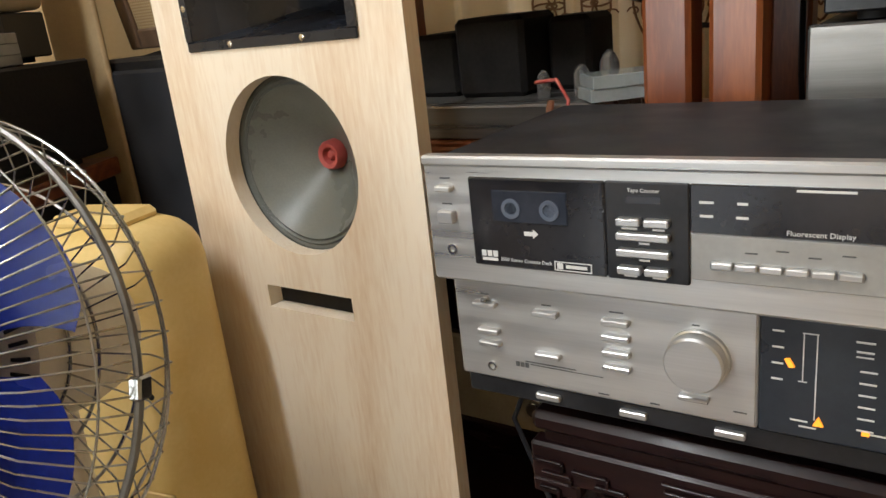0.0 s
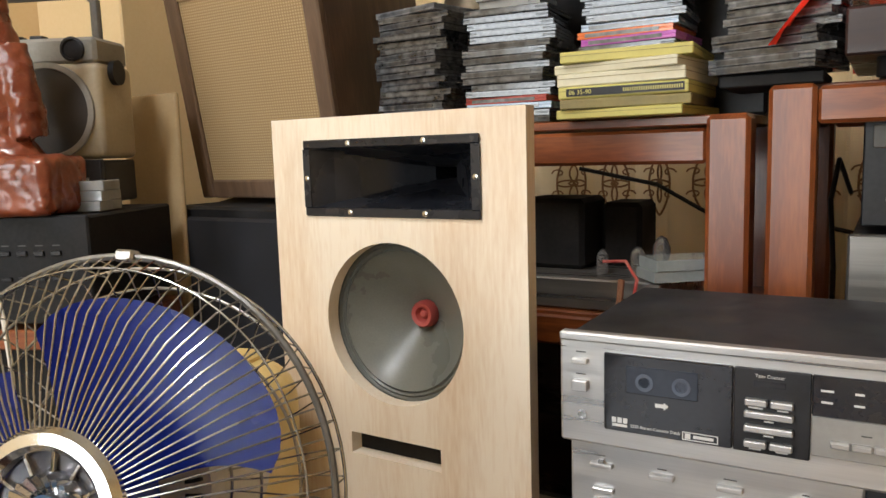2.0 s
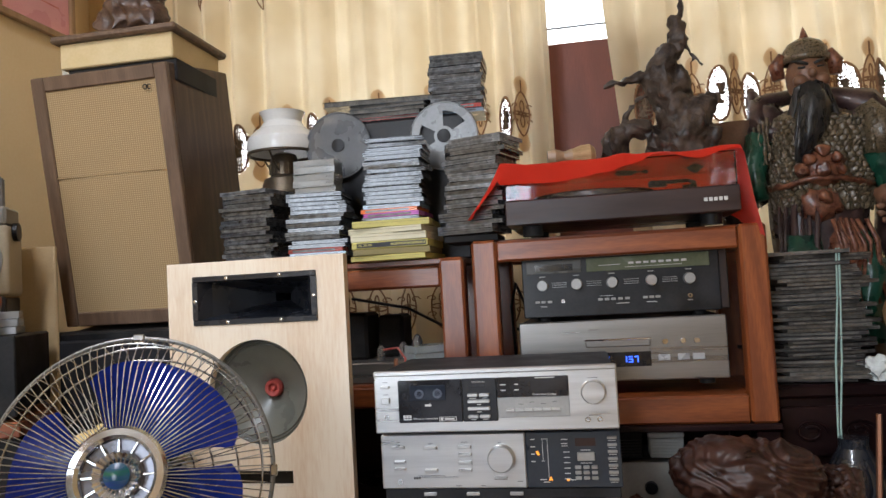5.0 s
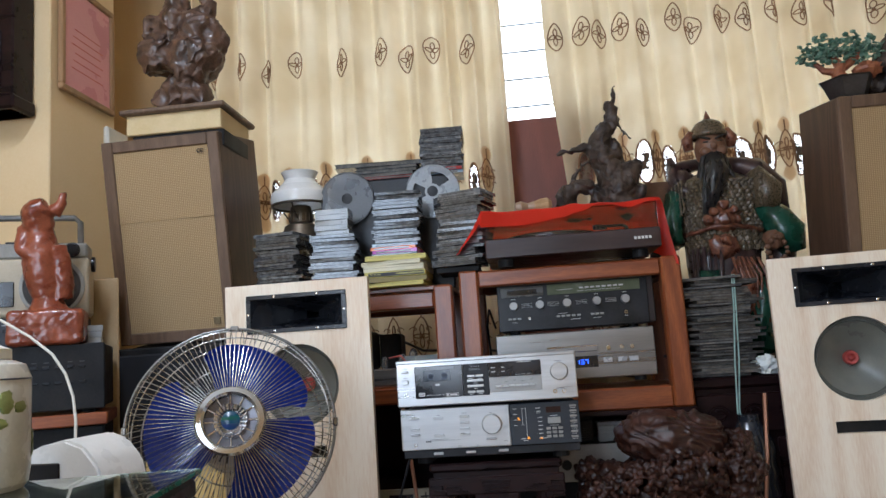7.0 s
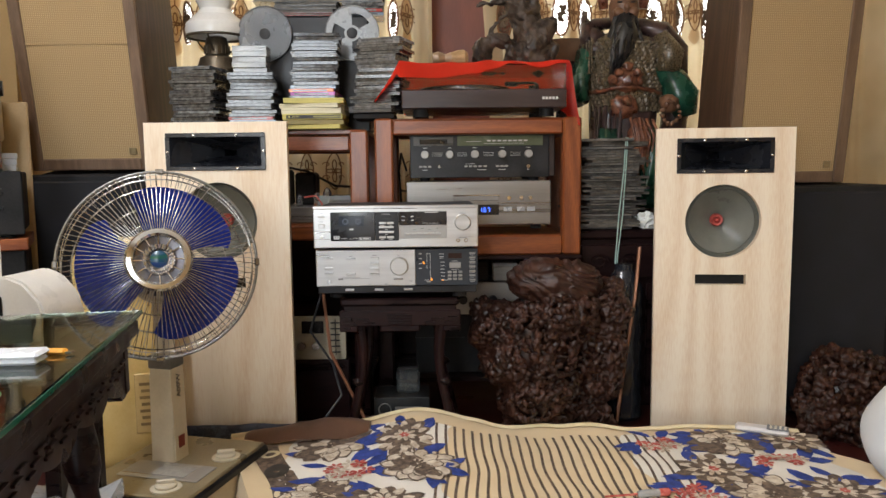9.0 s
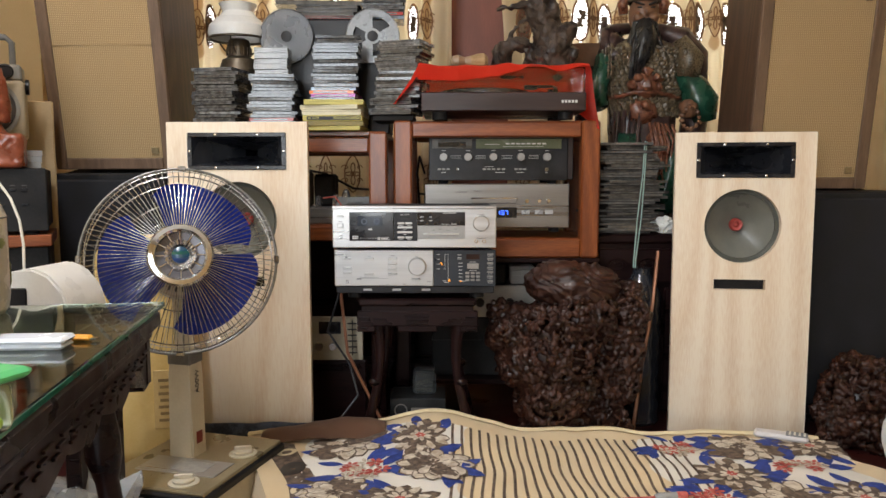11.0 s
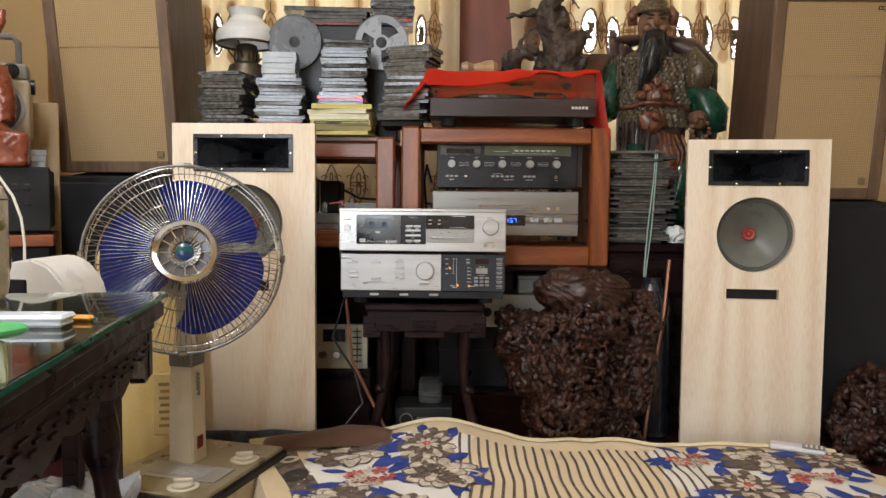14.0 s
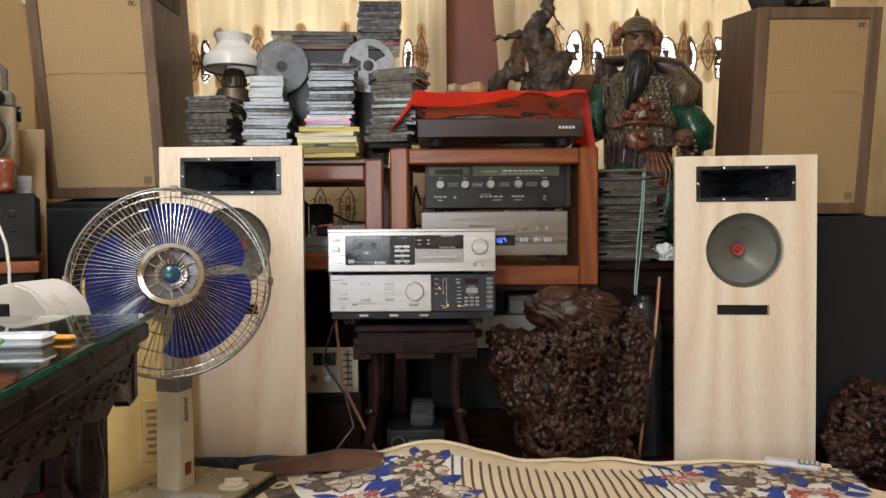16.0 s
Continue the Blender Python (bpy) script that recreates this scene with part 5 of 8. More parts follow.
def quilt_left(y):
    return QX0 + 0.16 * max(0.0, min(1.0, (-y) / 0.45)) - 0.02


def quilt_right(y):
    return QX1 - 0.10 * math.exp(-((y + 0.05) / 0.1) ** 2) - 0.06 * math.sin(3 * y)


def striped_quilt(name):
    m, nt, b = shader(name)
    link = nt.links.new
    tc = nt.nodes.new("ShaderNodeTexCoord")
    nz = nt.nodes.new("ShaderNodeTexNoise")
    nz.inputs["Scale"].default_value, nz.inputs["Detail"].default_value = 6.0, 4.0
    wv = nt.nodes.new("ShaderNodeTexNoise")
    wv.inputs["Scale"].default_value = 900.0
    link(tc.outputs["Object"], nz.inputs["Vector"]), link(tc.outputs["Object"], wv.inputs["Vector"])
    ramp = nt.nodes.new("ShaderNodeValToRGB")
    ramp.color_ramp.elements[0].position, ramp.color_ramp.elements[1].position = 0.3, 0.7
    ramp.color_ramp.elements[0].color, ramp.color_ramp.elements[1].color = (0.70, 0.53, 0.31, 1), (0.78, 0.62, 0.39, 1)
    link(nz.outputs["Fac"], ramp.inputs["Fac"])
    link(ramp.outputs["Color"], b.inputs["Base Color"])
    b.inputs["Roughness"].default_value, b.inputs["Sheen Weight"].default_value = 0.85, 0.25
    bp = nt.nodes.new("ShaderNodeBump")
    bp.inputs["Strength"].default_value, bp.inputs["Distance"].default_value = 0.35, 0.001
    link(wv.outputs["Fac"], bp.inputs["Height"])
    link(bp.outputs["Normal"], b.inputs["Normal"])
    return m


TAN = striped_quilt("tan_quilt_cotton")
CREAMC = surf("cream_print", (0.42, 0.33, 0.24), (0.76, 0.69, 0.58), rough=0.85, scale=45, fine=700)
WHITEC = surf("white_quilt_ground", (0.74, 0.70, 0.63), (0.84, 0.80, 0.73), rough=0.85, scale=10, fine=800)
BROWNP = surf("brown_print", (0.06, 0.042, 0.032), (0.22, 0.16, 0.12), rough=0.85, scale=70, fine=600)
BLUEP = surf("blue_print", (0.018, 0.035, 0.17), (0.05, 0.085, 0.36), rough=0.85, scale=50, fine=600)
REDP = surf("red_print", (0.40, 0.035, 0.03), (0.62, 0.20, 0.16), rough=0.85, scale=80, fine=600)
PIPING = surf("pale_yellow_binding", (0.68, 0.56, 0.34), (0.76, 0.65, 0.44), rough=0.85)


def mattress_and_quilt():
    mat = thing("mattress", "thin floor mattress under the flowered quilt", "mattress")
    part("pad", Form().sheet(lambda u, v: Vector((quilt_left(-3 * (1 - v)) + 0.02 + (quilt_right(-3 * (1 - v)) - 0.04 - quilt_left(-3 * (1 - v))) * u, QY0 + 0.02 + (quilt_back(QX0 + (QX1 - QX0) * u) - 0.03 - QY0) * v, 0.055)), 30, 30).box(QX0 + 0.24, QX1 - 0.2, QY0 + 0.05, -0.12, 0.0, 0.05, 0.02), WHITEC, mat)
    top = thing("quilt", "flowered and striped cotton quilt with blue leaves spread on the mattress", "quilt")

    def at(u, v):
        y_guess = QY0 + (0.03 - QY0) * v
        x = quilt_left(y_guess) + (quilt_right(y_guess) - quilt_left(y_guess)) * u
        y = QY0 + (quilt_back(x) - QY0) * v
        return Vector((x, y, quilt_z(x, y)))

    f = Form().sheet(at, 110, 190)
    part("cover", f, TAN, top)
    # hanging skirt and rolled binding at the back and side edges
    back = [at(k / 120, 1.0) for k in range(121)]
    f = Form()
    f.sheet(lambda u, v: Vector((back[round(u * 120)].x, back[round(u * 120)].y + 0.012 * v, back[round(u * 120)].z * (1 - v) + 0.004 * v)), 120, 4)
    right = [at(1.0, k / 120) for k in range(121)]
    f.sheet(lambda u, v: Vector((right[round(u * 120)].x + 0.02 * v, right[round(u * 120)].y, right[round(u * 120)].z * (1 - v) + 0.004 * v)), 120, 4)
    left = [at(0.0, k / 120) for k in range(121)]
    f.sheet(lambda u, v: Vector((left[round(u * 120)].x - 0.02 * v, left[round(u * 120)].y, left[round(u * 120)].z * (1 - v) + 0.004 * v)), 120, 4)
    part("skirt", f, TAN, top)
    f = Form()
    f.sheet(lambda u, v: back[round(u * 120)] + Vector((0, -0.022 * v + 0.004, 0.004 + 0.006 * math.sin(v * math.pi))), 120, 6)
    part("binding", f, PIPING, top, "pale yellow stitched binding")

    def lay(f, pts, lift):
        vs = [f.bm.verts.new((x, y, quilt_z(x, y) + lift)) for x, y in pts]
        f.bm.faces.new(vs)

    def inside(x, y):
        return quilt_left(y) + 0.03 < x < quilt_right(y) - 0.03 and y < quilt_back(x) - 0.024

    rr = random.Random(11)
    # white floral grounds either side of the striped middle
    for a, b in ((-0.26, 0.13), (0.62, 1.13)):
        def ground(u, v, a=a, b=b):
            y = -2.8 + (2.8 - 0.025) * v
            lo = a + 0.03 * math.sin(9 * y) + (0.012 * math.sin(31 * y))
            hi = b + 0.04 * math.sin(11 * y + 1) + 0.015 * math.sin(37 * y)
            x = lo + (hi - lo) * u
            x = max(quilt_left(y) + 0.012, min(quilt_right(y) - 0.012, x))
            y = min(y, quilt_back(x) - 0.025)
            return Vector((x, y, quilt_z(x, y) + 0.0012))
        part("printed_ground", Form().sheet(ground, 26, 150), WHITEC, top, "white printed ground")
    # stripes
    x = 0.10
    while x < 0.70:
        if 1:
            def stripe(u, v, x=x):
                y = -2.8 + (2.8 - 0.025) * v
                xx = x + (u - 0.5) * 0.007 + 0.010 * noise.noise(Vector((x * 5, y * 6, 3)))
                y = min(y, quilt_back(xx) - 0.025)
                return Vector((xx, y, quilt_z(xx, y) + 0.0018))
            part("printed_stripe", Form().sheet(stripe, 1, 110), BROWNP, top, "dark printed stripe")
        x += 0.0245
    # dark side band with ring prints
    def band(u, v):
        y = -2.6 + (2.6 - 0.06) * v
        x = quilt_left(y) + 0.05 + 0.075 * u + 0.01 * math.sin(14 * y)
        y = min(y, quilt_back(x) - 0.04)
        return Vector((x, y, quilt_z(x, y) + 0.0013))
    part("printed_band", Form().sheet(band, 4, 110), BROWNP, top, "brown printed side band")

    for n in range(9):
        y = -0.13 - 0.24 * n
        x = quilt_left(y) + 0.088
        f = Form()
        for k in range(20):
            a, b = 2 * math.pi * k / 20, 2 * math.pi * (k + 1) / 20
            lay(f, [(x + q * math.cos(t), y + 1.1 * q * math.sin(t)) for q, t in ((0.013, a), (0.026, a), (0.026, b), (0.013, b))], 0.0026)
        part("printed_ring", f, PIPING, top, "cream printed ring")
        y -= 0.11
        f = Form()
        lay(f, [(quilt_left(y) + 0.088 + 0.030 * math.cos(0.3 * k), y + 0.042 * math.sin(0.3 * k)) for k in range(21)], 0.0026)
        part("printed_oval", f, BLACK, top, "black printed oval")

    def petals(cx, cy, r, n, mat, lift, wide=0.55, inner=0.12, turn=0.0, name="printed_flower", rim=None):
        f = Form()
        g = Form() if rim else None
        for k in range(n):
            a = turn + 2 * math.pi * k / n + rr.uniform(-0.12, 0.12)
            ln = r * rr.uniform(0.82, 1.08)
            pts = []
            for s, q in ((inner, 0.0), (0.35, -0.62), (0.68, -1.0), (0.9, -0.66), (1.0, -0.1), (0.95, 0.25), (0.86, 0.75), (0.62, 1.0), (0.33, 0.6)):
                ww = wide * math.pi * r / n * q
                px, py = cx + ln * s * math.cos(a) - ww * math.sin(a), cy + ln * s * math.sin(a) + ww * math.cos(a)
                py = min(py, quilt_back(px) - 0.026)
                pts.append((px, py))
            lay(f, pts, lift + 0.00008 * k)
            if rim:
                mx, my = cx + ln * 0.6 * math.cos(a), cy + ln * 0.6 * math.sin(a)
                lay(g, [(mx + (px - mx) * 1.16, min(my + (py - my) * 1.16, quilt_back(mx + (px - mx) * 1.16) - 0.025)) for px, py in pts], lift + 0.00008 * k - 0.00004)
        if rim:
            tagged(part("printed_outline", g, rim, top, flat=True), kind="stuff")
        return part(name, f, mat, top, flat=True)

    def leaf(cx, cy, r, a, mat, lift):
        f = Form()
        pts = []
        for s, q in ((-1, 0), (-0.6, -0.3), (0, -0.42), (0.55, -0.26), (1, 0), (0.5, 0.33), (0, 0.40), (-0.6, 0.28)):
            px, py = cx + r * (s * math.cos(a) - q * math.sin(a)), cy + r * (s * math.sin(a) + q * math.cos(a))
            pts.append((px, min(py, quilt_back(px) - 0.026)))
        lay(f, pts, lift)
        part("printed_leaf", f, mat, top, flat=True)

    spots = []
    y = -0.10
    row = 0
    while y > -2.2:
        for a, b in ((-0.22, 0.12), (0.64, 1.10)):
            x = a + 0.05 + (0.07 if row % 2 else 0)
            while x < b:
                spots.append((x + rr.uniform(-0.02, 0.02), y + rr.uniform(-0.025, 0.025)))
                x += 0.172
        y -= 0.150
        row += 1
    for k, (x, y) in enumerate(spots):
        if not inside(x, y):
            continue
        for j in range(8):
            a = rr.uniform(0, 6.28)
            px, py = x + 0.095 * math.cos(a), y + 0.088 * math.sin(a)
            if inside(px, py):
                leaf(px, py, rr.uniform(0.032, 0.052), a + rr.uniform(-0.6, 0.6), BLUEP, 0.0022 + 0.0001 * j)
        kind = k % 3
        if kind == 0:
            petals(x, y, 0.100, 12, CREAMC, 0.0028, 0.85, rim=BROWNP)
            petals(x, y, 0.062, 9, CREAMC, 0.0040, 0.75, rim=BROWNP)
            petals(x, y, 0.022, 8, BROWNP, 0.0052, 0.5)
        elif kind == 1:
            petals(x, y, 0.094, 13, BROWNP, 0.0028, 0.8)
            petals(x, y, 0.080, 12, CREAMC, 0.0040, 0.5)
            petals(x, y, 0.054, 9, BROWNP, 0.0052, 0.7)
            petals(x, y, 0.034, 9, CREAMC, 0.0062, 0.5)
            petals(x, y, 0.014, 6, REDP, 0.0070, 0.6)
        else:
            for j in range(13):
                a = rr.uniform(0, 6.28)
                q = 0.056 * math.sqrt(rr.random())
                px, py = x + q * math.cos(a), y + q * math.sin(a)
                if inside(px, py):
                    petals(px, py, 0.023, 6, REDP if j % 3 else CREAMC, 0.0028 + 0.0002 * j, 0.42)
    return top


mattress_and_quilt()


# ---- burl and root carvings ----
def fused(f, voxel):
    """Melt overlapping shapes into one skin."""
    me = bpy.data.meshes.new("loose")
    f.bm.to_mesh(me)
    f.bm.free()
    tmp = bpy.data.objects.new("loose", me)
    scene.collection.objects.link(tmp)
    mod = tmp.modifiers.new("melt", "REMESH")
    mod.mode, mod.voxel_size = "VOXEL", voxel
    out = bpy.data.meshes.new_from_object(tmp.evaluated_get(bpy.context.evaluated_depsgraph_get()))
    bpy.data.objects.remove(tmp)
    g = Form()
    g.bm.from_mesh(out)
    bpy.data.meshes.remove(out)
    return g


def burl_stump(m, lobes, seed, label, grain=0.0115):
    """A lacquered burl: lobes crowded with nodules, melted together; a smooth lobe keeps long furrows."""
    r = random.Random(seed)
    f = Form()
    ball = bmesh.new()
    bmesh.ops.create_icosphere(ball, subdivisions=1, radius=1.0)
    bv = [v.co.copy() for v in ball.verts]
    bf = [[v.index for v in face.verts] for face in ball.faces]
    ball.free()

    def within(p, lobe, k):
        return sum(((p[i] - lobe[i]) / (lobe[i + 3] * k)) ** 2 for i in range(3)) < 1

    for lobe in lobes:
        c, q, plain = Vector(lobe[:3]), lobe[3:6], lobe[6]
        f.blob(c, q if plain else [0.90 * k for k in q], 32, 0.07 if plain else 0.16, 2.6)
        if plain:
            continue
        area = 4 * math.pi * ((q[0] * q[1] + q[1] * q[2] + q[0] * q[2]) / 3)
        for _ in range(int(1.5 * area / (grain * grain))):
            d = Vector((r.gauss(0, 1), r.gauss(0, 1), r.gauss(0, 1))).normalized()
            p = c + Vector((d.x * q[0], d.y * q[1], d.z * q[2]))
            if p.z < 0.006 or any(o is not lobe and within(p, o, 0.93) for o in lobes):
                continue
            k = grain * r.choice((0.45, 0.55, 0.65, 0.8, 1.05)) * (0.75 + 0.6 * abs(noise.noise(p * 14 + c)))
            tip = (d + Vector((r.uniform(-0.5, 0.5), r.uniform(-0.5, 0.5), r.uniform(-0.3, 0.6)))).normalized()
            p = p + d * (0.034 * noise.noise(p * 12) + 0.016 * noise.noise(p * 27) + 0.2 * k)
            vs = []
            for b in bv:
                w = b * k + tip * (b.dot(tip) * k * 0.3)
                vs.append(f.bm.verts.new(p + w * (1 + 0.35 * noise.noise((p + w) * 130))))
            for face in bf:
                f.bm.faces.new([vs[n] for n in face])
    f = fused(f, 0.0027)
    plains = [o for o in lobes if o[6]]
    for v in f.bm.verts:
        v.co.z = max(v.co.z, 0.0)
        for o in plains:
            if within(v.co, o, 1.16):
                d = (v.co - Vector(o[:3])).normalized()
                w = v.co
                v.co = w + d * (0.012 * noise.noise(w * 11) + 0.0022 * math.sin(260 * w.z + 120 * w.x + 9 * noise.noise(w * 14)) + 0.003 * noise.noise(w * 60))
    for face in f.bm.faces:
        p = face.calc_center_median()
        face.material_index = 1 if any(within(p, o, 1.14) for o in plains) else 0
    ob = solid("burl_stump", f, [BURL, BURLTOP], m, angle=180)
    return tagged(ob, label, "burl")


burl_stump(Matrix(), [(0.435, 0.19, 0.475, 0.130, 0.105, 0.068, True), (0.505, 0.19, 0.470, 0.085, 0.09, 0.066, True), (0.475, 0.15, 0.375, 0.095, 0.095, 0.070, False), (0.285, 0.17, 0.345, 0.080, 0.085, 0.085, False), (0.37, 0.135, 0.275, 0.135, 0.105, 0.125, False), (0.40, 0.14, 0.165, 0.110, 0.10, 0.10, False), (0.42, 0.17, 0.065, 0.095, 0.085, 0.075, False), (0.615, 0.20, 0.365, 0.052, 0.065, 0.100, False), (0.61, 0.20, 0.225, 0.052, 0.065, 0.120, False), (0.555, 0.19, 0.085, 0.060, 0.06, 0.085, False), (0.535, 0.20, 0.30, 0.070, 0.06, 0.130, False)], 1.0, "large dark lacquered burl stump with a smooth crown on the floor")
burl_stump(Matrix(), [(1.33, 0.19, 0.14, 0.115, 0.10, 0.115, False), (1.45, 0.20, 0.12, 0.13, 0.105, 0.11, False), (1.27, 0.17, 0.06, 0.09, 0.08, 0.065, False), (1.38, 0.13, 0.06, 0.12, 0.07, 0.07, False)], 2.4, "low purple-brown burl stump on the floor beside the black cabinet", 0.014)


def gnarl(name, label, category, m, limbs, mat, seed, lump=0.35, freq=9.0, coarse=1.0, block=None):
    """Twisted root wood: swept limbs with an uneven, furrowed surface."""
    f = Form()
    for pts, rs in limbs:
        dense, rad = [], []
        n = 10
        for (a, ra), (b, rb) in zip(zip(pts, rs), list(zip(pts, rs))[1:]):
            for k in range(n):
                t = k / n
                dense.append(Vector(a).lerp(Vector(b), t))
                rad.append(ra + (rb - ra) * t)
        dense.append(Vector(pts[-1])), rad.append(rs[-1])
        for _ in range(4):
            dense = [dense[0]] + [(dense[k - 1] + 2 * dense[k] + dense[k + 1]) / 4 for k in range(1, len(dense) - 1)] + [dense[-1]]
        f.tube(dense, rad, 30)
    if block:
        f.box(*block)
    f = fused(f, 0.0042)
    off = Vector((seed, seed * 2, 0))
    for v in f.bm.verts:
        p = v.co * freq + off
        w = noise.noise_vector(p) * 0.5 + noise.noise_vector(p * 2.6) * 0.3
        size = min(0.03, 0.016)
        rdg = 1 - abs(noise.noise(Vector((p.x * 2.2, p.y * 2.2, p.z * 0.8)))) * 2
        v.co += w * lump * size * 1.7 + v.co.normalized() * (rdg * 0.006 * coarse) + noise.noise_vector(p * 4) * 0.005 * coarse
    return tagged(solid(name, f, mat, m), label, category)


gnarl("driftwood_sculpture", "twisted dark driftwood sculpture with a bird-like crest on the red cloth", "sculpture", pose(0.385, 0.60, 1.122), [
    ([(-0.03, 0, 0.025), (-0.085, 0, 0.012), (-0.118, 0, 0.04), (-0.11, 0, 0.09), (-0.07, 0, 0.115), (-0.03, 0, 0.10)], [0.022, 0.022, 0.028, 0.030, 0.024, 0.024]),
    ([(-0.03, 0.01, 0.08), (0.02, 0, 0.07), (0.07, 0, 0.05), (0.05, 0.01, 0.012)], [0.030, 0.050, 0.046, 0.026]),
    ([(0.03, 0, 0.06), (0.075, -0.01, 0.11), (0.112, -0.005, 0.155), (0.132, 0, 0.178)], [0.052, 0.050, 0.034, 0.014]),
    ([(0.10, -0.01, 0.09), (0.125, -0.012, 0.075), (0.118, -0.01, 0.045)], [0.03, 0.022, 0.012]),
    ([(0.045, 0, 0.10), (0.03, 0, 0.17), (0.0, 0, 0.225), (0.022, 0, 0.285), (0.058, 0, 0.322), (0.060, 0, 0.365)], [0.052, 0.044, 0.038, 0.030, 0.020, 0.014]),
    ([(0.058, 0, 0.35), (0.050, 0, 0.375), (0.066, 0, 0.392), (0.066, 0, 0.415), (0.073, 0, 0.445)], [0.015, 0.015, 0.010, 0.006, 0.004]),
    ([(0.0, 0, 0.225), (-0.05, -0.006, 0.238), (-0.09, -0.008, 0.226), (-0.128, -0.008, 0.219)], [0.026, 0.014, 0.010, 0.005]),
    ([(0.055, 0, 0.16), (0.062, -0.005, 0.215), (0.052, -0.005, 0.255)], [0.026, 0.019, 0.009]),
    ([(-0.088, 0, 0.115), (-0.080, 0, 0.160), (-0.035, 0, 0.186), (0.0, 0, 0.185)], [0.009, 0.007, 0.006, 0.008]),
    ([(0.050, 0, 0.355), (0.036, 0, 0.345), (0.034, 0, 0.325)], [0.005, 0.004, 0.004]),
    ([(0.060, 0, 0.325), (0.092, 0, 0.285), (0.112, 0, 0.258)], [0.0055, 0.004, 0.0035]),
    ([(0.092, 0, 0.285), (0.086, 0, 0.262)], [0.004, 0.0035]),
], DRIFT, 3.0, 0.75, 16.0)
gnarl("root_carving", "brown carved root-wood figure on the box above the loudspeaker", "carving", pose(-0.945, 0.40, 1.545), [
    ([(-0.055, 0, 0.02), (-0.03, 0, 0.07), (0.0, 0, 0.10)], [0.05, 0.045, 0.05]),
    ([(0.04, 0, 0.015), (0.03, 0, 0.07), (0.0, 0, 0.12)], [0.04, 0.05, 0.05]),
    ([(-0.06, -0.02, 0.14), (-0.07, -0.02, 0.20), (-0.05, -0.02, 0.27)], [0.055, 0.06, 0.04]),
    ([(0.0, 0, 0.12), (0.05, 0, 0.19), (0.07, 0, 0.27), (0.03, 0, 0.33)], [0.065, 0.085, 0.075, 0.05]),
    ([(-0.05, 0, 0.27), (-0.01, -0.01, 0.32), (0.0, -0.01, 0.38)], [0.05, 0.05, 0.035]),
    ([(-0.08, -0.01, 0.22), (-0.115, -0.01, 0.27), (-0.095, -0.01, 0.32), (-0.05, -0.01, 0.31)], [0.022, 0.018, 0.016, 0.02]),
    ([(0.09, 0, 0.24), (0.13, 0, 0.24), (0.12, 0, 0.2)], [0.045, 0.03, 0.02]),
    ([(0.06, 0, 0.31), (0.10, 0, 0.35), (0.07, 0, 0.40)], [0.035, 0.025, 0.012]),
], ROOT, 8.0, 1.2, 14.0)
ped = thing("wooden_box", "pale yellow wooden box with a moulded brown top on the loudspeaker", "box", pose(-0.935, 0.43, 1.462))
part("body", Form().box(-0.155, 0.155, -0.12, 0.12, 0, 0.064, 0.003), surf("yellowed_wood", (0.56, 0.43, 0.22), (0.64, 0.51, 0.29), rough=0.6), ped)
part("top_board", Form().box(-0.172, 0.172, -0.137, 0.137, 0.064, 0.082, 0.005), CABFRAME, ped, "brown moulded top board")
part("runner", Form().box(-0.14, 0.16, -0.11, 0.11, -0.055, 0.0, 0.003), MATTBLACK, ped, "dark packing boards underneath")
tag_ = thing("white_plate", "white plastic plate with a screw on the pillar side", "plate", pose(-1.436, 0.845, 1.60))
part("body", Form().box(-0.003, 0.02, -0.075, 0.075, -0.07, 0.07, 0.008), IVORY, tag_)
part("screw", Form().blob((0.021, -0.02, 0.0), (0.002, 0.005, 0.005), 10), BLACK, tag_)
gnarl("red_wood_figurine", "polished red carved wood figure on a faceted base", "figurine", pose(-1.140, 0.0, 0.812, 0, 0, 25) @ Matrix.Diagonal((1.02, 0.95, 0.93, 1)), [
    ([(0.0, 0, 0.09), (-0.004, 0, 0.13), (-0.012, 0, 0.20), (-0.02, 0, 0.28), (-0.02, 0, 0.34)], [0.05, 0.034, 0.048, 0.044, 0.03]),
    ([(0.03, 0, 0.13), (0.034, -0.01, 0.2), (0.02, -0.01, 0.28)], [0.03, 0.028, 0.024]),
    ([(-0.02, 0, 0.33), (-0.03, -0.01, 0.38), (0.0, -0.015, 0.395)], [0.036, 0.038, 0.03]),
    ([(0.01, -0.01, 0.38), (0.03, -0.01, 0.40), (0.036, -0.01, 0.44)], [0.022, 0.014, 0.008]),
    ([(-0.055, 0, 0.34), (-0.06, -0.02, 0.27), (-0.03, -0.03, 0.25)], [0.018, 0.018, 0.015]),
], REDWOOD, 5.0, 0.22, 22.0, 0.3, (-0.088, 0.088, -0.062, 0.062, 0.0, 0.098, 0.014))


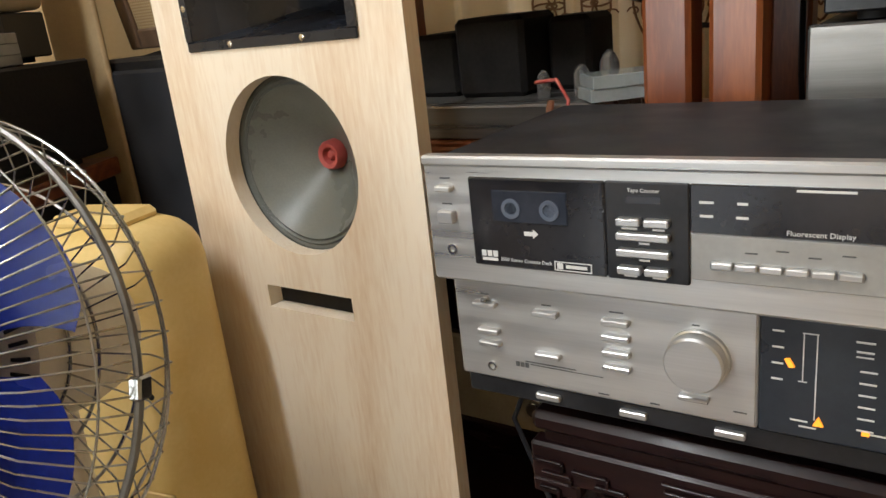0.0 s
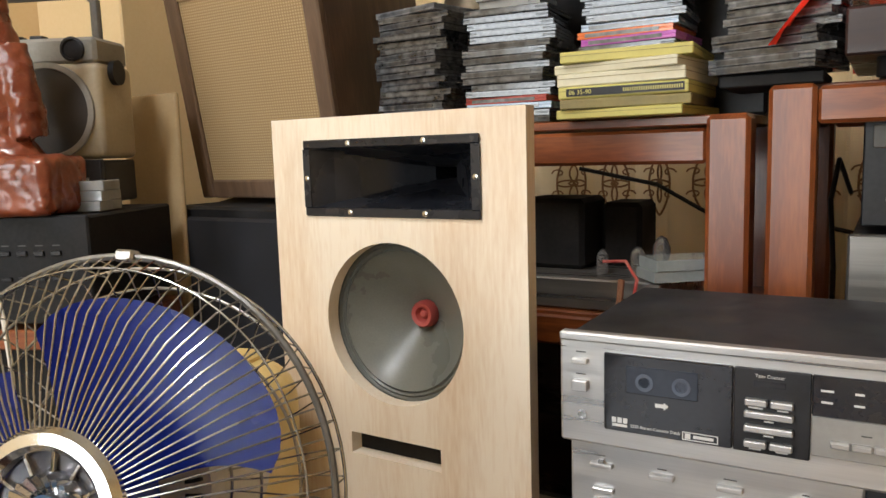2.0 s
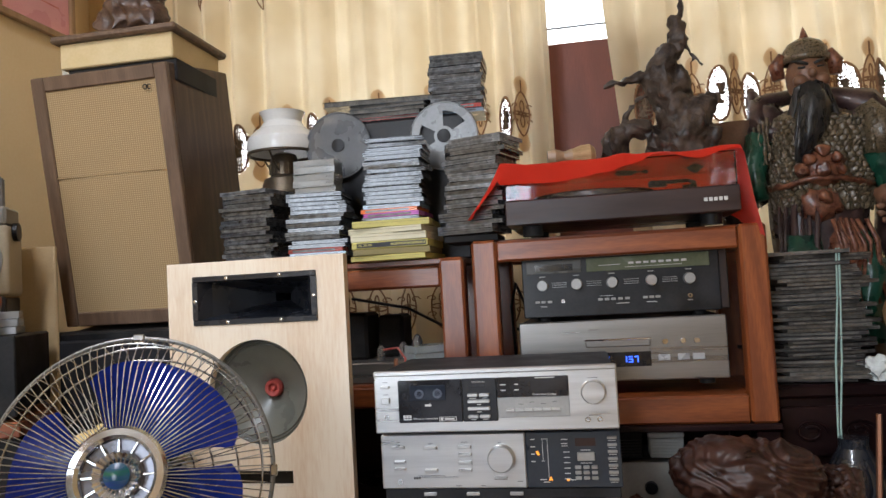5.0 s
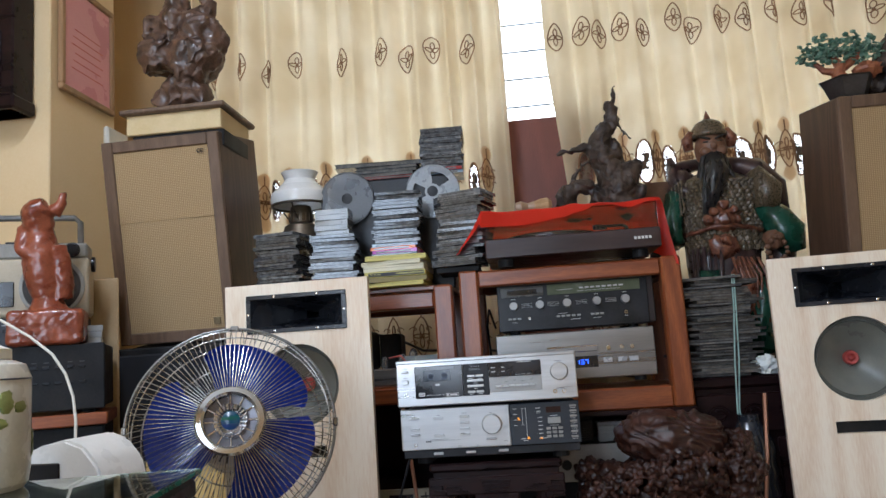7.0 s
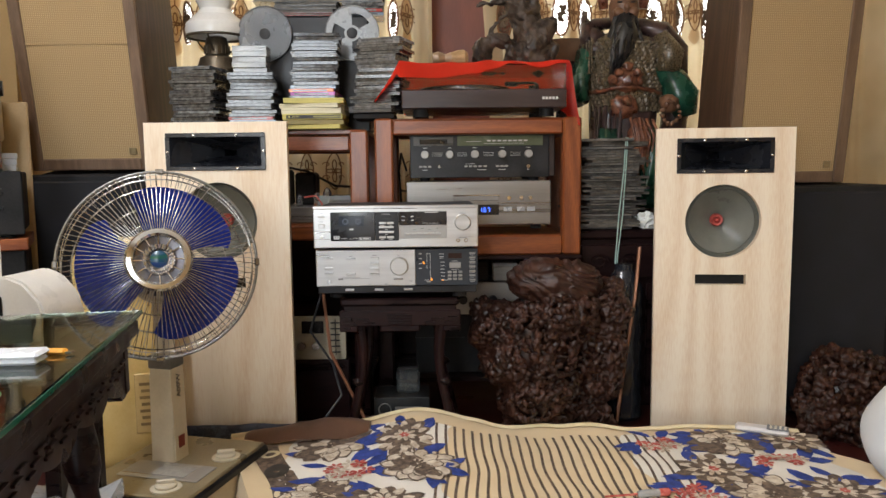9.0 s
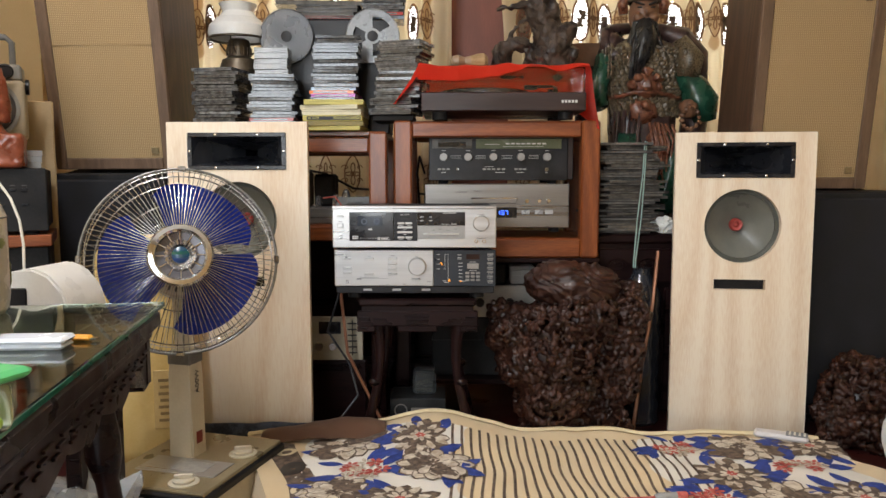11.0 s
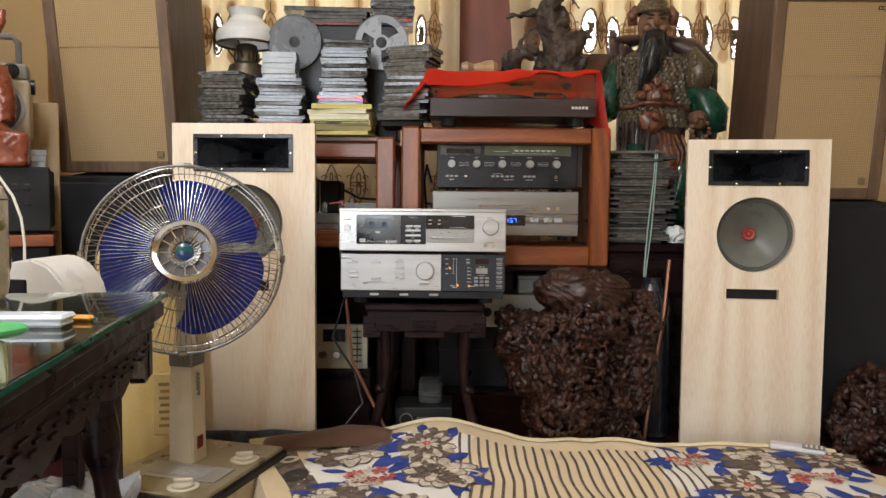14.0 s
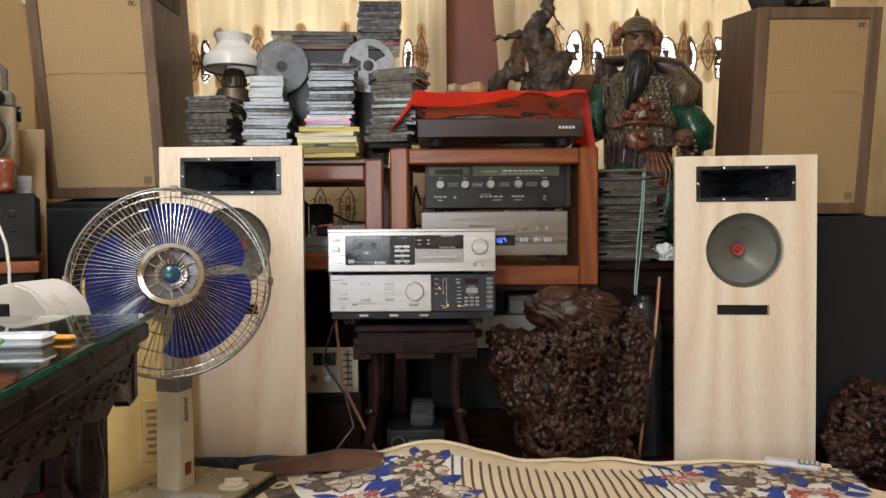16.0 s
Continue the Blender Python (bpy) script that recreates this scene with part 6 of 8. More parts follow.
# ---- painted statue: one plain form ----
def painted_statue(m):
    green = surf("green_glaze", (0.008, 0.030, 0.018), (0.016, 0.085, 0.050), rough=0.25, scale=18, coat=0.3)
    armour = surf("gilt_scale_armour", (0.035, 0.030, 0.020), (0.17, 0.12, 0.065), rough=0.32, scale=170, coat=0.4, bump=0.8, spread=0.25)
    red = surf("dull_red_glaze", (0.07, 0.02, 0.012), (0.26, 0.10, 0.05), rough=0.35, scale=40, coat=0.3, bump=0.5)
    skin = surf("brown_face_paint", (0.14, 0.065, 0.035), (0.20, 0.10, 0.055), rough=0.4, scale=20)
    dark = surf("black_glaze", (0.008, 0.008, 0.009), (0.03, 0.028, 0.026), rough=0.3, scale=60, stretch=(1, 1, 0.1), bump=0.6)
    purple = surf("brown_purple_robe", (0.022, 0.012, 0.012), (0.08, 0.045, 0.04), rough=0.35, scale=20, bump=0.4, coat=0.2)
    f = Form()
    f.slot = 5
    f.lathe([(0.0, 0.0), (0.15, 0.0), (0.155, 0.05), (0.13, 0.12), (0.125, 0.28), (0.14, 0.40), (0.14, 0.48), (0.12, 0.50), (0, 0.5)], 40, Matrix.Diagonal((1, 0.72, 1, 1)))
    f.slot = 1
    f.lathe([(0.0, 0.42), (0.135, 0.42), (0.142, 0.5), (0.15, 0.58), (0.155, 0.66), (0.12, 0.72), (0.06, 0.75), (0, 0.75)], 40, Matrix.Diagonal((1, 0.72, 1, 1)))
    f.slot = 2
    f.blob((0.0, -0.10, 0.55), (0.062, 0.03, 0.05), 18, 0.25, 5)
    f.blob((-0.01, -0.105, 0.45), (0.055, 0.025, 0.045), 18, 0.25, 5)
    f.blob((0.05, -0.10, 0.30), (0.05, 0.03, 0.10), 18, 0.2, 5)
    f.slot = 5
    f.blob((-0.135, 0.0, 0.70), (0.065, 0.06, 0.075), 18, 0.2, 3, pose(0, 0, 0, 0, 30, 0))
    f.blob((0.14, 0.0, 0.68), (0.07, 0.065, 0.06), 18, 0.2, 3)
    f.tube([(-0.17, 0.02, 0.82), (-0.16, 0.03, 0.72), (-0.12, 0.03, 0.68)], [0.02, 0.05, 0.04], 14)
    f.tube([(0.10, 0.06, 0.76), (0.20, 0.06, 0.66), (0.23, 0.05, 0.45), (0.20, 0.05, 0.2)], [0.05, 0.06, 0.055, 0.05], 16)
    f.tube([(-0.03, 0.05, 0.80), (-0.10, 0.035, 0.785), (-0.165, 0.0, 0.765), (-0.175, -0.03, 0.72), (-0.13, -0.06, 0.675), (-0.08, -0.075, 0.665)], [0.022, 0.030, 0.036, 0.034, 0.026, 0.012], 16)
    f.tube([(0.03, 0.05, 0.80), (0.085, 0.02, 0.775), (0.15, -0.01, 0.745), (0.21, 0.0, 0.68), (0.235, 0.02, 0.56)], [0.022, 0.034, 0.044, 0.046, 0.03], 16)
    f.slot = 0
    f.tube([(-0.16, -0.02, 0.66), (-0.205, -0.03, 0.56), (-0.20, -0.06, 0.47)], [0.06, 0.055, 0.05], 16)
    f.tube([(0.15, -0.02, 0.60), (0.20, -0.04, 0.54), (0.22, -0.06, 0.49), (0.235, -0.05, 0.42)], [0.055, 0.06, 0.068, 0.04], 16)
    f.tube([(0.09, -0.08, 0.36), (0.11, -0.09, 0.25), (0.08, -0.09, 0.14), (0.09, -0.1, 0.05)], [0.03, 0.045, 0.04, 0.05], 14)
    f.tube([(-0.06, -0.08, 0.36), (-0.05, -0.1, 0.2), (-0.07, -0.1, 0.04)], [0.05, 0.05, 0.05], 14)
    f.slot = 1
    f.tube([(0.135, -0.045, 0.74), (0.175, -0.05, 0.66), (0.165, -0.055, 0.58)], [0.03, 0.055, 0.04], 16)
    f.slot = 3
    f.blob((0.165, -0.11, 0.46), (0.035, 0.03, 0.035), 14, 0.2, 4)
    f.blob((0.0, -0.03, 0.835), (0.058, 0.06, 0.075), 24)
    f.blob((0.0, -0.092, 0.835), (0.012, 0.014, 0.016), 12)
    for s in (-1, 1):
        f.blob((s * 0.028, -0.078, 0.815), (0.022, 0.018, 0.02), 12)
    f.slot = 4
    for s in (-1, 1):
        f.tube([(s * 0.008, -0.086, 0.862), (s * 0.028, -0.086, 0.870), (s * 0.048, -0.07, 0.878)], [0.004, 0.005, 0.002], 8)
        f.tube([(s * 0.016, -0.088, 0.852), (s * 0.034, -0.082, 0.854)], [0.003, 0.003], 6)
        f.tube([(s * 0.004, -0.095, 0.808), (s * 0.035, -0.085, 0.79), (s * 0.06, -0.07, 0.72), (s * 0.055, -0.09, 0.62)], [0.006, 0.010, 0.010, 0.003], 10)
    f.tube([(0, -0.07, 0.79), (0.0, -0.098, 0.73), (-0.02, -0.115, 0.66), (-0.05, -0.11, 0.57)], [0.04, 0.042, 0.032, 0.005], 18)
    f.slot = 1
    f.lathe([(0.058, 0.880), (0.066, 0.884), (0.067, 0.898), (0.060, 0.903), (0.061, 0.918), (0.046, 0.940), (0.022, 0.953), (0, 0.956)], 28, pose(0, -0.022, 0))
    f.slot = 2
    f.tube([(-0.075, -0.02, 0.84), (-0.08, -0.02, 0.88), (-0.06, -0.03, 0.91)], [0.018, 0.022, 0.014], 12)
    f.tube([(0.075, -0.02, 0.84), (0.08, -0.02, 0.88), (0.06, -0.03, 0.91)], [0.018, 0.022, 0.014], 12)
    f.lathe([(0.014, 0.953), (0.008, 0.972), (0.0, 0.992)], 14, pose(0, -0.025, 0))
    # lamellar scales across chest and skirt, belt bosses, arm plates and folds of the cloak
    f.slot = 1
    for row in range(18):
        z = 0.44 + 0.0150 * row
        for k in range(-10, 11):
            a = 0.108 * (k + 0.5 * (row % 2))
            rr = 0.150 + 0.008 * (z - 0.44) / 0.26
            f.blob((rr * math.sin(a), -0.724 * rr * math.cos(a), z), (0.0088, 0.0040, 0.0098), 8)
    for s in (-1, 1):
        for row in range(5):
            for k in range(4):
                f.blob((s * (0.148 + 0.014 * k), -0.095 + 0.012 * k, 0.60 + 0.026 * row - 0.006 * k), (0.009, 0.005, 0.015), 8)
    f.slot = 2
    f.tube([(0.15 * math.sin(a), -0.118 * math.cos(a), 0.515 + 0.01 * math.cos(3 * a)) for a in [-1.3 + 0.2 * k for k in range(14)]], 0.010, 8)
    for dx, dz, q in ((-0.035, 0.575, 0.016), (0.035, 0.575, 0.016), (0, 0.600, 0.018), (0, 0.545, 0.022), (-0.05, 0.545, 0.014), (0.05, 0.545, 0.014), (0, 0.47, 0.018)):
        f.blob((dx, -0.132, dz), (q, 0.014, q), 12, 0.2, 8)
    for k in range(6):
        f.tube([(0.015 + 0.016 * k, -0.125, 0.40), (0.03 + 0.018 * k, -0.128, 0.33), (0.02 + 0.020 * k, -0.12, 0.24), (0.03 + 0.02 * k, -0.12, 0.16)], [0.005, 0.006, 0.006, 0.004], 7)
    f.slot = 5
    for k in range(6):
        f.tube([(-0.02 - 0.02 * k, -0.118 + 0.006 * k, 0.45), (-0.03 - 0.02 * k, -0.122 + 0.006 * k, 0.30), (-0.025 - 0.022 * k, -0.118 + 0.006 * k, 0.12)], [0.006, 0.009, 0.007], 8)
    f.slot = 4
    for k in range(9):
        u = (k - 4) / 4
        f.tube([(0.034 * u, -0.088, 0.785), (0.036 * u - 0.004, -0.122 + 0.016 * u * u, 0.72), (0.026 * u - 0.025, -0.130 + 0.014 * u * u, 0.65), (0.012 * u - 0.055, -0.122, 0.575)], [0.006, 0.0075, 0.006, 0.002], 7)
    f.slot = 3
    for k in range(13):
        a = 2 * math.pi * k / 13
        f.blob((0.165 + 0.034 * math.cos(a), -0.135 - 0.004 * math.sin(a), 0.425 + 0.042 * math.sin(a)), (0.0085, 0.0085, 0.0085), 8)
    for v in f.bm.verts:
        p = v.co
        if p.z < 0.80:
            v.co += noise.noise_vector(p * 16) * 0.009 + noise.noise_vector(p * 45) * 0.005 + Vector((p.x, p.y, 0)).normalized() * 0.004 * math.sin(60 * p.z + 25 * math.atan2(p.y, p.x))
        if p.x < -0.10:
            v.co.x = -0.10 + (v.co.x + 0.10) * 0.62
    return tagged(solid("statue", f, [green, armour, red, skin, dark, purple], m, angle=120), "glazed statue of a bearded warrior in green and gilt armour", "statue")


painted_statue(pose(0.823, 0.93, 0.6035, 0, 0, -3) @ Matrix.Diagonal((0.97, 0.97, 0.945, 1)))


def altar(m):
    top = thing("altar_cabinet", "dark carved rosewood cabinet under the statue", "cabinet", m)
    part("body", Form().box(0, 0.43, 0.02, 0.66, 0, 0.57, 0.004), ROSE, top)
    part("top_board", Form().box(-0.012, 0.442, 0.0, 0.67, 0.57, 0.60, 0.006), ROSE, top)
    apron = part("frieze", Form().box(0.0, 0.43, 0.005, 0.022, 0.44, 0.55, 0.003), ROSE, top, "carved frieze")
    for k in range(4):
        x = 0.06 + 0.10 * k
        part("scroll", Form().tube([(x + 0.035 * math.cos(a) * (1 - a / 14), 0.004, 0.495 + 0.026 * math.sin(a) * (1 - a / 14)) for a in [0.5 * j for j in range(18)]], 0.0035, 6), ROSE, apron)
    for x in (0.02, 0.22):
        part("door", Form().box(x, x + 0.19, 0.008, 0.022, 0.04, 0.42, 0.004), ROSE, top)
    return top


altar(pose(0.585, 0.455, 0.0))

# ---- piles ----
SLEEVES = [surf("old_sleeve", (0.05, 0.04, 0.032), (0.15, 0.125, 0.10), rough=0.6, scale=40), surf("grey_sleeve", (0.05, 0.046, 0.04), (0.15, 0.138, 0.12), rough=0.6, scale=40), surf("dark_sleeve", (0.018, 0.016, 0.015), (0.06, 0.05, 0.045), rough=0.6, scale=40)]
CASES = [surf("dark_disc_case", (0.020, 0.021, 0.023), (0.075, 0.078, 0.082), rough=0.16, scale=60, coat=0.6),
         surf("grey_disc_case", (0.04, 0.042, 0.046), (0.12, 0.124, 0.13), rough=0.16, scale=60, coat=0.6),
         surf("pale_disc_case", (0.075, 0.08, 0.087), (0.20, 0.208, 0.22), rough=0.18, scale=60, coat=0.6),
         surf("red_disc_case", (0.30, 0.03, 0.03), (0.42, 0.06, 0.05), rough=0.2, coat=0.6),
         surf("violet_disc_case", (0.36, 0.07, 0.36), (0.5, 0.12, 0.48), rough=0.2, coat=0.6),
         surf("orange_disc_case", (0.62, 0.12, 0.03), (0.75, 0.2, 0.05), rough=0.2, coat=0.6),
         surf("blue_grey_disc_case", (0.22, 0.3, 0.42), (0.36, 0.45, 0.58), rough=0.2, coat=0.6)]
CLEAR = surf("clear_case_plastic", (0.55, 0.57, 0.58), (0.7, 0.72, 0.73), rough=0.08, trans=0.55, bump=0.0)
case_meshes = {}


def slab_mesh(name, w, d, h, mats, kind):
    """A flat case: tray, lid edge and spine strip, sharing one mesh for all alike."""
    k = (name, w, d, h, kind)
    if k not in case_meshes:
        f = Form()
        f.box(-w / 2, w / 2, -d / 2, d / 2, 0.0, h * 0.46, 0.0008)
        f.box(-w / 2 + 0.0012, w / 2 - 0.0012, -d / 2 + 0.0012, d / 2, h * 0.46, h * 0.56)
        f.box(-w / 2, w / 2, -d / 2 + 0.0004, d / 2, h * 0.56, h, 0.0008)
        f.slot = 1
        f.box(-w / 2 + 0.012, w / 2 - 0.02, -d / 2 - 0.0004, -d / 2 + 0.002, h * 0.22, h * 0.72)
        bmesh.ops.recalc_face_normals(f.bm, faces=f.bm.faces[:])
        me = bpy.data.meshes.new(name)
        f.bm.to_mesh(me)
        f.bm.free()
        for q in mats:
            me.materials.append(q)
        case_meshes[k] = me
    return case_meshes[k]


def disc_stack(x, y, z, picks, seed, group, lean=(0.0, 0.0), turn=0.0, w=0.142, d=0.125, h=0.0104, loose=0.007, name="disc_case", category="disc case", labels=None, mats=CASES):
    r = random.Random(seed)
    spine = [1, 0, 1, 2, 2, 2, 2]
    words = labels or ["dark plastic disc case in a stack", "grey plastic disc case in a stack", "pale plastic disc case in a stack", "red disc case in a stack", "violet disc case in a stack", "orange disc case in a stack", "blue-grey disc case in a stack"]
    for n, c in enumerate(picks):
        me = slab_mesh(name, w, d, h, (mats[c], mats[spine[c] % len(mats)]), c)
        ob = new(name, me)
        dx, dy = lean[0] * n, lean[1] * n
        tilt = 0.0
        ob.matrix_world = pose(x + dx + r.uniform(-loose, loose), y + dy + r.uniform(-loose, loose), z + n * (h + 0.0002), 0, 0, turn + r.uniform(-6, 6) * loose / 0.007)
        tagged(ob, words[c], category, group)
    return z + len(picks) * (h + 0.0002)


ZS = 0.933
rs = random.Random(2)
dark_mix = lambda n: [rs.choice((0, 0, 0, 0, 1, 1, 1, 2)) for _ in range(n)]
disc_stack(-0.645, 0.475, ZS, [1, 0, 2, 2, 0] + dark_mix(14), 1, "first stack of disc cases", (-0.0003, 0), -6, loose=0.008)
t2 = disc_stack(-0.475, 0.47, ZS, [0, 1, 6, 3] + dark_mix(13), 2, "second stack of disc cases", (0, 0), 4)
# tape cartons under the third stack
YC = [surf("yellow_carton", (0.50, 0.44, 0.12), (0.60, 0.54, 0.18), rough=0.55), surf("cream_carton", (0.60, 0.56, 0.40), (0.70, 0.66, 0.5), rough=0.6), surf("olive_carton", (0.20, 0.16, 0.06), (0.28, 0.23, 0.09), rough=0.55)]


def tape_carton(x, y, z, turn, h, mat, words, label):
    top = thing("tape_carton", label, "tape box", pose(x, y, z, 0, 0, turn), "pile of tape cartons")
    b = part("body", Form().box(-0.093, 0.093, -0.093, 0.093, 0.0, h, 0.0015), mat, top)
    part("lid_edge", Form().box(-0.0936, 0.0936, -0.0936, 0.0936, h * 0.62, h * 0.66), YC[2], b)
    if words:
        part("spine_label", Form().box(-0.080, 0.088, -0.0945, -0.0925, 0.003, h - 0.003), BLACK, b, "black spine label")
        text_part("spine_text", words, 0.0095, YC[0], b, pose(-0.076, -0.0947, 0.0055))
        f = Form()
        for k in range(26):
            f.box(0.004 + 0.0032 * k, 0.0058 + 0.0032 * k, -0.0949, -0.094, 0.006, h - 0.006)
        part("spine_bars", f, YC[0], b)
    return z + h + 0.0004


z = 0.933
for h, mat, words, label, turn in ((0.013, YC[0], "", "yellow cardboard tape carton in a pile", -4), (0.015, YC[2], "", "olive cardboard tape carton in a pile", 2), (0.017, YC[0], "06 35-90", "yellow and black tape carton with printed spine", 0), (0.018, YC[1], "", "cream cardboard tape carton in a pile", -2), (0.014, YC[1], "", "cream cardboard tape carton in a pile", -7), (0.016, YC[0], "", "yellow cardboard tape carton in a pile", 3)):
    z = tape_carton(-0.272, 0.455, z, turn, h, mat, words, label)
disc_stack(-0.272, 0.46, z, [0, 4, 5, 6, 2, 0] + dark_mix(13), 3, "third stack of disc cases", (0.0004, 0), 1)
disc_stack(-0.075, 0.462, 0.984, [1, 2, 1, 2, 1] + dark_mix(15) + [2, 2], 4, "leaning stack of disc cases", (0.0014, 0), -14, loose=0.009)
box_ = thing("wooden_block", "dark board bridging shelf and rack under the disc cases", "board", pose(-0.075, 0.475, 0.966))
part("body", Form().box(-0.075, 0.055, -0.06, 0.09, 0.0, 0.017, 0.002), MATTBLACK, box_)
disc_stack(-0.478, 0.468, t2, [2, 1, 2, 2, 1], 6, "small stack of cassette cases", w=0.108, d=0.07, h=0.017, loose=0.003, name="cassette_case", category="cassette", labels=["clear cassette case on the disc cases"] * 7, mats=[CLEAR] * 7)
disc_stack(0.685, 0.60, 0.602, [rs.choice((0, 1, 2)) for _ in range(34)], 8, "pile of old record sleeves", w=0.20, d=0.27, h=0.0085, loose=0.015, name="record_sleeve", category="record sleeve", labels=["worn record sleeve in a tall pile"] * 7, mats=SLEEVES)


# ---- reel recorder with books and cases on top ----
def reel_recorder(m):
    top = thing("reel_recorder", "black reel tape recorder with two grey plastic reels", "tape recorder", m)
    part("body", Form().box(-0.20, 0.20, 0.0, 0.15, 0.0, 0.385, 0.006), BLACK, top)
    for x, mat in ((-0.145, surf("grey_reel", (0.085, 0.09, 0.10), (0.13, 0.137, 0.15), rough=0.3, trans=0.25)), (0.145, surf("silver_reel", (0.17, 0.175, 0.18), (0.25, 0.255, 0.26), rough=0.3, metal=0.2))):
        f = Form()
        n = 60
        R = 0.089
        # flange with three cut-outs
        for a0 in range(n):
            a, b = 2 * math.pi * a0 / n, 2 * math.pi * (a0 + 1) / n
            open_ = (a0 % 20) in range(5, 15)
            rings = [(0.0, 0.026), (0.026, 0.066), (0.066, R)]
            for k, (r0, r1) in enumerate(rings):
                if k == 1 and open_ and x > 0:
                    continue
                p = [(r0 * math.cos(a), r0 * math.sin(a)), (r1 * math.cos(a), r1 * math.sin(a)), (r1 * math.cos(b), r1 * math.sin(b)), (r0 * math.cos(b), r0 * math.sin(b))]
                vs = [f.bm.verts.new((x + q[0], -0.014, 0.325 + q[1])) for q in p]
                f.bm.faces.new(vs)
        bmesh.ops.remove_doubles(f.bm, verts=f.bm.verts[:], dist=1e-5)
        bmesh.ops.dissolve_degenerate(f.bm, edges=f.bm.edges[:], dist=1e-5)
        reel = part("reel", f, mat, top, "plastic tape reel")
        part("reel_rim", Form().tube([(x + R * math.cos(2 * math.pi * k / 48), -0.014, 0.325 + R * math.sin(2 * math.pi * k / 48)) for k in range(48)], 0.0022, 6, closed=True), mat, reel)
        part("reel_hub", Form().lathe([(0.018, 0), (0.018, 0.016), (0.006, 0.018), (0, 0.018)], 24, pose(x, 0.0, 0.325, 90, 0, 0)), BLACK, reel)
        for k in range(3):
            a = math.pi / 6 + 2 * math.pi * k / 3
            part("hub_hole", Form().blob((x + 0.013 * math.cos(a), -0.0155, 0.325 + 0.013 * math.sin(a)), (0.0032, 0.001, 0.0032), 8), MATTBLACK, reel)
        if x > 0:
            part("tape_pack", Form().lathe([(0.05, 0.002), (0.05, 0.011), (0.018, 0.011)], 36, pose(x, 0.0, 0.325, 90, 0, 0)), BLACK, reel)
    return top


reel_recorder(pose(-0.31, 0.585, ZS))
ZT = ZS + 0.387
for k, (w, d, hh, x, tw, mat, lb) in enumerate(((0.24, 0.15, 0.008, -0.33, 2, CASES[3], "thin red book lying on the recorder"), (0.21, 0.15, 0.013, -0.33, -2, CASES[0], "dark book lying on the recorder"), (0.21, 0.15, 0.011, -0.325, 3, CASES[1], "grey book lying on the recorder"), (0.21, 0.15, 0.010, -0.32, 0, CASES[1], "grey book lying on the recorder"), (0.31, 0.16, 0.014, -0.345, 5, CASES[0], "black folder lying on the books"))):
    bk = thing("book", lb, "book", pose(x, 0.665, ZT, 0, 0, tw), "books on the recorder")
    part("page_block", Form().box(-w / 2 + 0.003, w / 2 - 0.003, -d / 2 + 0.003, d / 2, 0.0012, hh - 0.0012), SLEEVES[1], bk)
    part("cover", Form().box(-w / 2, w / 2, -d / 2, d / 2, 0, 0.0012).box(-w / 2, w / 2, -d / 2, d / 2, hh - 0.0012, hh), mat, bk)
    ZT += hh + 0.0004
disc_stack(-0.135, 0.655, ZS + 0.387, [6, 3] + [rs.choice((1, 2, 1, 2, 0)) for _ in range(13)], 12, "top stack of disc cases", (0.0004, 0), 3, loose=0.004)


# ---- oil lamp ----
def oil_lamp(m):
    top = thing("oil_lamp", "old oil lamp with a white glass shade and brass burner", "lamp", m)
    OPAL = surf("white_opal_glass", (0.66, 0.65, 0.62), (0.76, 0.75, 0.72), rough=0.16, bump=0.02, coat=0.3)
    BRASS = surf("tarnished_brass", (0.07, 0.055, 0.04), (0.16, 0.125, 0.085), rough=0.4, metal=0.7)
    part("font", Form().lathe([(0, 0), (0.055, 0.0), (0.06, 0.01), (0.03, 0.03), (0.024, 0.10), (0.045, 0.15), (0.062, 0.19), (0.05, 0.225), (0.03, 0.235), (0, 0.235)], 32), BRASS, top, "brass oil font")
    part("burner", Form().lathe([(0.034, 0.235), (0.036, 0.26), (0.03, 0.285), (0.02, 0.29), (0, 0.29)], 32), BRASS, top)
    for k in range(18):
        part("burner_rib", Form().box(-0.0025, 0.0025, 0.034, 0.038, 0.238, 0.262, 0.0008, pose(0, 0, 0, 0, 0, 20 * k)), BRASS, top)
    part("shade_ring", Form().tube([(0.086 * math.cos(2 * math.pi * k / 48), 0.086 * math.sin(2 * math.pi * k / 48), 0.288) for k in range(48)], 0.004, 8, closed=True), BRASS, top)
    for k in range(3):
        a = 2 * math.pi * k / 3 + 0.5
        part("bracket", Form().tube([(0.03 * math.cos(a), 0.03 * math.sin(a), 0.24), (0.06 * math.cos(a), 0.06 * math.sin(a), 0.26), (0.086 * math.cos(a), 0.086 * math.sin(a), 0.288)], 0.0025, 6), BRASS, top)
    part("shade", Form().lathe([(0.086, 0.290), (0.090, 0.305), (0.086, 0.325), (0.068, 0.345), (0.050, 0.356), (0.046, 0.368), (0.050, 0.382), (0.056, 0.392), (0.053, 0.392), (0.044, 0.37), (0.066, 0.342), (0.083, 0.322), (0.086, 0.305), (0.083, 0.290)], 48), OPAL, top, "white opal glass shade")
    return top


oil_lamp(pose(-0.628, 0.615, ZS) @ Matrix.Diagonal((1.13, 1.13, 1.12, 1)))

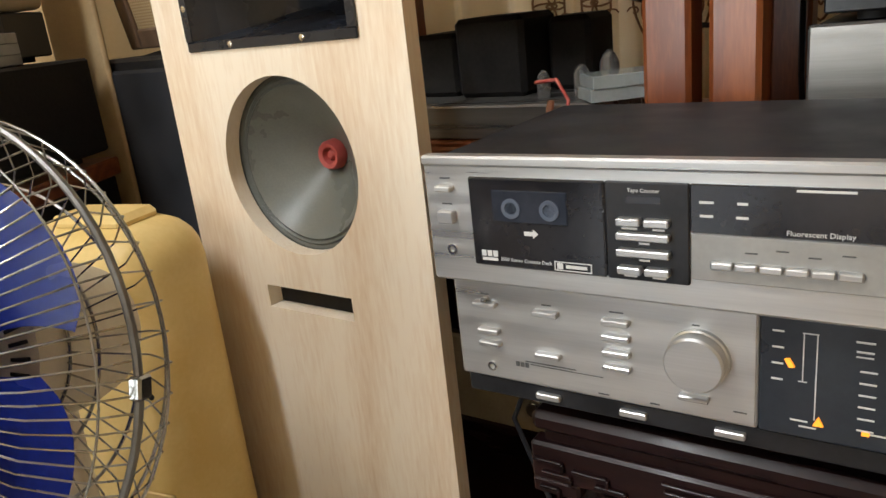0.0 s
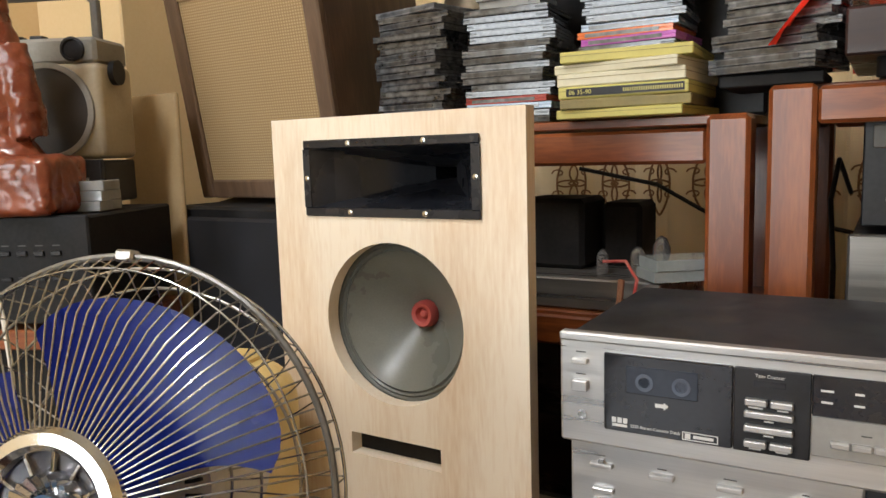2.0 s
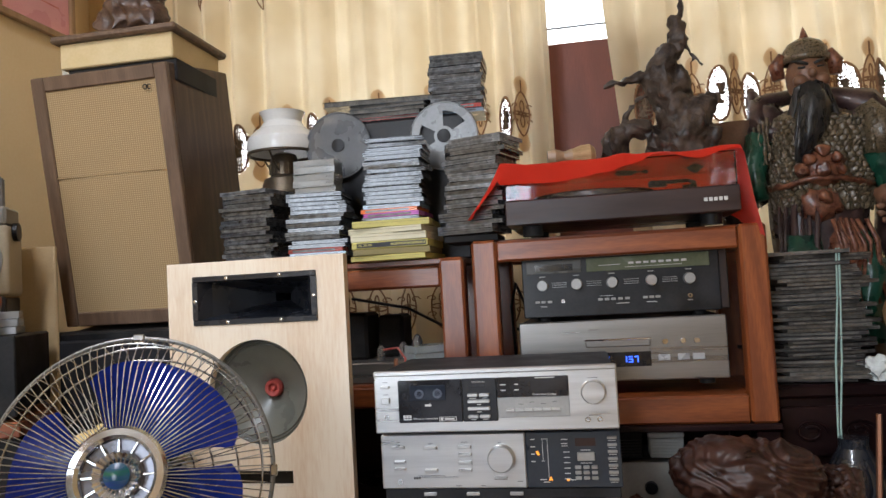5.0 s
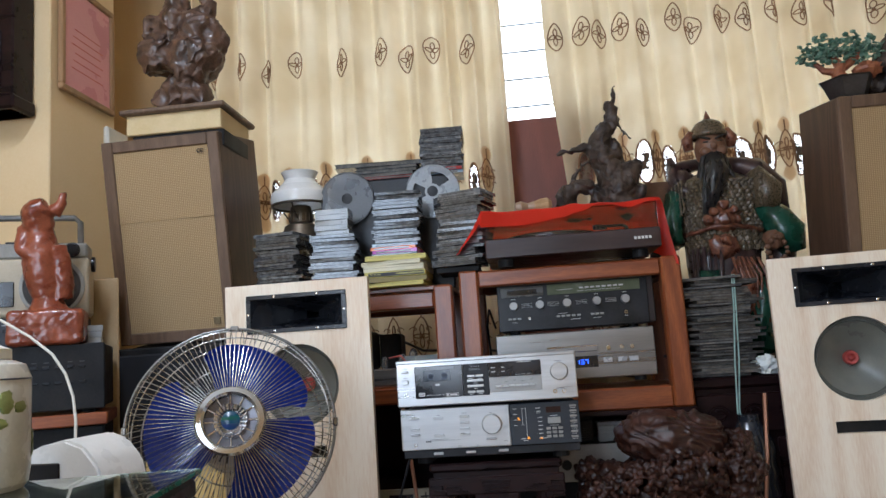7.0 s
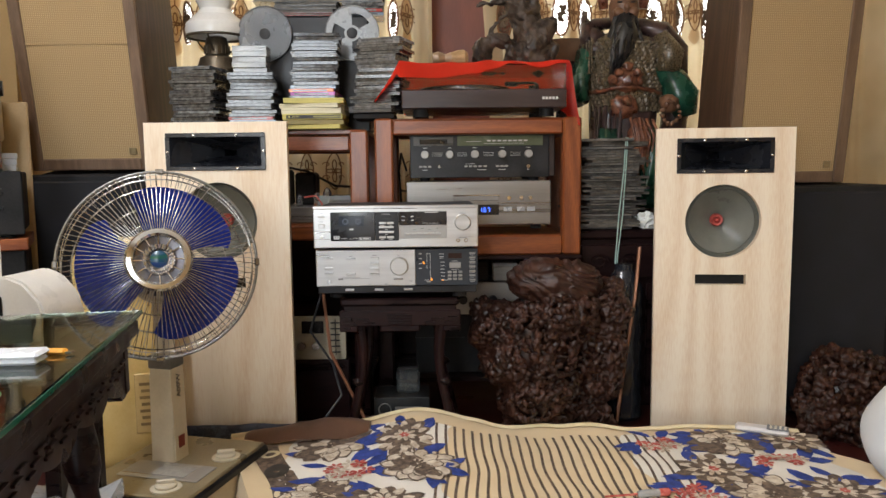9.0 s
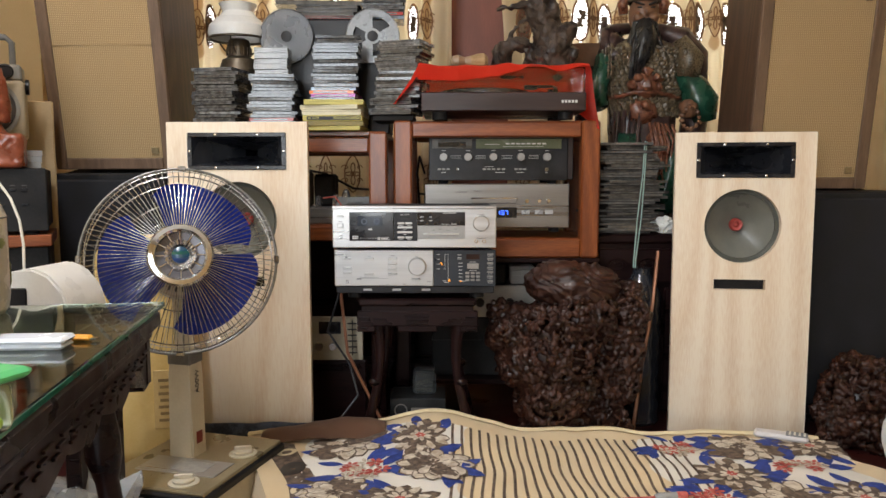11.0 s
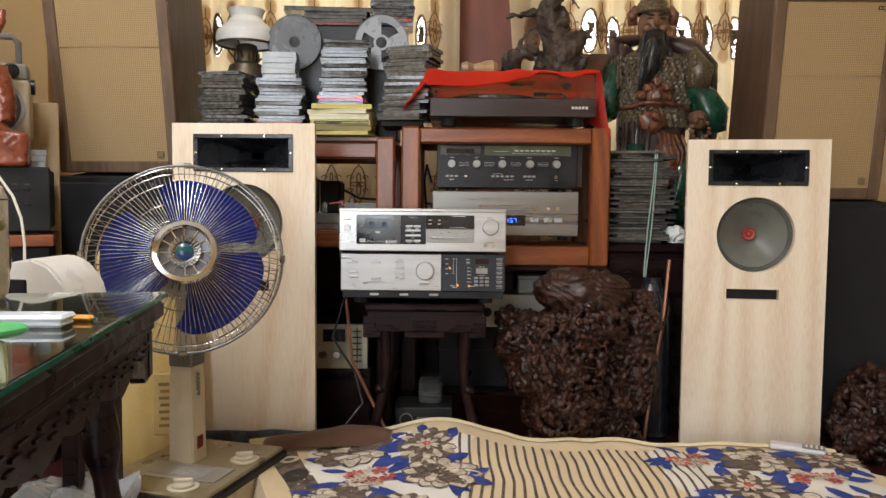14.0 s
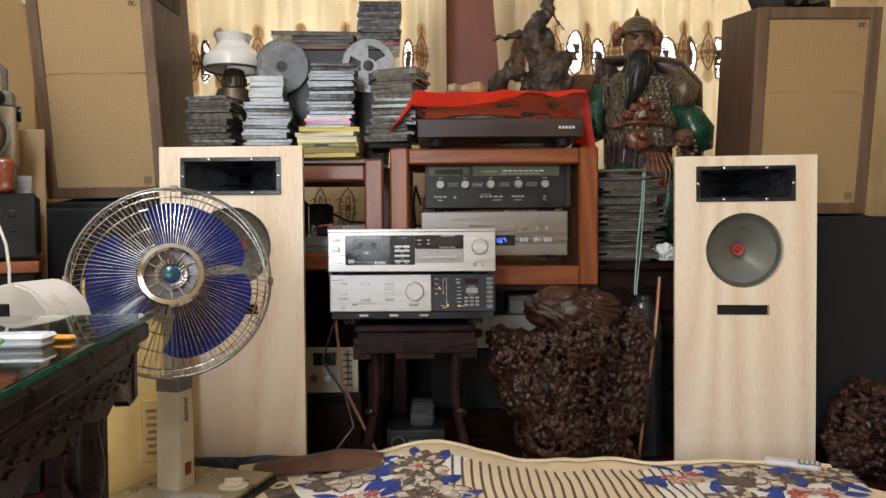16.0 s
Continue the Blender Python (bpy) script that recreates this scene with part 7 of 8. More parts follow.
# shaving-brush-like duster and earthen bowl behind the turntable
br = thing("brush", "short round brush with a turned wooden handle on the red cloth", "brush", pose(0.150, 0.52, 1.166, 0, 0, 8))
part("handle", Form().lathe([(0, -0.05), (0.016, -0.048), (0.021, -0.03), (0.013, -0.008), (0.019, 0.012), (0, 0.012)], 24, pose(0, 0, 0, 0, 90, 0)), surf("turned_beech", (0.30, 0.19, 0.11), (0.40, 0.27, 0.17), rough=0.4), br)
part("bristles", Form().lathe([(0.018, 0.012), (0.026, 0.035), (0.028, 0.055), (0.018, 0.068), (0, 0.07)], 24, pose(0, 0, 0, 0, 90, 0)), surf("tan_bristle", (0.30, 0.18, 0.08), (0.5, 0.33, 0.17), rough=0.8, stretch=(0.1, 1, 1), scale=90, fine=500, bump=0.8), br)
ps = thing("plant_stand", "slim dark pedestal behind the rack carrying the bowl", "stand", pose(0.62, 1.03, 0.0))
part("column", Form().lathe([(0, 0), (0.08, 0), (0.08, 0.02), (0.03, 0.06), (0.03, 1.10), (0.09, 1.19), (0.09, 1.21), (0, 1.21)], 24), ROSE, ps)
bw = thing("earthen_bowl", "wide brown earthenware bowl on a dark pedestal", "bowl", pose(0.62, 1.03, 1.211))
part("body", Form().lathe([(0, 0), (0.07, 0), (0.10, 0.03), (0.115, 0.075), (0.12, 0.08), (0.11, 0.08), (0.09, 0.035), (0, 0.015)], 40), surf("brown_earthenware", (0.17, 0.095, 0.055), (0.26, 0.15, 0.09), rough=0.55), bw)


# ---- bonsai on the right loudspeaker ----
def bonsai(m):
    top = thing("bonsai", "small jade-green ornamental tree with red trunk in a dark pot", "bonsai", m)
    part("pot", Form().lathe([(0, 0), (0.05, 0), (0.056, 0.012), (0.074, 0.058), (0.08, 0.062), (0.07, 0.062), (0, 0.055)], 6), surf("black_pot", (0.02, 0.018, 0.018), (0.05, 0.045, 0.042), rough=0.4), top, "dark six-sided pot")
    f = Form()
    f.tube([(0, 0, 0.055), (-0.02, 0, 0.085), (-0.01, 0, 0.11), (-0.03, 0, 0.14)], [0.024, 0.02, 0.017, 0.008], 12)
    f.tube([(-0.01, 0, 0.10), (0.03, 0, 0.125), (0.055, 0, 0.15)], [0.014, 0.011, 0.006], 10)
    f.tube([(-0.02, 0, 0.09), (-0.06, 0, 0.10), (-0.085, 0, 0.13)], [0.013, 0.01, 0.006], 10)
    f.blob((0.055, -0.02, 0.085), (0.042, 0.03, 0.024), 14, 0.4, 4)
    part("trunk", f, surf("red_brown_trunk", (0.20, 0.06, 0.03), (0.34, 0.13, 0.06), rough=0.45, scale=40), top, "red-brown trunk and rock")
    f = Form()
    r = random.Random(5)
    for cx, cz, w in ((-0.085, 0.15, 0.05), (-0.03, 0.175, 0.06), (0.035, 0.175, 0.06), (0.075, 0.15, 0.045), (0.0, 0.14, 0.05)):
        for _ in range(70):
            a, b = r.uniform(0, 6.28), r.uniform(-1, 1)
            q = r.random() ** 0.5
            c = (cx + w * q * math.cos(a), w * 0.7 * q * math.sin(a), cz + 0.028 * b)
            f.blob(c, (0.009, 0.009, 0.003), 6, 0, 1, pose(0, 0, 0, r.uniform(-50, 50), r.uniform(-50, 50), 0))
    tagged(part("crown", f, surf("jade_leaves", (0.07, 0.15, 0.11), (0.20, 0.32, 0.24), rough=0.25, scale=60, coat=0.3), top, "jade-green stone leaves"), kind="stuff")
    return top


bonsai(pose(1.115, 0.43, 1.376 + 0.012, 0, 0, 0))
gnarl("small_root_ornament", "dark twisted root ornament on the loudspeaker", "ornament", pose(1.255, 0.45, 1.385), [
    ([(0, 0, 0.02), (0.01, 0, 0.07), (-0.01, 0, 0.13), (0.02, 0, 0.20)], [0.05, 0.045, 0.035, 0.02]),
    ([(-0.03, 0, 0.03), (-0.06, 0, 0.07), (-0.04, 0, 0.12)], [0.03, 0.022, 0.012])], DRIFT, 2.0, 0.8, 20.0)


# ---- pillar: framed print and wall clock ----
pic = thing("framed_print", "pink certificate in a thin wooden frame on the pillar", "picture", pose(-1.436, 0.655, 1.72))
f = Form()
for y0, y1, z0, z1 in ((-0.17, 0.17, 0.0, 0.022), (-0.17, 0.17, 0.40, 0.422), (-0.17, -0.148, 0.022, 0.40), (0.148, 0.17, 0.022, 0.40)):
    f.box(0, 0.018, y0, y1, z0, z1, 0.003)
part("frame", f, wood("light_frame", (0.30, 0.17, 0.08), (0.40, 0.24, 0.12), rough=0.45), pic, "light brown wooden frame")
part("print", Form().box(0.004, 0.008, -0.148, 0.148, 0.022, 0.40), surf("pink_paper", (0.66, 0.28, 0.30), (0.74, 0.36, 0.37), rough=0.35, scale=4), pic, "pink printed paper")
for k in range(6):
    part("text_line", Form().box(0.0082, 0.0086, -0.10 + 0.01 * (k % 3), 0.10 - 0.015 * (k % 2), 0.10 + 0.03 * k, 0.104 + 0.03 * k), REDP, pic)
clk = thing("wall_clock", "dark wooden wall clock case with arched glass", "clock", pose(-1.62, 0.445, 1.605))
part("case", Form().box(-0.125, 0.125, -0.11, 0.0, 0.0, 0.62, 0.006), ROSE, clk)
part("plinth", Form().box(-0.135, 0.135, -0.12, 0.0, 0.0, 0.05, 0.008), ROSE, clk)
part("door_frame", Form().tube([(-0.08, -0.112, 0.08), (-0.08, -0.112, 0.26), (-0.05, -0.112, 0.33), (0, -0.112, 0.36), (0.05, -0.112, 0.33), (0.08, -0.112, 0.26), (0.08, -0.112, 0.08)], 0.009, 8, closed=True), ROSE, clk)
part("pane", Form().box(-0.07, 0.07, -0.1115, -0.1102, 0.09, 0.30), SMOKED, clk)

# ---- left-hand hi-fi corner ----
LM = pose(-1.0, 0.02, 0.0, 0, 0, 25)
cab = thing("hifi_cabinet", "low dark wooden cabinet with a red-brown board under black equipment", "cabinet", LM)
part("body", Form().box(-0.68, 0.0, 0.03, 0.29, 0.0, 0.60, 0.004), MATTBLACK, cab)
part("top_board", Form().box(-0.685, 0.01, 0.0, 0.295, 0.60, 0.632, 0.003), MAHOG_X, cab, "red-brown top board")
eqp = thing("black_amplifier", "wide black component amplifier on the low cabinet", "amplifier", LM @ pose(0, 0, 0.634))
part("case", Form().box(-0.66, 0.0, 0.008, 0.29, 0.012, 0.176, 0.004), MATTBLACK, eqp)
part("fascia", Form().box(-0.664, 0.004, 0.0, 0.01, 0.008, 0.178, 0.003), MATTBLACK, eqp)
for k in range(5):
    key(eqp, -0.05 - 0.028 * k, 0.12, 0.016, 0.008, 0.0, 0.004, BLACK)
    key(eqp, -0.05 - 0.028 * k, 0.08, 0.016, 0.006, 0.0, 0.004, BLACK)
for x in (-0.26, -0.36, -0.5):
    cap_knob(eqp, x, 0.09, 0.022, 0.016, 0, BLACK)
bars("legend", eqp, DARKINK, [(-0.05 - 0.028 * k, 0.132, 0.012, 0.002) for k in range(5)], -0.0003)
feet(eqp, (-0.62, -0.04), (0.05, 0.23), 0.0)
deck2 = thing("dark_tape_deck", "dark grey component tape deck under the portable radio", "tape deck", LM @ pose(-0.06, 0.165, 0.8125))
part("case", Form().box(-0.43, 0.0, 0.01, 0.12, 0.008, 0.082, 0.003), VINYL, deck2)
part("fascia", Form().box(-0.43, 0.0, 0.0, 0.012, 0.006, 0.084, 0.002), surf("grey_blue_fascia", (0.03, 0.033, 0.040), (0.055, 0.058, 0.066), rough=0.45, spec=0.3), deck2)
cap_knob(deck2, -0.075, 0.048, 0.012, 0.012, 0, BLACK)
for k in range(4):
    key(deck2, -0.14 - 0.02 * k, 0.05, 0.014, 0.008, 0, 0.004, BLACK)
bars("legend", deck2, INK, [(-0.035, 0.05, 0.022, 0.005), (-0.14, 0.065, 0.02, 0.0016), (-0.2, 0.065, 0.02, 0.0016)], -0.0003)
feet(deck2, (-0.39, -0.04), (0.03, 0.10), 0.0, 0.014, 0.01)
part("window", Form().box(-0.40, -0.27, -0.002, 0.004, 0.025, 0.07), SMOKED, deck2)


def portable_radio(m):
    top = thing("portable_radio", "old silver-gold portable radio cassette player with round speaker", "radio", m)
    BOX = surf("champagne_plastic", (0.38, 0.32, 0.22), (0.47, 0.40, 0.29), rough=0.45)
    part("body", Form().box(-0.46, 0.0, 0.0, 0.115, 0.0, 0.165, 0.012), BOX, top)
    part("top_panel", Form().box(-0.455, -0.005, 0.004, 0.11, 0.163, 0.208, 0.006), surf("grey_radio_panel", (0.20, 0.19, 0.17), (0.28, 0.27, 0.24), rough=0.45), top, "grey control panel")
    for x in (-0.095, -0.365):
        sp = part("speaker", Form().lathe([(0.083, 0.0), (0.083, 0.006), (0.074, 0.008), (0.072, 0.003), (0, 0.004)], 48, pose(x, 0.0, 0.083, 90, 0, 0)), surf("grey_bezel", (0.22, 0.21, 0.19), (0.3, 0.29, 0.26), rough=0.4), top, "grey speaker bezel")
        part("speaker_mesh", Form().lathe([(0.073, 0.004), (0.05, 0.009), (0, 0.011)], 48, pose(x, 0.0, 0.083, 90, 0, 0)), surf("brown_black_mesh", (0.022, 0.018, 0.015), (0.05, 0.04, 0.034), rough=0.6, fine=900, bump=0.5), sp)
    part("tweeter", Form().lathe([(0.021, 0), (0.021, 0.005), (0.017, 0.006), (0.016, 0.002), (0, 0.004)], 28, pose(-0.045, 0.004, 0.187, 90, 0, 0)), BLACK, top)
    part("tuning_knob", Form().lathe([(0.022, 0), (0.022, 0.01), (0, 0.01)], 24, pose(0.0, 0.05, 0.15, 0, 90, 0)), BLACK, top)
    win_ = part("cassette_window", Form().box(-0.275, -0.19, -0.004, 0.002, 0.03, 0.10, 0.002), SMOKED, top)
    for k in range(5):
        part("top_key", Form().box(-0.30 + 0.04 * k, -0.275 + 0.04 * k, 0.03, 0.05, 0.205, 0.217, 0.002), BLACK, top)
    part("handle", Form().tube([(-0.43, 0.06, 0.20), (-0.43, 0.06, 0.275), (-0.415, 0.06, 0.29), (-0.045, 0.06, 0.29), (-0.03, 0.06, 0.275), (-0.03, 0.06, 0.20)], 0.009, 10), surf("grey_handle", (0.10, 0.095, 0.085), (0.16, 0.15, 0.135), rough=0.45), top, "grey carrying handle")
    return top


portable_radio(LM @ pose(-0.05, 0.165, 0.8972))
for k in range(3):
    cs = thing("cassette_case", "clear cassette case with blue and white card", "cassette", LM @ pose(-0.065, 0.10, 0.8125 + 0.0165 * k, 0, 0, 4 * k), "cassettes on the black amplifier")
    part("card", Form().box(-0.047, 0.047, -0.032, 0.032, 0.001, 0.014), CASES[6 if k == 1 else 2], cs)
    part("shell", Form().box(-0.054, 0.054, -0.035, 0.035, 0.0, 0.016, 0.001), CLEAR, cs)
lf = thing("leaning_panel", "tan chipboard panel leaning behind the cassettes", "panel", pose(-1.145, 0.315, 0.8))
part("body", Form().box(-0.14, 0.02, 0.0, 0.012, -0.8, 0.22, 0.02), surf("tan_board", (0.38, 0.27, 0.14), (0.46, 0.34, 0.19), rough=0.6), lf)

# ---- yellow canister behind the fan ----
can = thing("yellow_canister", "tall yellow plastic canister with printed label behind the fan", "canister", pose(-0.735, 0.0, 0.0, 0, 0, 12))
f = Form()
f.box(-0.12, 0.12, -0.08, 0.08, 0.0, 0.62, 0.06, None, 5)
body = part("body", f, YELLOW, can)
part("cap", Form().box(-0.05, 0.07, -0.035, 0.035, 0.612, 0.632, 0.008), YELLOW, body)
part("label_panel", Form().box(0.03, 0.10, -0.083, -0.079, 0.12, 0.28, 0.002), surf("faded_label", (0.52, 0.36, 0.14), (0.6, 0.44, 0.2), rough=0.5), body)
for k in range(7):
    part("label_line", Form().box(0.042 + 0.004 * (k % 2), 0.088 - 0.006 * (k % 3), -0.0838, -0.0826, 0.14 + 0.018 * k, 0.148 + 0.018 * k), surf("label_ink", (0.2, 0.13, 0.05), (0.28, 0.19, 0.08), rough=0.6), body)
for x, zz in ((0.095, 0.56), (0.1, 0.42)):
    part("rivet", Form().blob((x, -0.081, zz), (0.004, 0.003, 0.004), 10), BLACK, body)

# ---- things on and by the table ----
TZ = 0.5795


def tea_jar(m):
    top = thing("enamel_jug", "cream insulated jug printed with green trees, white handle", "jug", m)
    part("body", Form().lathe([(0, 0), (0.076, 0), (0.082, 0.008), (0.085, 0.03), (0.085, 0.15), (0.078, 0.168), (0.058, 0.176), (0, 0.178)], 48), surf("cream_enamel", (0.62, 0.59, 0.50), (0.72, 0.69, 0.60), rough=0.25, coat=0.3), top)
    part("lid", Form().lathe([(0.06, 0.176), (0.06, 0.19), (0.04, 0.198), (0.012, 0.2), (0.012, 0.212), (0, 0.214)], 32), IVORY, top)
    part("handle", Form().tube([(-0.07, 0, 0.17), (-0.068, 0, 0.205), (-0.04, 0, 0.235), (0.04, 0, 0.235), (0.068, 0, 0.205), (0.07, 0, 0.17)], 0.008, 10), IVORY, top, "white bail handle")
    part("red_knot", Form().tube([(0.05, -0.02, 0.19), (0.075, -0.03, 0.2), (0.085, -0.02, 0.18), (0.07, -0.03, 0.172), (0.055, -0.04, 0.185)], 0.006, 8), surf("pink_ribbon", (0.55, 0.18, 0.15), (0.66, 0.28, 0.22), rough=0.6), top, "pink ribbon knot")
    r = random.Random(3)
    GRN, DKP = surf("olive_print", (0.20, 0.23, 0.06), (0.33, 0.36, 0.12), rough=0.35), surf("black_print", (0.03, 0.03, 0.04), (0.06, 0.06, 0.07), rough=0.35)
    for k in range(46):
        a, zz = r.uniform(0, 6.28), r.uniform(0.022, 0.132)
        f = Form()
        f.blob((0.0852, 0, 0), (0.0022, r.uniform(0.008, 0.018), r.uniform(0.006, 0.015)), 12, 0.5, 3)
        bmesh.ops.transform(f.bm, matrix=pose(0, 0, zz, 0, 0, math.degrees(a)), verts=f.bm.verts[:])
        part("printed_tree", f, DKP if k % 4 == 0 else GRN, top)
    part("band", Form().tube([(0.0855 * math.cos(2 * math.pi * k / 48), 0.0855 * math.sin(2 * math.pi * k / 48), 0.148) for k in range(48)], 0.0012, 6, closed=True), DKP, top)
    return top


tea_jar(pose(-0.662, -0.905, TZ, 0, 0, -30))
gb = thing("lidded_box", "clear plastic box of green beans with a green lid", "food box", pose(-0.246, -1.412, TZ, 0, 0, -17) @ pose(-0.112, -0.118, 0) @ Matrix.Diagonal((0.95, 1.27, 0.62, 1)))
part("tub", Form().box(-0.11, 0.11, -0.085, 0.085, 0.0, 0.072, 0.014), surf("frosted_green_plastic", (0.86, 0.96, 0.82), (0.92, 0.98, 0.88), rough=0.12, trans=0.97, bump=0.0, ior=1.06), gb, "frosted clear tub").visible_shadow = False
part("lid", Form().box(-0.118, 0.118, -0.093, 0.093, 0.072, 0.088, 0.006), surf("green_lid", (0.09, 0.50, 0.17), (0.13, 0.58, 0.22), rough=0.3, trans=0.15), gb, "bright green lid")
f = Form()
r = random.Random(9)
for k in range(190):
    f.blob((r.uniform(-0.095, 0.095), r.uniform(-0.07, 0.07), 0.014 + 0.036 * r.random() ** 1.3), (0.011, 0.008, 0.012), 8)
tagged(part("green_beans", f, surf("lime_beans", (0.42, 0.62, 0.07), (0.54, 0.74, 0.14), rough=0.45), gb, "lime-green beans"), kind="stuff")
wc = thing("white_case", "small white oval plastic case on the glass", "case", pose(-0.418, -1.115, TZ, 0, 0, 4))
part("base", Form().box(-0.045, 0.045, -0.018, 0.018, 0, 0.007, 0.0034), surf("white_plastic", (0.62, 0.66, 0.74), (0.70, 0.74, 0.80), rough=0.25), wc)
part("lid", Form().box(-0.047, 0.047, -0.020, 0.020, 0.0072, 0.015, 0.0038), surf("white_lid", (0.68, 0.72, 0.80), (0.76, 0.80, 0.86), rough=0.2), wc)
pk = thing("orange_knife", "flat orange plastic cutter on the glass", "cutter", pose(-0.385, -1.072, TZ, 0, 0, -2))
part("handle", Form().box(-0.035, 0.022, -0.007, 0.007, 0, 0.007, 0.003), surf("orange_plastic", (0.72, 0.30, 0.03), (0.8, 0.38, 0.05), rough=0.35), pk)
part("blade_tip", Form().box(0.022, 0.030, -0.005, 0.005, 0.002, 0.004), CHROME, pk)
cup = thing("stone_cup", "small mottled stone cup on the table", "cup", pose(-0.500, -1.125, TZ))
part("body", Form().lathe([(0, 0), (0.03, 0), (0.04, 0.014), (0.044, 0.034), (0.041, 0.034), (0.034, 0.012), (0, 0.008)], 32), surf("mottled_stone", (0.10, 0.09, 0.075), (0.24, 0.22, 0.19), rough=0.5, scale=90), cup)
st2 = thing("low_stool", "dark low stool behind the table", "stool", pose(-0.72, -0.565, 0.0))
part("seat", Form().box(-0.13, 0.13, -0.10, 0.10, 0.47, 0.50, 0.006), ROSE, st2)
for x in (-0.11, 0.11):
    for y in (-0.08, 0.08):
        part("leg", Form().box(x - 0.015, x + 0.015, y - 0.015, y + 0.015, 0, 0.47, 0.003), ROSE, st2)
ph = thing("white_appliance", "white curved appliance with a dark control panel behind the table", "appliance", pose(-0.70, -0.575, 0.502, 0, 0, -6) @ Matrix.Diagonal((0.85, 0.85, 0.85, 1)))
prof = [(-0.13, 0.0), (0.115, 0.0), (0.12, 0.03), (0.105, 0.085), (0.07, 0.125), (0.03, 0.140), (-0.02, 0.13), (-0.13, 0.095)]
f = Form().prism(prof, -0.075, 0.075)
bmesh.ops.bevel(f.bm, geom=f.bm.edges[:], offset=0.006, segments=2, affect="EDGES")
part("body", f, surf("white_shell", (0.70, 0.69, 0.66), (0.78, 0.77, 0.74), rough=0.3), ph)
part("control_panel", Form().box(-0.125, 0.02, -0.079, -0.074, 0.02, 0.095, 0.004), BLACK, ph, "black control panel")
for k in range(3):
    part("button", Form().box(-0.03 + 0.015 * k, -0.02 + 0.015 * k, -0.082, -0.078, 0.028, 0.036, 0.001), GREYPANEL, ph)
cb = thing("white_cable", "white cable looping down behind the table", "cable")
part("cord", Form().tube([(-1.28, -0.12, 0.915), (-1.20, -0.12, 0.885), (-1.11, -0.12, 0.832), (-1.05, -0.12, 0.785), (-1.015, -0.12, 0.735), (-0.995, -0.12, 0.68), (-0.988, -0.12, 0.62), (-0.99, -0.12, 0.54), (-1.0, -0.13, 0.36), (-1.01, -0.14, 0.18), (-1.03, -0.15, 0.006)], 0.0036, 8), IVORY, cb)
part("plug", Form().tube([(-1.28, -0.12, 0.915), (-1.38, -0.10, 0.92), (-1.48, -0.06, 0.86), (-1.56, -0.02, 0.815)], 0.004, 8), IVORY, cb)
bag = thing("plastic_bag", "crumpled clear plastic bag on the floor under the table", "bag", pose(-0.62, -0.62, 0.0))
f = Form()
bmesh.ops.create_icosphere(f.bm, subdivisions=4, radius=1.0)
for v in f.bm.verts:
    d = v.co.normalized()
    s = 1 + 0.5 * noise.noise(d * 3.0) + 0.25 * noise.noise(d * 9)
    v.co = Vector((d.x * 0.13 * s, d.y * 0.10 * s, max(0.0, 0.10 + d.z * 0.10 * s)))
part("film", f, surf("clear_film", (0.7, 0.72, 0.74), (0.8, 0.82, 0.84), rough=0.18, trans=0.6, bump=0.2), bag, flat=True)

# ---- under the shelves and stand ----
eq = thing("equaliser", "old cream-faced equaliser with sliders in the dark under the shelf", "equaliser", pose(-0.345, 0.362, 0.202))
part("case", Form().box(-0.21, 0.16, 0.01, 0.036, 0.0, 0.135, 0.002), VINYL, eq)
part("fascia", Form().box(-0.21, 0.16, 0.0, 0.012, 0.0, 0.14, 0.002), surf("aged_fascia", (0.34, 0.30, 0.22), (0.44, 0.40, 0.30), rough=0.5), eq)
part("meter", Form().box(0.02, 0.09, -0.002, 0.004, 0.085, 0.125, 0.001), SMOKED, eq)
part("meter", Form().box(-0.10, -0.01, -0.002, 0.004, 0.085, 0.125, 0.001), SMOKED, eq)
for k in range(6):
    part("slider", Form().box(0.112, 0.142, -0.004, 0.001, 0.022 + 0.019 * k, 0.026 + 0.019 * k, 0.0008), BLACK, eq)
part("slider_rail", Form().box(0.126, 0.129, -0.001, 0.001, 0.015, 0.13), BLACK, eq)
for x in (0.02, 0.065):
    cap_knob(eq, x, 0.045, 0.012, 0.014, 0, CHROME)
eb = thing("dark_crate", "dark wooden crate supporting the equaliser", "crate", pose(-0.345, 0.362, 0.0))
part("body", Form().box(-0.22, 0.17, 0.0, 0.036, 0.0, 0.2, 0.003), ROSE, eb)
sa = thing("metal_amplifier", "brushed metal amplifier in the bottom of the rack", "amplifier", pose(0.245, 0.50, 0.318))
part("case", Form().box(-0.22, 0.20, 0.0, 0.22, 0.006, 0.10, 0.002), surf("dull_metal", (0.22, 0.21, 0.2), (0.34, 0.33, 0.31), rough=0.4, metal=0.6), sa)
part("fascia", Form().box(-0.225, 0.205, -0.012, 0.001, 0.0, 0.108, 0.002), surf("pale_metal", (0.36, 0.34, 0.31), (0.46, 0.44, 0.4), rough=0.4, metal=0.5), sa)
for x in (-0.15, -0.05, 0.05, 0.15):
    cap_knob(sa, x, 0.05, 0.014, 0.014, -0.012, BLACK)
sb = thing("dark_box", "dark equipment box on the rack's bottom shelf", "box", pose(0.245, 0.50, 0.1155))
part("body", Form().box(-0.21, 0.19, 0.0, 0.22, 0.0, 0.20, 0.003), MATTBLACK, sb)
part("seam", Form().box(-0.212, 0.192, -0.002, 0.221, 0.12, 0.123), BLACK, sb)
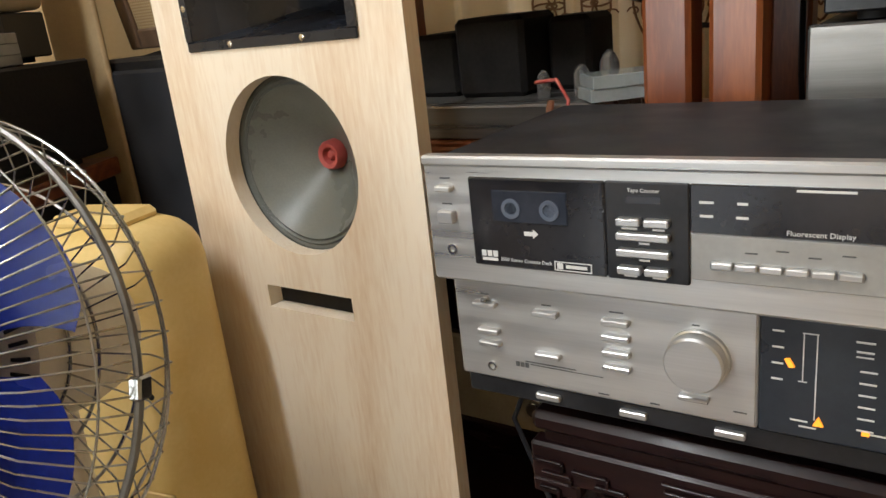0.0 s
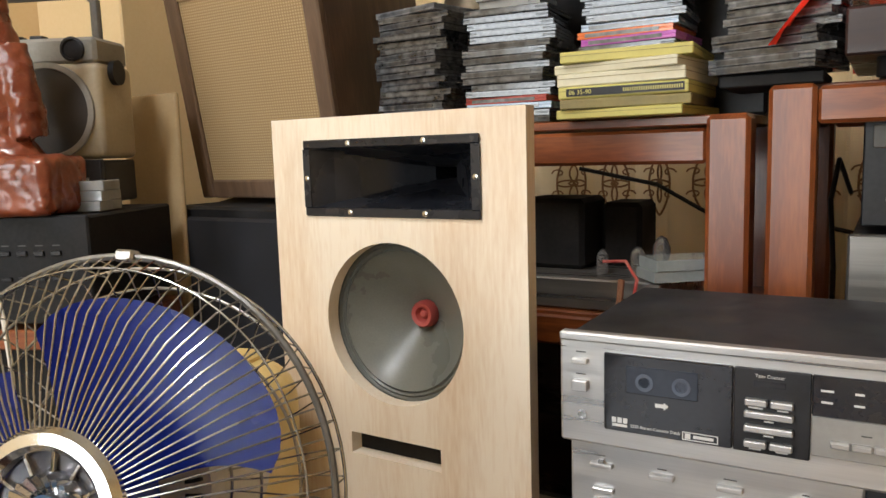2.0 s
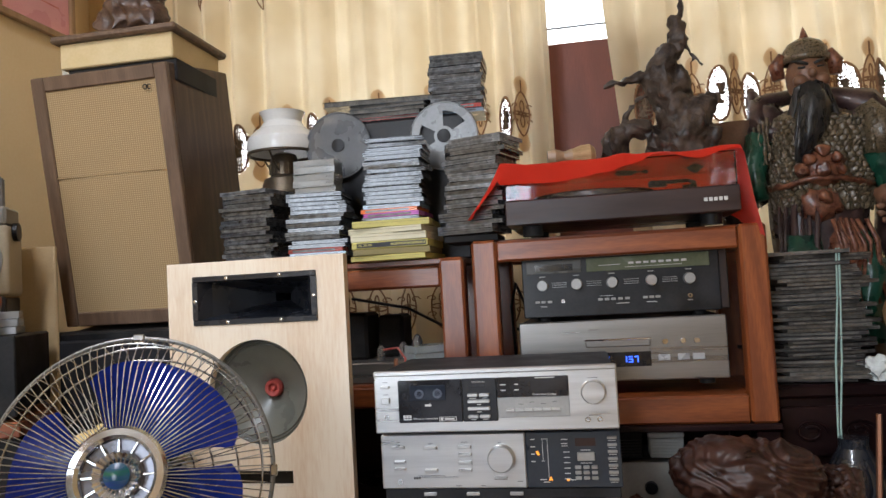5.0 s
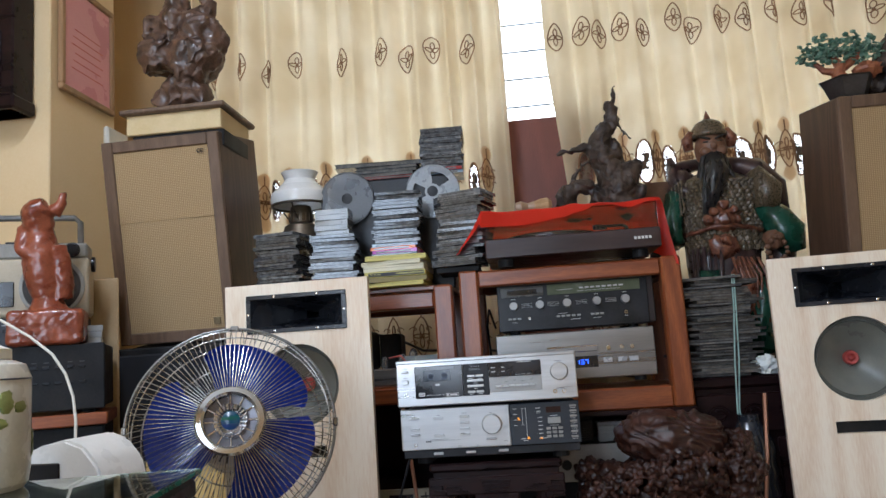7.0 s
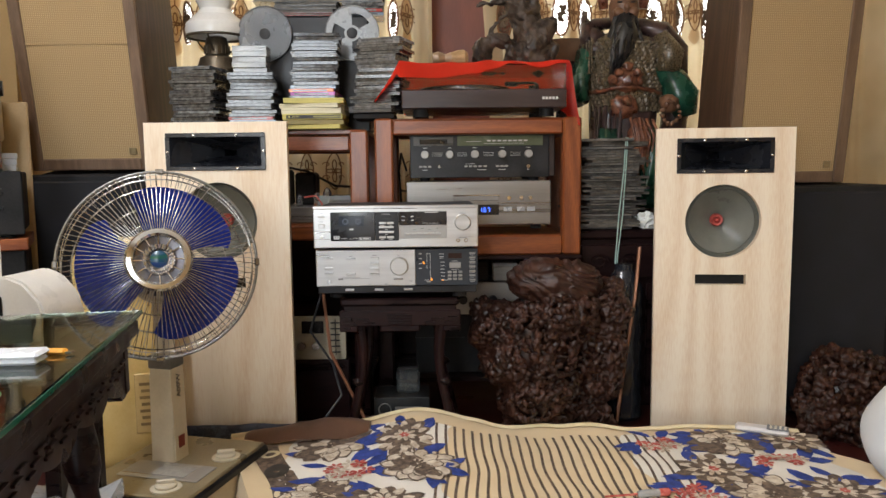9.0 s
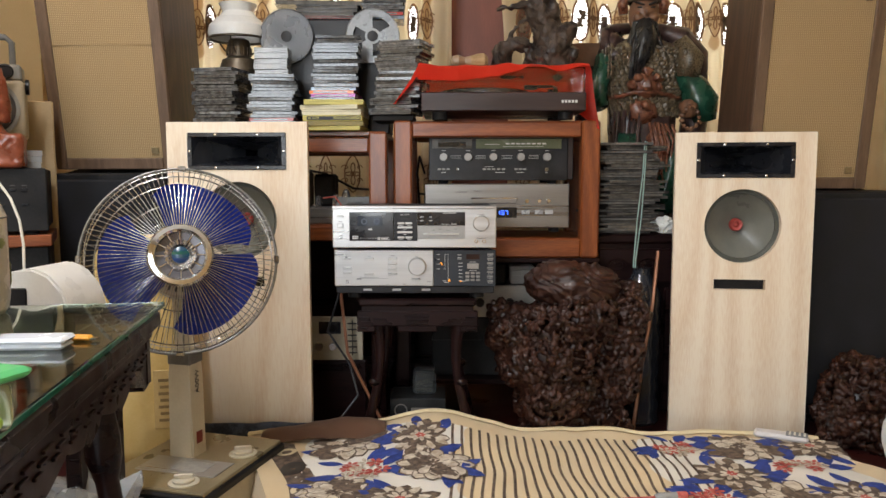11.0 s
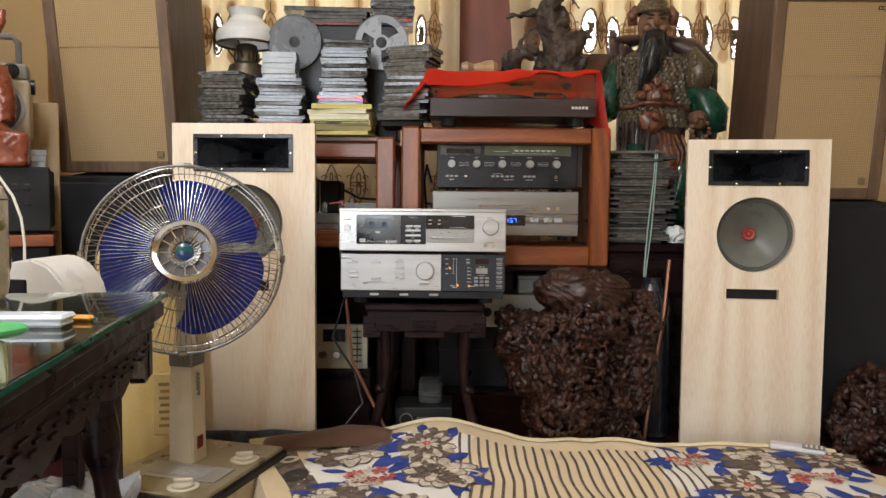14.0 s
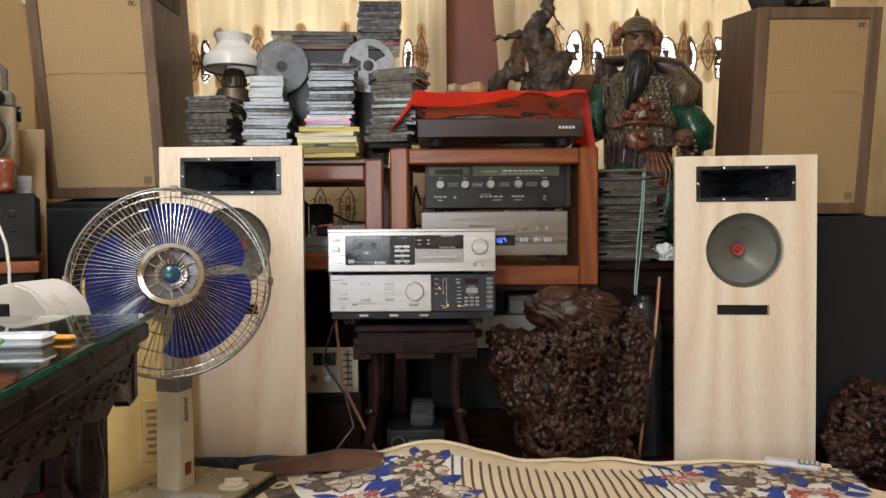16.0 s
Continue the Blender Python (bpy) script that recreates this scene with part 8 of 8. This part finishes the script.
for x, w, hh, mat, lb in ((0.14, 0.09, 0.07, CLEAR, "clear plastic box of small parts"), (0.25, 0.07, 0.085, BLACK, "black plastic box on the amplifier"), (0.34, 0.08, 0.06, surf("pale_grey_vent", (0.42, 0.42, 0.40), (0.54, 0.54, 0.52), rough=0.5), "pale grey ribbed plastic box")):
    bb = thing("small_box", lb, "box", pose(x, 0.53, 0.4255))
    part("body", Form().box(-w / 2, w / 2, 0, 0.08, 0, hh * 0.8, 0.003), mat, bb)
    part("lid", Form().box(-w / 2 - 0.002, w / 2 + 0.002, -0.002, 0.082, hh * 0.8, hh, 0.003), mat, bb)
    for k in range(6):
        part("rib", Form().box(-w / 2 + 0.006, w / 2 - 0.006, -0.003, 0.001, 0.006 + 0.007 * k, 0.009 + 0.007 * k), mat, bb)
pb = thing("dark_carton", "dark carton with grey printing on the floor under the stand", "carton", pose(0.0, 0.16, 0.0))
part("body", Form().box(-0.082, 0.082, 0.0, 0.13, 0.0, 0.135, 0.002), surf("dark_card", (0.012, 0.013, 0.014), (0.03, 0.032, 0.034), rough=0.45), pb)
part("ring_print", Form().tube([(-0.05 + 0.018 * math.cos(2 * math.pi * k / 24), -0.001, 0.10 + 0.018 * math.sin(2 * math.pi * k / 24)) for k in range(24)], 0.002, 6, closed=True), GREYPANEL, pb)
part("print_bar", Form().box(-0.02, 0.06, -0.001, 0.001, 0.098, 0.108), GREYPANEL, pb)
gj = thing("glass_block", "clear glass jar on the dark carton", "jar", pose(0.018, 0.20, 0.1355))
part("body", Form().box(-0.035, 0.035, 0.0, 0.06, 0.0, 0.07, 0.008), surf("clear_jar", (0.30, 0.34, 0.36), (0.4, 0.44, 0.46), rough=0.1, trans=0.85, bump=0.0), gj)
part("lid", Form().box(-0.03, 0.03, 0.004, 0.056, 0.0702, 0.082, 0.004), BLACK, gj)
jug = thing("black_jug", "ribbed black plastic jug on the floor beside the burl", "jug", pose(0.705, 0.37, 0.0))
part("body", Form().lathe([(0, 0), (0.055, 0)] + [(0.058 if k % 2 else 0.064, 0.012 + 0.028 * k) for k in range(16)] + [(0.03, 0.48), (0.03, 0.50), (0, 0.5)], 32), surf("glossy_black", (0.008, 0.009, 0.012), (0.02, 0.022, 0.028), rough=0.15, coat=0.5), jug)
cs_ = thing("copper_strip", "thin copper strip leaning beside the baffle", "strip")
part("body", Form().tube([(0.735, 0.30, 0.56), (0.72, 0.29, 0.40), (0.685, 0.27, 0.20), (0.66, 0.26, 0.004)], 0.006, 6), surf("dull_copper", (0.20, 0.085, 0.045), (0.30, 0.14, 0.08), rough=0.4, metal=0.6), cs_)
gs = thing("green_cord", "thin pale green cord hanging from the statue", "cord")
for dx in (0.0, 0.006):
    part("strand", Form().tube([(0.725 + dx, 0.45, 0.90), (0.72 + dx, 0.448, 0.80), (0.705 + dx * 2, 0.446, 0.65), (0.685 + dx, 0.40, 0.52), (0.675 + dx, 0.38, 0.3), (0.64, 0.36, 0.005)], 0.0022, 6), surf("pale_green_cord", (0.25, 0.38, 0.34), (0.36, 0.5, 0.45), rough=0.6), gs)
rag = thing("white_rag", "small white crumpled tissue on the cabinet edge", "tissue", pose(0.80, 0.475, 0.602))
f = Form()
bmesh.ops.create_icosphere(f.bm, subdivisions=3, radius=1.0)
for v in f.bm.verts:
    d = v.co.normalized()
    s = 1 + 0.6 * noise.noise(d * 3.0)
    v.co = Vector((d.x * 0.035 * s, d.y * 0.025 * s, max(0.0, 0.025 + d.z * 0.028 * s)))
part("paper", f, surf("tissue_white", (0.66, 0.68, 0.66), (0.76, 0.78, 0.76), rough=0.8), rag, flat=True)
# shelf below the disc stacks: valve amplifier with transformers, and clear cases
va = thing("valve_amplifier", "black valve amplifier chassis with transformers under the shelf", "amplifier", pose(-0.40, 0.425, 0.637))
part("chassis", Form().box(-0.20, 0.17, 0.0, 0.28, 0.0, 0.05, 0.003), CDALU, va, "dull metal chassis")
for x0, x1, y0, y1, hh in ((-0.10, 0.02, 0.08, 0.20, 0.12), (0.03, 0.10, 0.14, 0.24, 0.11), (-0.19, -0.11, 0.1, 0.22, 0.1)):
    part("transformer", Form().box(x0, x1, y0, y1, 0.05, 0.05 + hh, 0.008), MATTBLACK, va, "black transformer cover")
VG = surf("valve_glass", (0.7, 0.7, 0.7), (0.8, 0.8, 0.8), rough=0.04, trans=0.9, bump=0.0)
for x, y, rr_, hh in ((0.115, 0.07, 0.012, 0.045), (0.145, 0.10, 0.014, 0.06), (0.06, 0.06, 0.010, 0.04)):
    part("valve", Form().lathe([(rr_, 0.05), (rr_, 0.05 + hh * 0.7), (rr_ * 0.6, 0.05 + hh * 0.92), (0.002, 0.05 + hh), (0, 0.05 + hh)], 20, pose(x, y, 0)), VG, va, "small glass valve")
for k in range(2):
    cs = thing("cassette_case", "clear cassette case with green tint on the valve amplifier", "cassette", pose(-0.215 + 0.004 * k, 0.47, 0.6885 + 0.0172 * k, 0, 0, 38), "clear cases under the shelf")
    part("card", Form().box(-0.05, 0.05, -0.031, 0.031, 0.001, 0.015), surf("green_card", (0.28, 0.40, 0.28), (0.42, 0.54, 0.42), rough=0.4), cs)
    part("shell", Form().box(-0.054, 0.054, -0.034, 0.034, 0.0, 0.017, 0.001), CLEAR, cs)
for pts, c, lb, rr_ in (([(-0.31, 0.40, 0.72), (-0.27, 0.38, 0.725), (-0.25, 0.37, 0.70), (-0.26, 0.36, 0.64)], REDP, "thin red wire across the valve amplifier", 0.0025),
                        ([(-0.27, 0.36, 0.70), (-0.262, 0.30, 0.60), (-0.24, 0.28, 0.42), (-0.22, 0.26, 0.25), (-0.10, 0.2, 0.03), (-0.14, 0.14, 0.006)], surf("copper_lead", (0.22, 0.09, 0.05), (0.30, 0.14, 0.08), rough=0.4), "flat copper-coloured lead hanging behind the deck", 0.005),
                        ([(-0.18, 0.30, 0.50), (-0.24, 0.25, 0.44), (-0.27, 0.20, 0.33), (-0.20, 0.16, 0.24), (-0.17, 0.11, 0.16), (-0.22, 0.06, 0.10), (-0.30, 0.02, 0.092)], BLACK, "black cable looping to the floor", 0.0035),
                        ([(-0.62, 1.14, 0.84), (-0.42, 1.12, 0.80), (-0.3, 1.08, 0.74), (-0.1, 1.0, 0.73), (0.0, 0.9, 0.72), (0.0, 0.83, 0.60), (-0.03, 0.83, 0.02)], BLACK, "black cable hanging across the curtain", 0.005),
                        ([(0.0, 0.81, 0.80), (-0.015, 0.72, 0.86), (-0.02, 0.62, 0.80), (-0.01, 0.56, 0.70), (-0.012, 0.60, 0.63), (0.0, 0.7, 0.6)], BLACK, "black signal cables behind the player", 0.004)):
    w_ = thing("cable", lb, "cable")
    part("cord", Form().tube(pts, rr_, 8), c, w_)

# ---- on and round the quilt ----
rc = thing("remote_control", "white and grey remote control lying on the quilt", "remote", pose(0.99, -0.025, quilt_z(0.99, -0.03) + 0.004, 0, 0, -26))
part("body", Form().box(-0.068, 0.068, -0.021, 0.021, 0.0, 0.016, 0.006), surf("white_remote", (0.62, 0.60, 0.60), (0.70, 0.68, 0.68), rough=0.35), rc)
part("keypad", Form().box(0.012, 0.066, -0.0195, 0.0195, 0.0155, 0.0175, 0.001), surf("grey_keypad", (0.16, 0.17, 0.19), (0.22, 0.23, 0.25), rough=0.4), rc)
for k in range(4):
    for j in range(3):
        part("button", Form().box(0.019 + 0.012 * k, 0.025 + 0.012 * k, -0.013 + 0.01 * j, -0.007 + 0.01 * j, 0.0172, 0.019, 0.0008), IVORY, rc)
sd = thing("screwdriver", "small screwdriver with red and clear handle on the quilt", "screwdriver", pose(0.545, -0.42, quilt_z(0.545, -0.42) + 0.012, 0, 0, 8))
part("shaft", Form().rod((-0.075, 0, 0), (0.0, 0, 0), 0.0025), REDP, sd)
part("handle", Form().tube([(0, 0, 0), (0.008, 0, 0), (0.05, 0, 0)], [0.006, 0.009, 0.009], 10), CLEAR, sd)
part("cap", Form().tube([(0.05, 0, 0), (0.072, 0, 0), (0.076, 0, 0)], [0.0092, 0.009, 0.006], 10), REDP, sd)
cu = thing("cushion", "plump white round cushion on the floor beside the quilt", "cushion", pose(1.325, -0.34, 0.004))
part("cover", Form().blob((0, 0, 0.17), (0.215, 0.20, 0.17), 40, 0.06, 1.6), surf("white_cotton", (0.66, 0.69, 0.73), (0.74, 0.77, 0.80), rough=0.85, scale=5, fine=700), cu)
cl = thing("brown_cloth", "folded brown cloth behind the fan base", "cloth")


def brown(u, v):
    x, y = -0.42 + 0.34 * u, -0.06 + 0.13 * v
    return Vector((x, y, 0.095 + 0.025 * math.sin(math.pi * v) + 0.012 * noise.noise(Vector((x * 14, y * 14, 1))) - 0.03 * (1 - u) ** 3 - 0.085 * max(0, v - 0.8) * 5 * (v > 0.8)))


f = Form().sheet(brown, 40, 20)
bmesh.ops.solidify(f.bm, geom=f.bm.faces[:], thickness=0.006)
part("fold", f, cloth("brown_cloth_fabric", (0.20, 0.10, 0.06), (0.28, 0.15, 0.09), 0.0), cl)
bc = thing("blue_cloth", "dark blue patterned cloth bunched along the baffle's foot", "cloth")


def bluefold(u, v):
    x = -0.72 + 0.44 * u
    a = v * math.pi
    rr2 = 0.040 + 0.006 * noise.noise(Vector((x * 12, v * 3, 0)))
    return Vector((x, 0.062 - 0.034 * math.cos(a), 0.012 + (rr2 + 0.042) * math.sin(a)))


part("fold", Form().sheet(bluefold, 40, 14), surf("navy_print_cloth", (0.010, 0.014, 0.03), (0.05, 0.06, 0.09), rough=0.8, scale=26, spread=0.06), bc)
pad = thing("cloth_pad", "folded dark pad under the plywood baffle", "pad", pose(-0.505, 0.125, 0.0))
part("body", Form().box(-0.20, 0.20, -0.02, 0.06, 0.0, 0.0238, 0.006), MATTBLACK, pad)
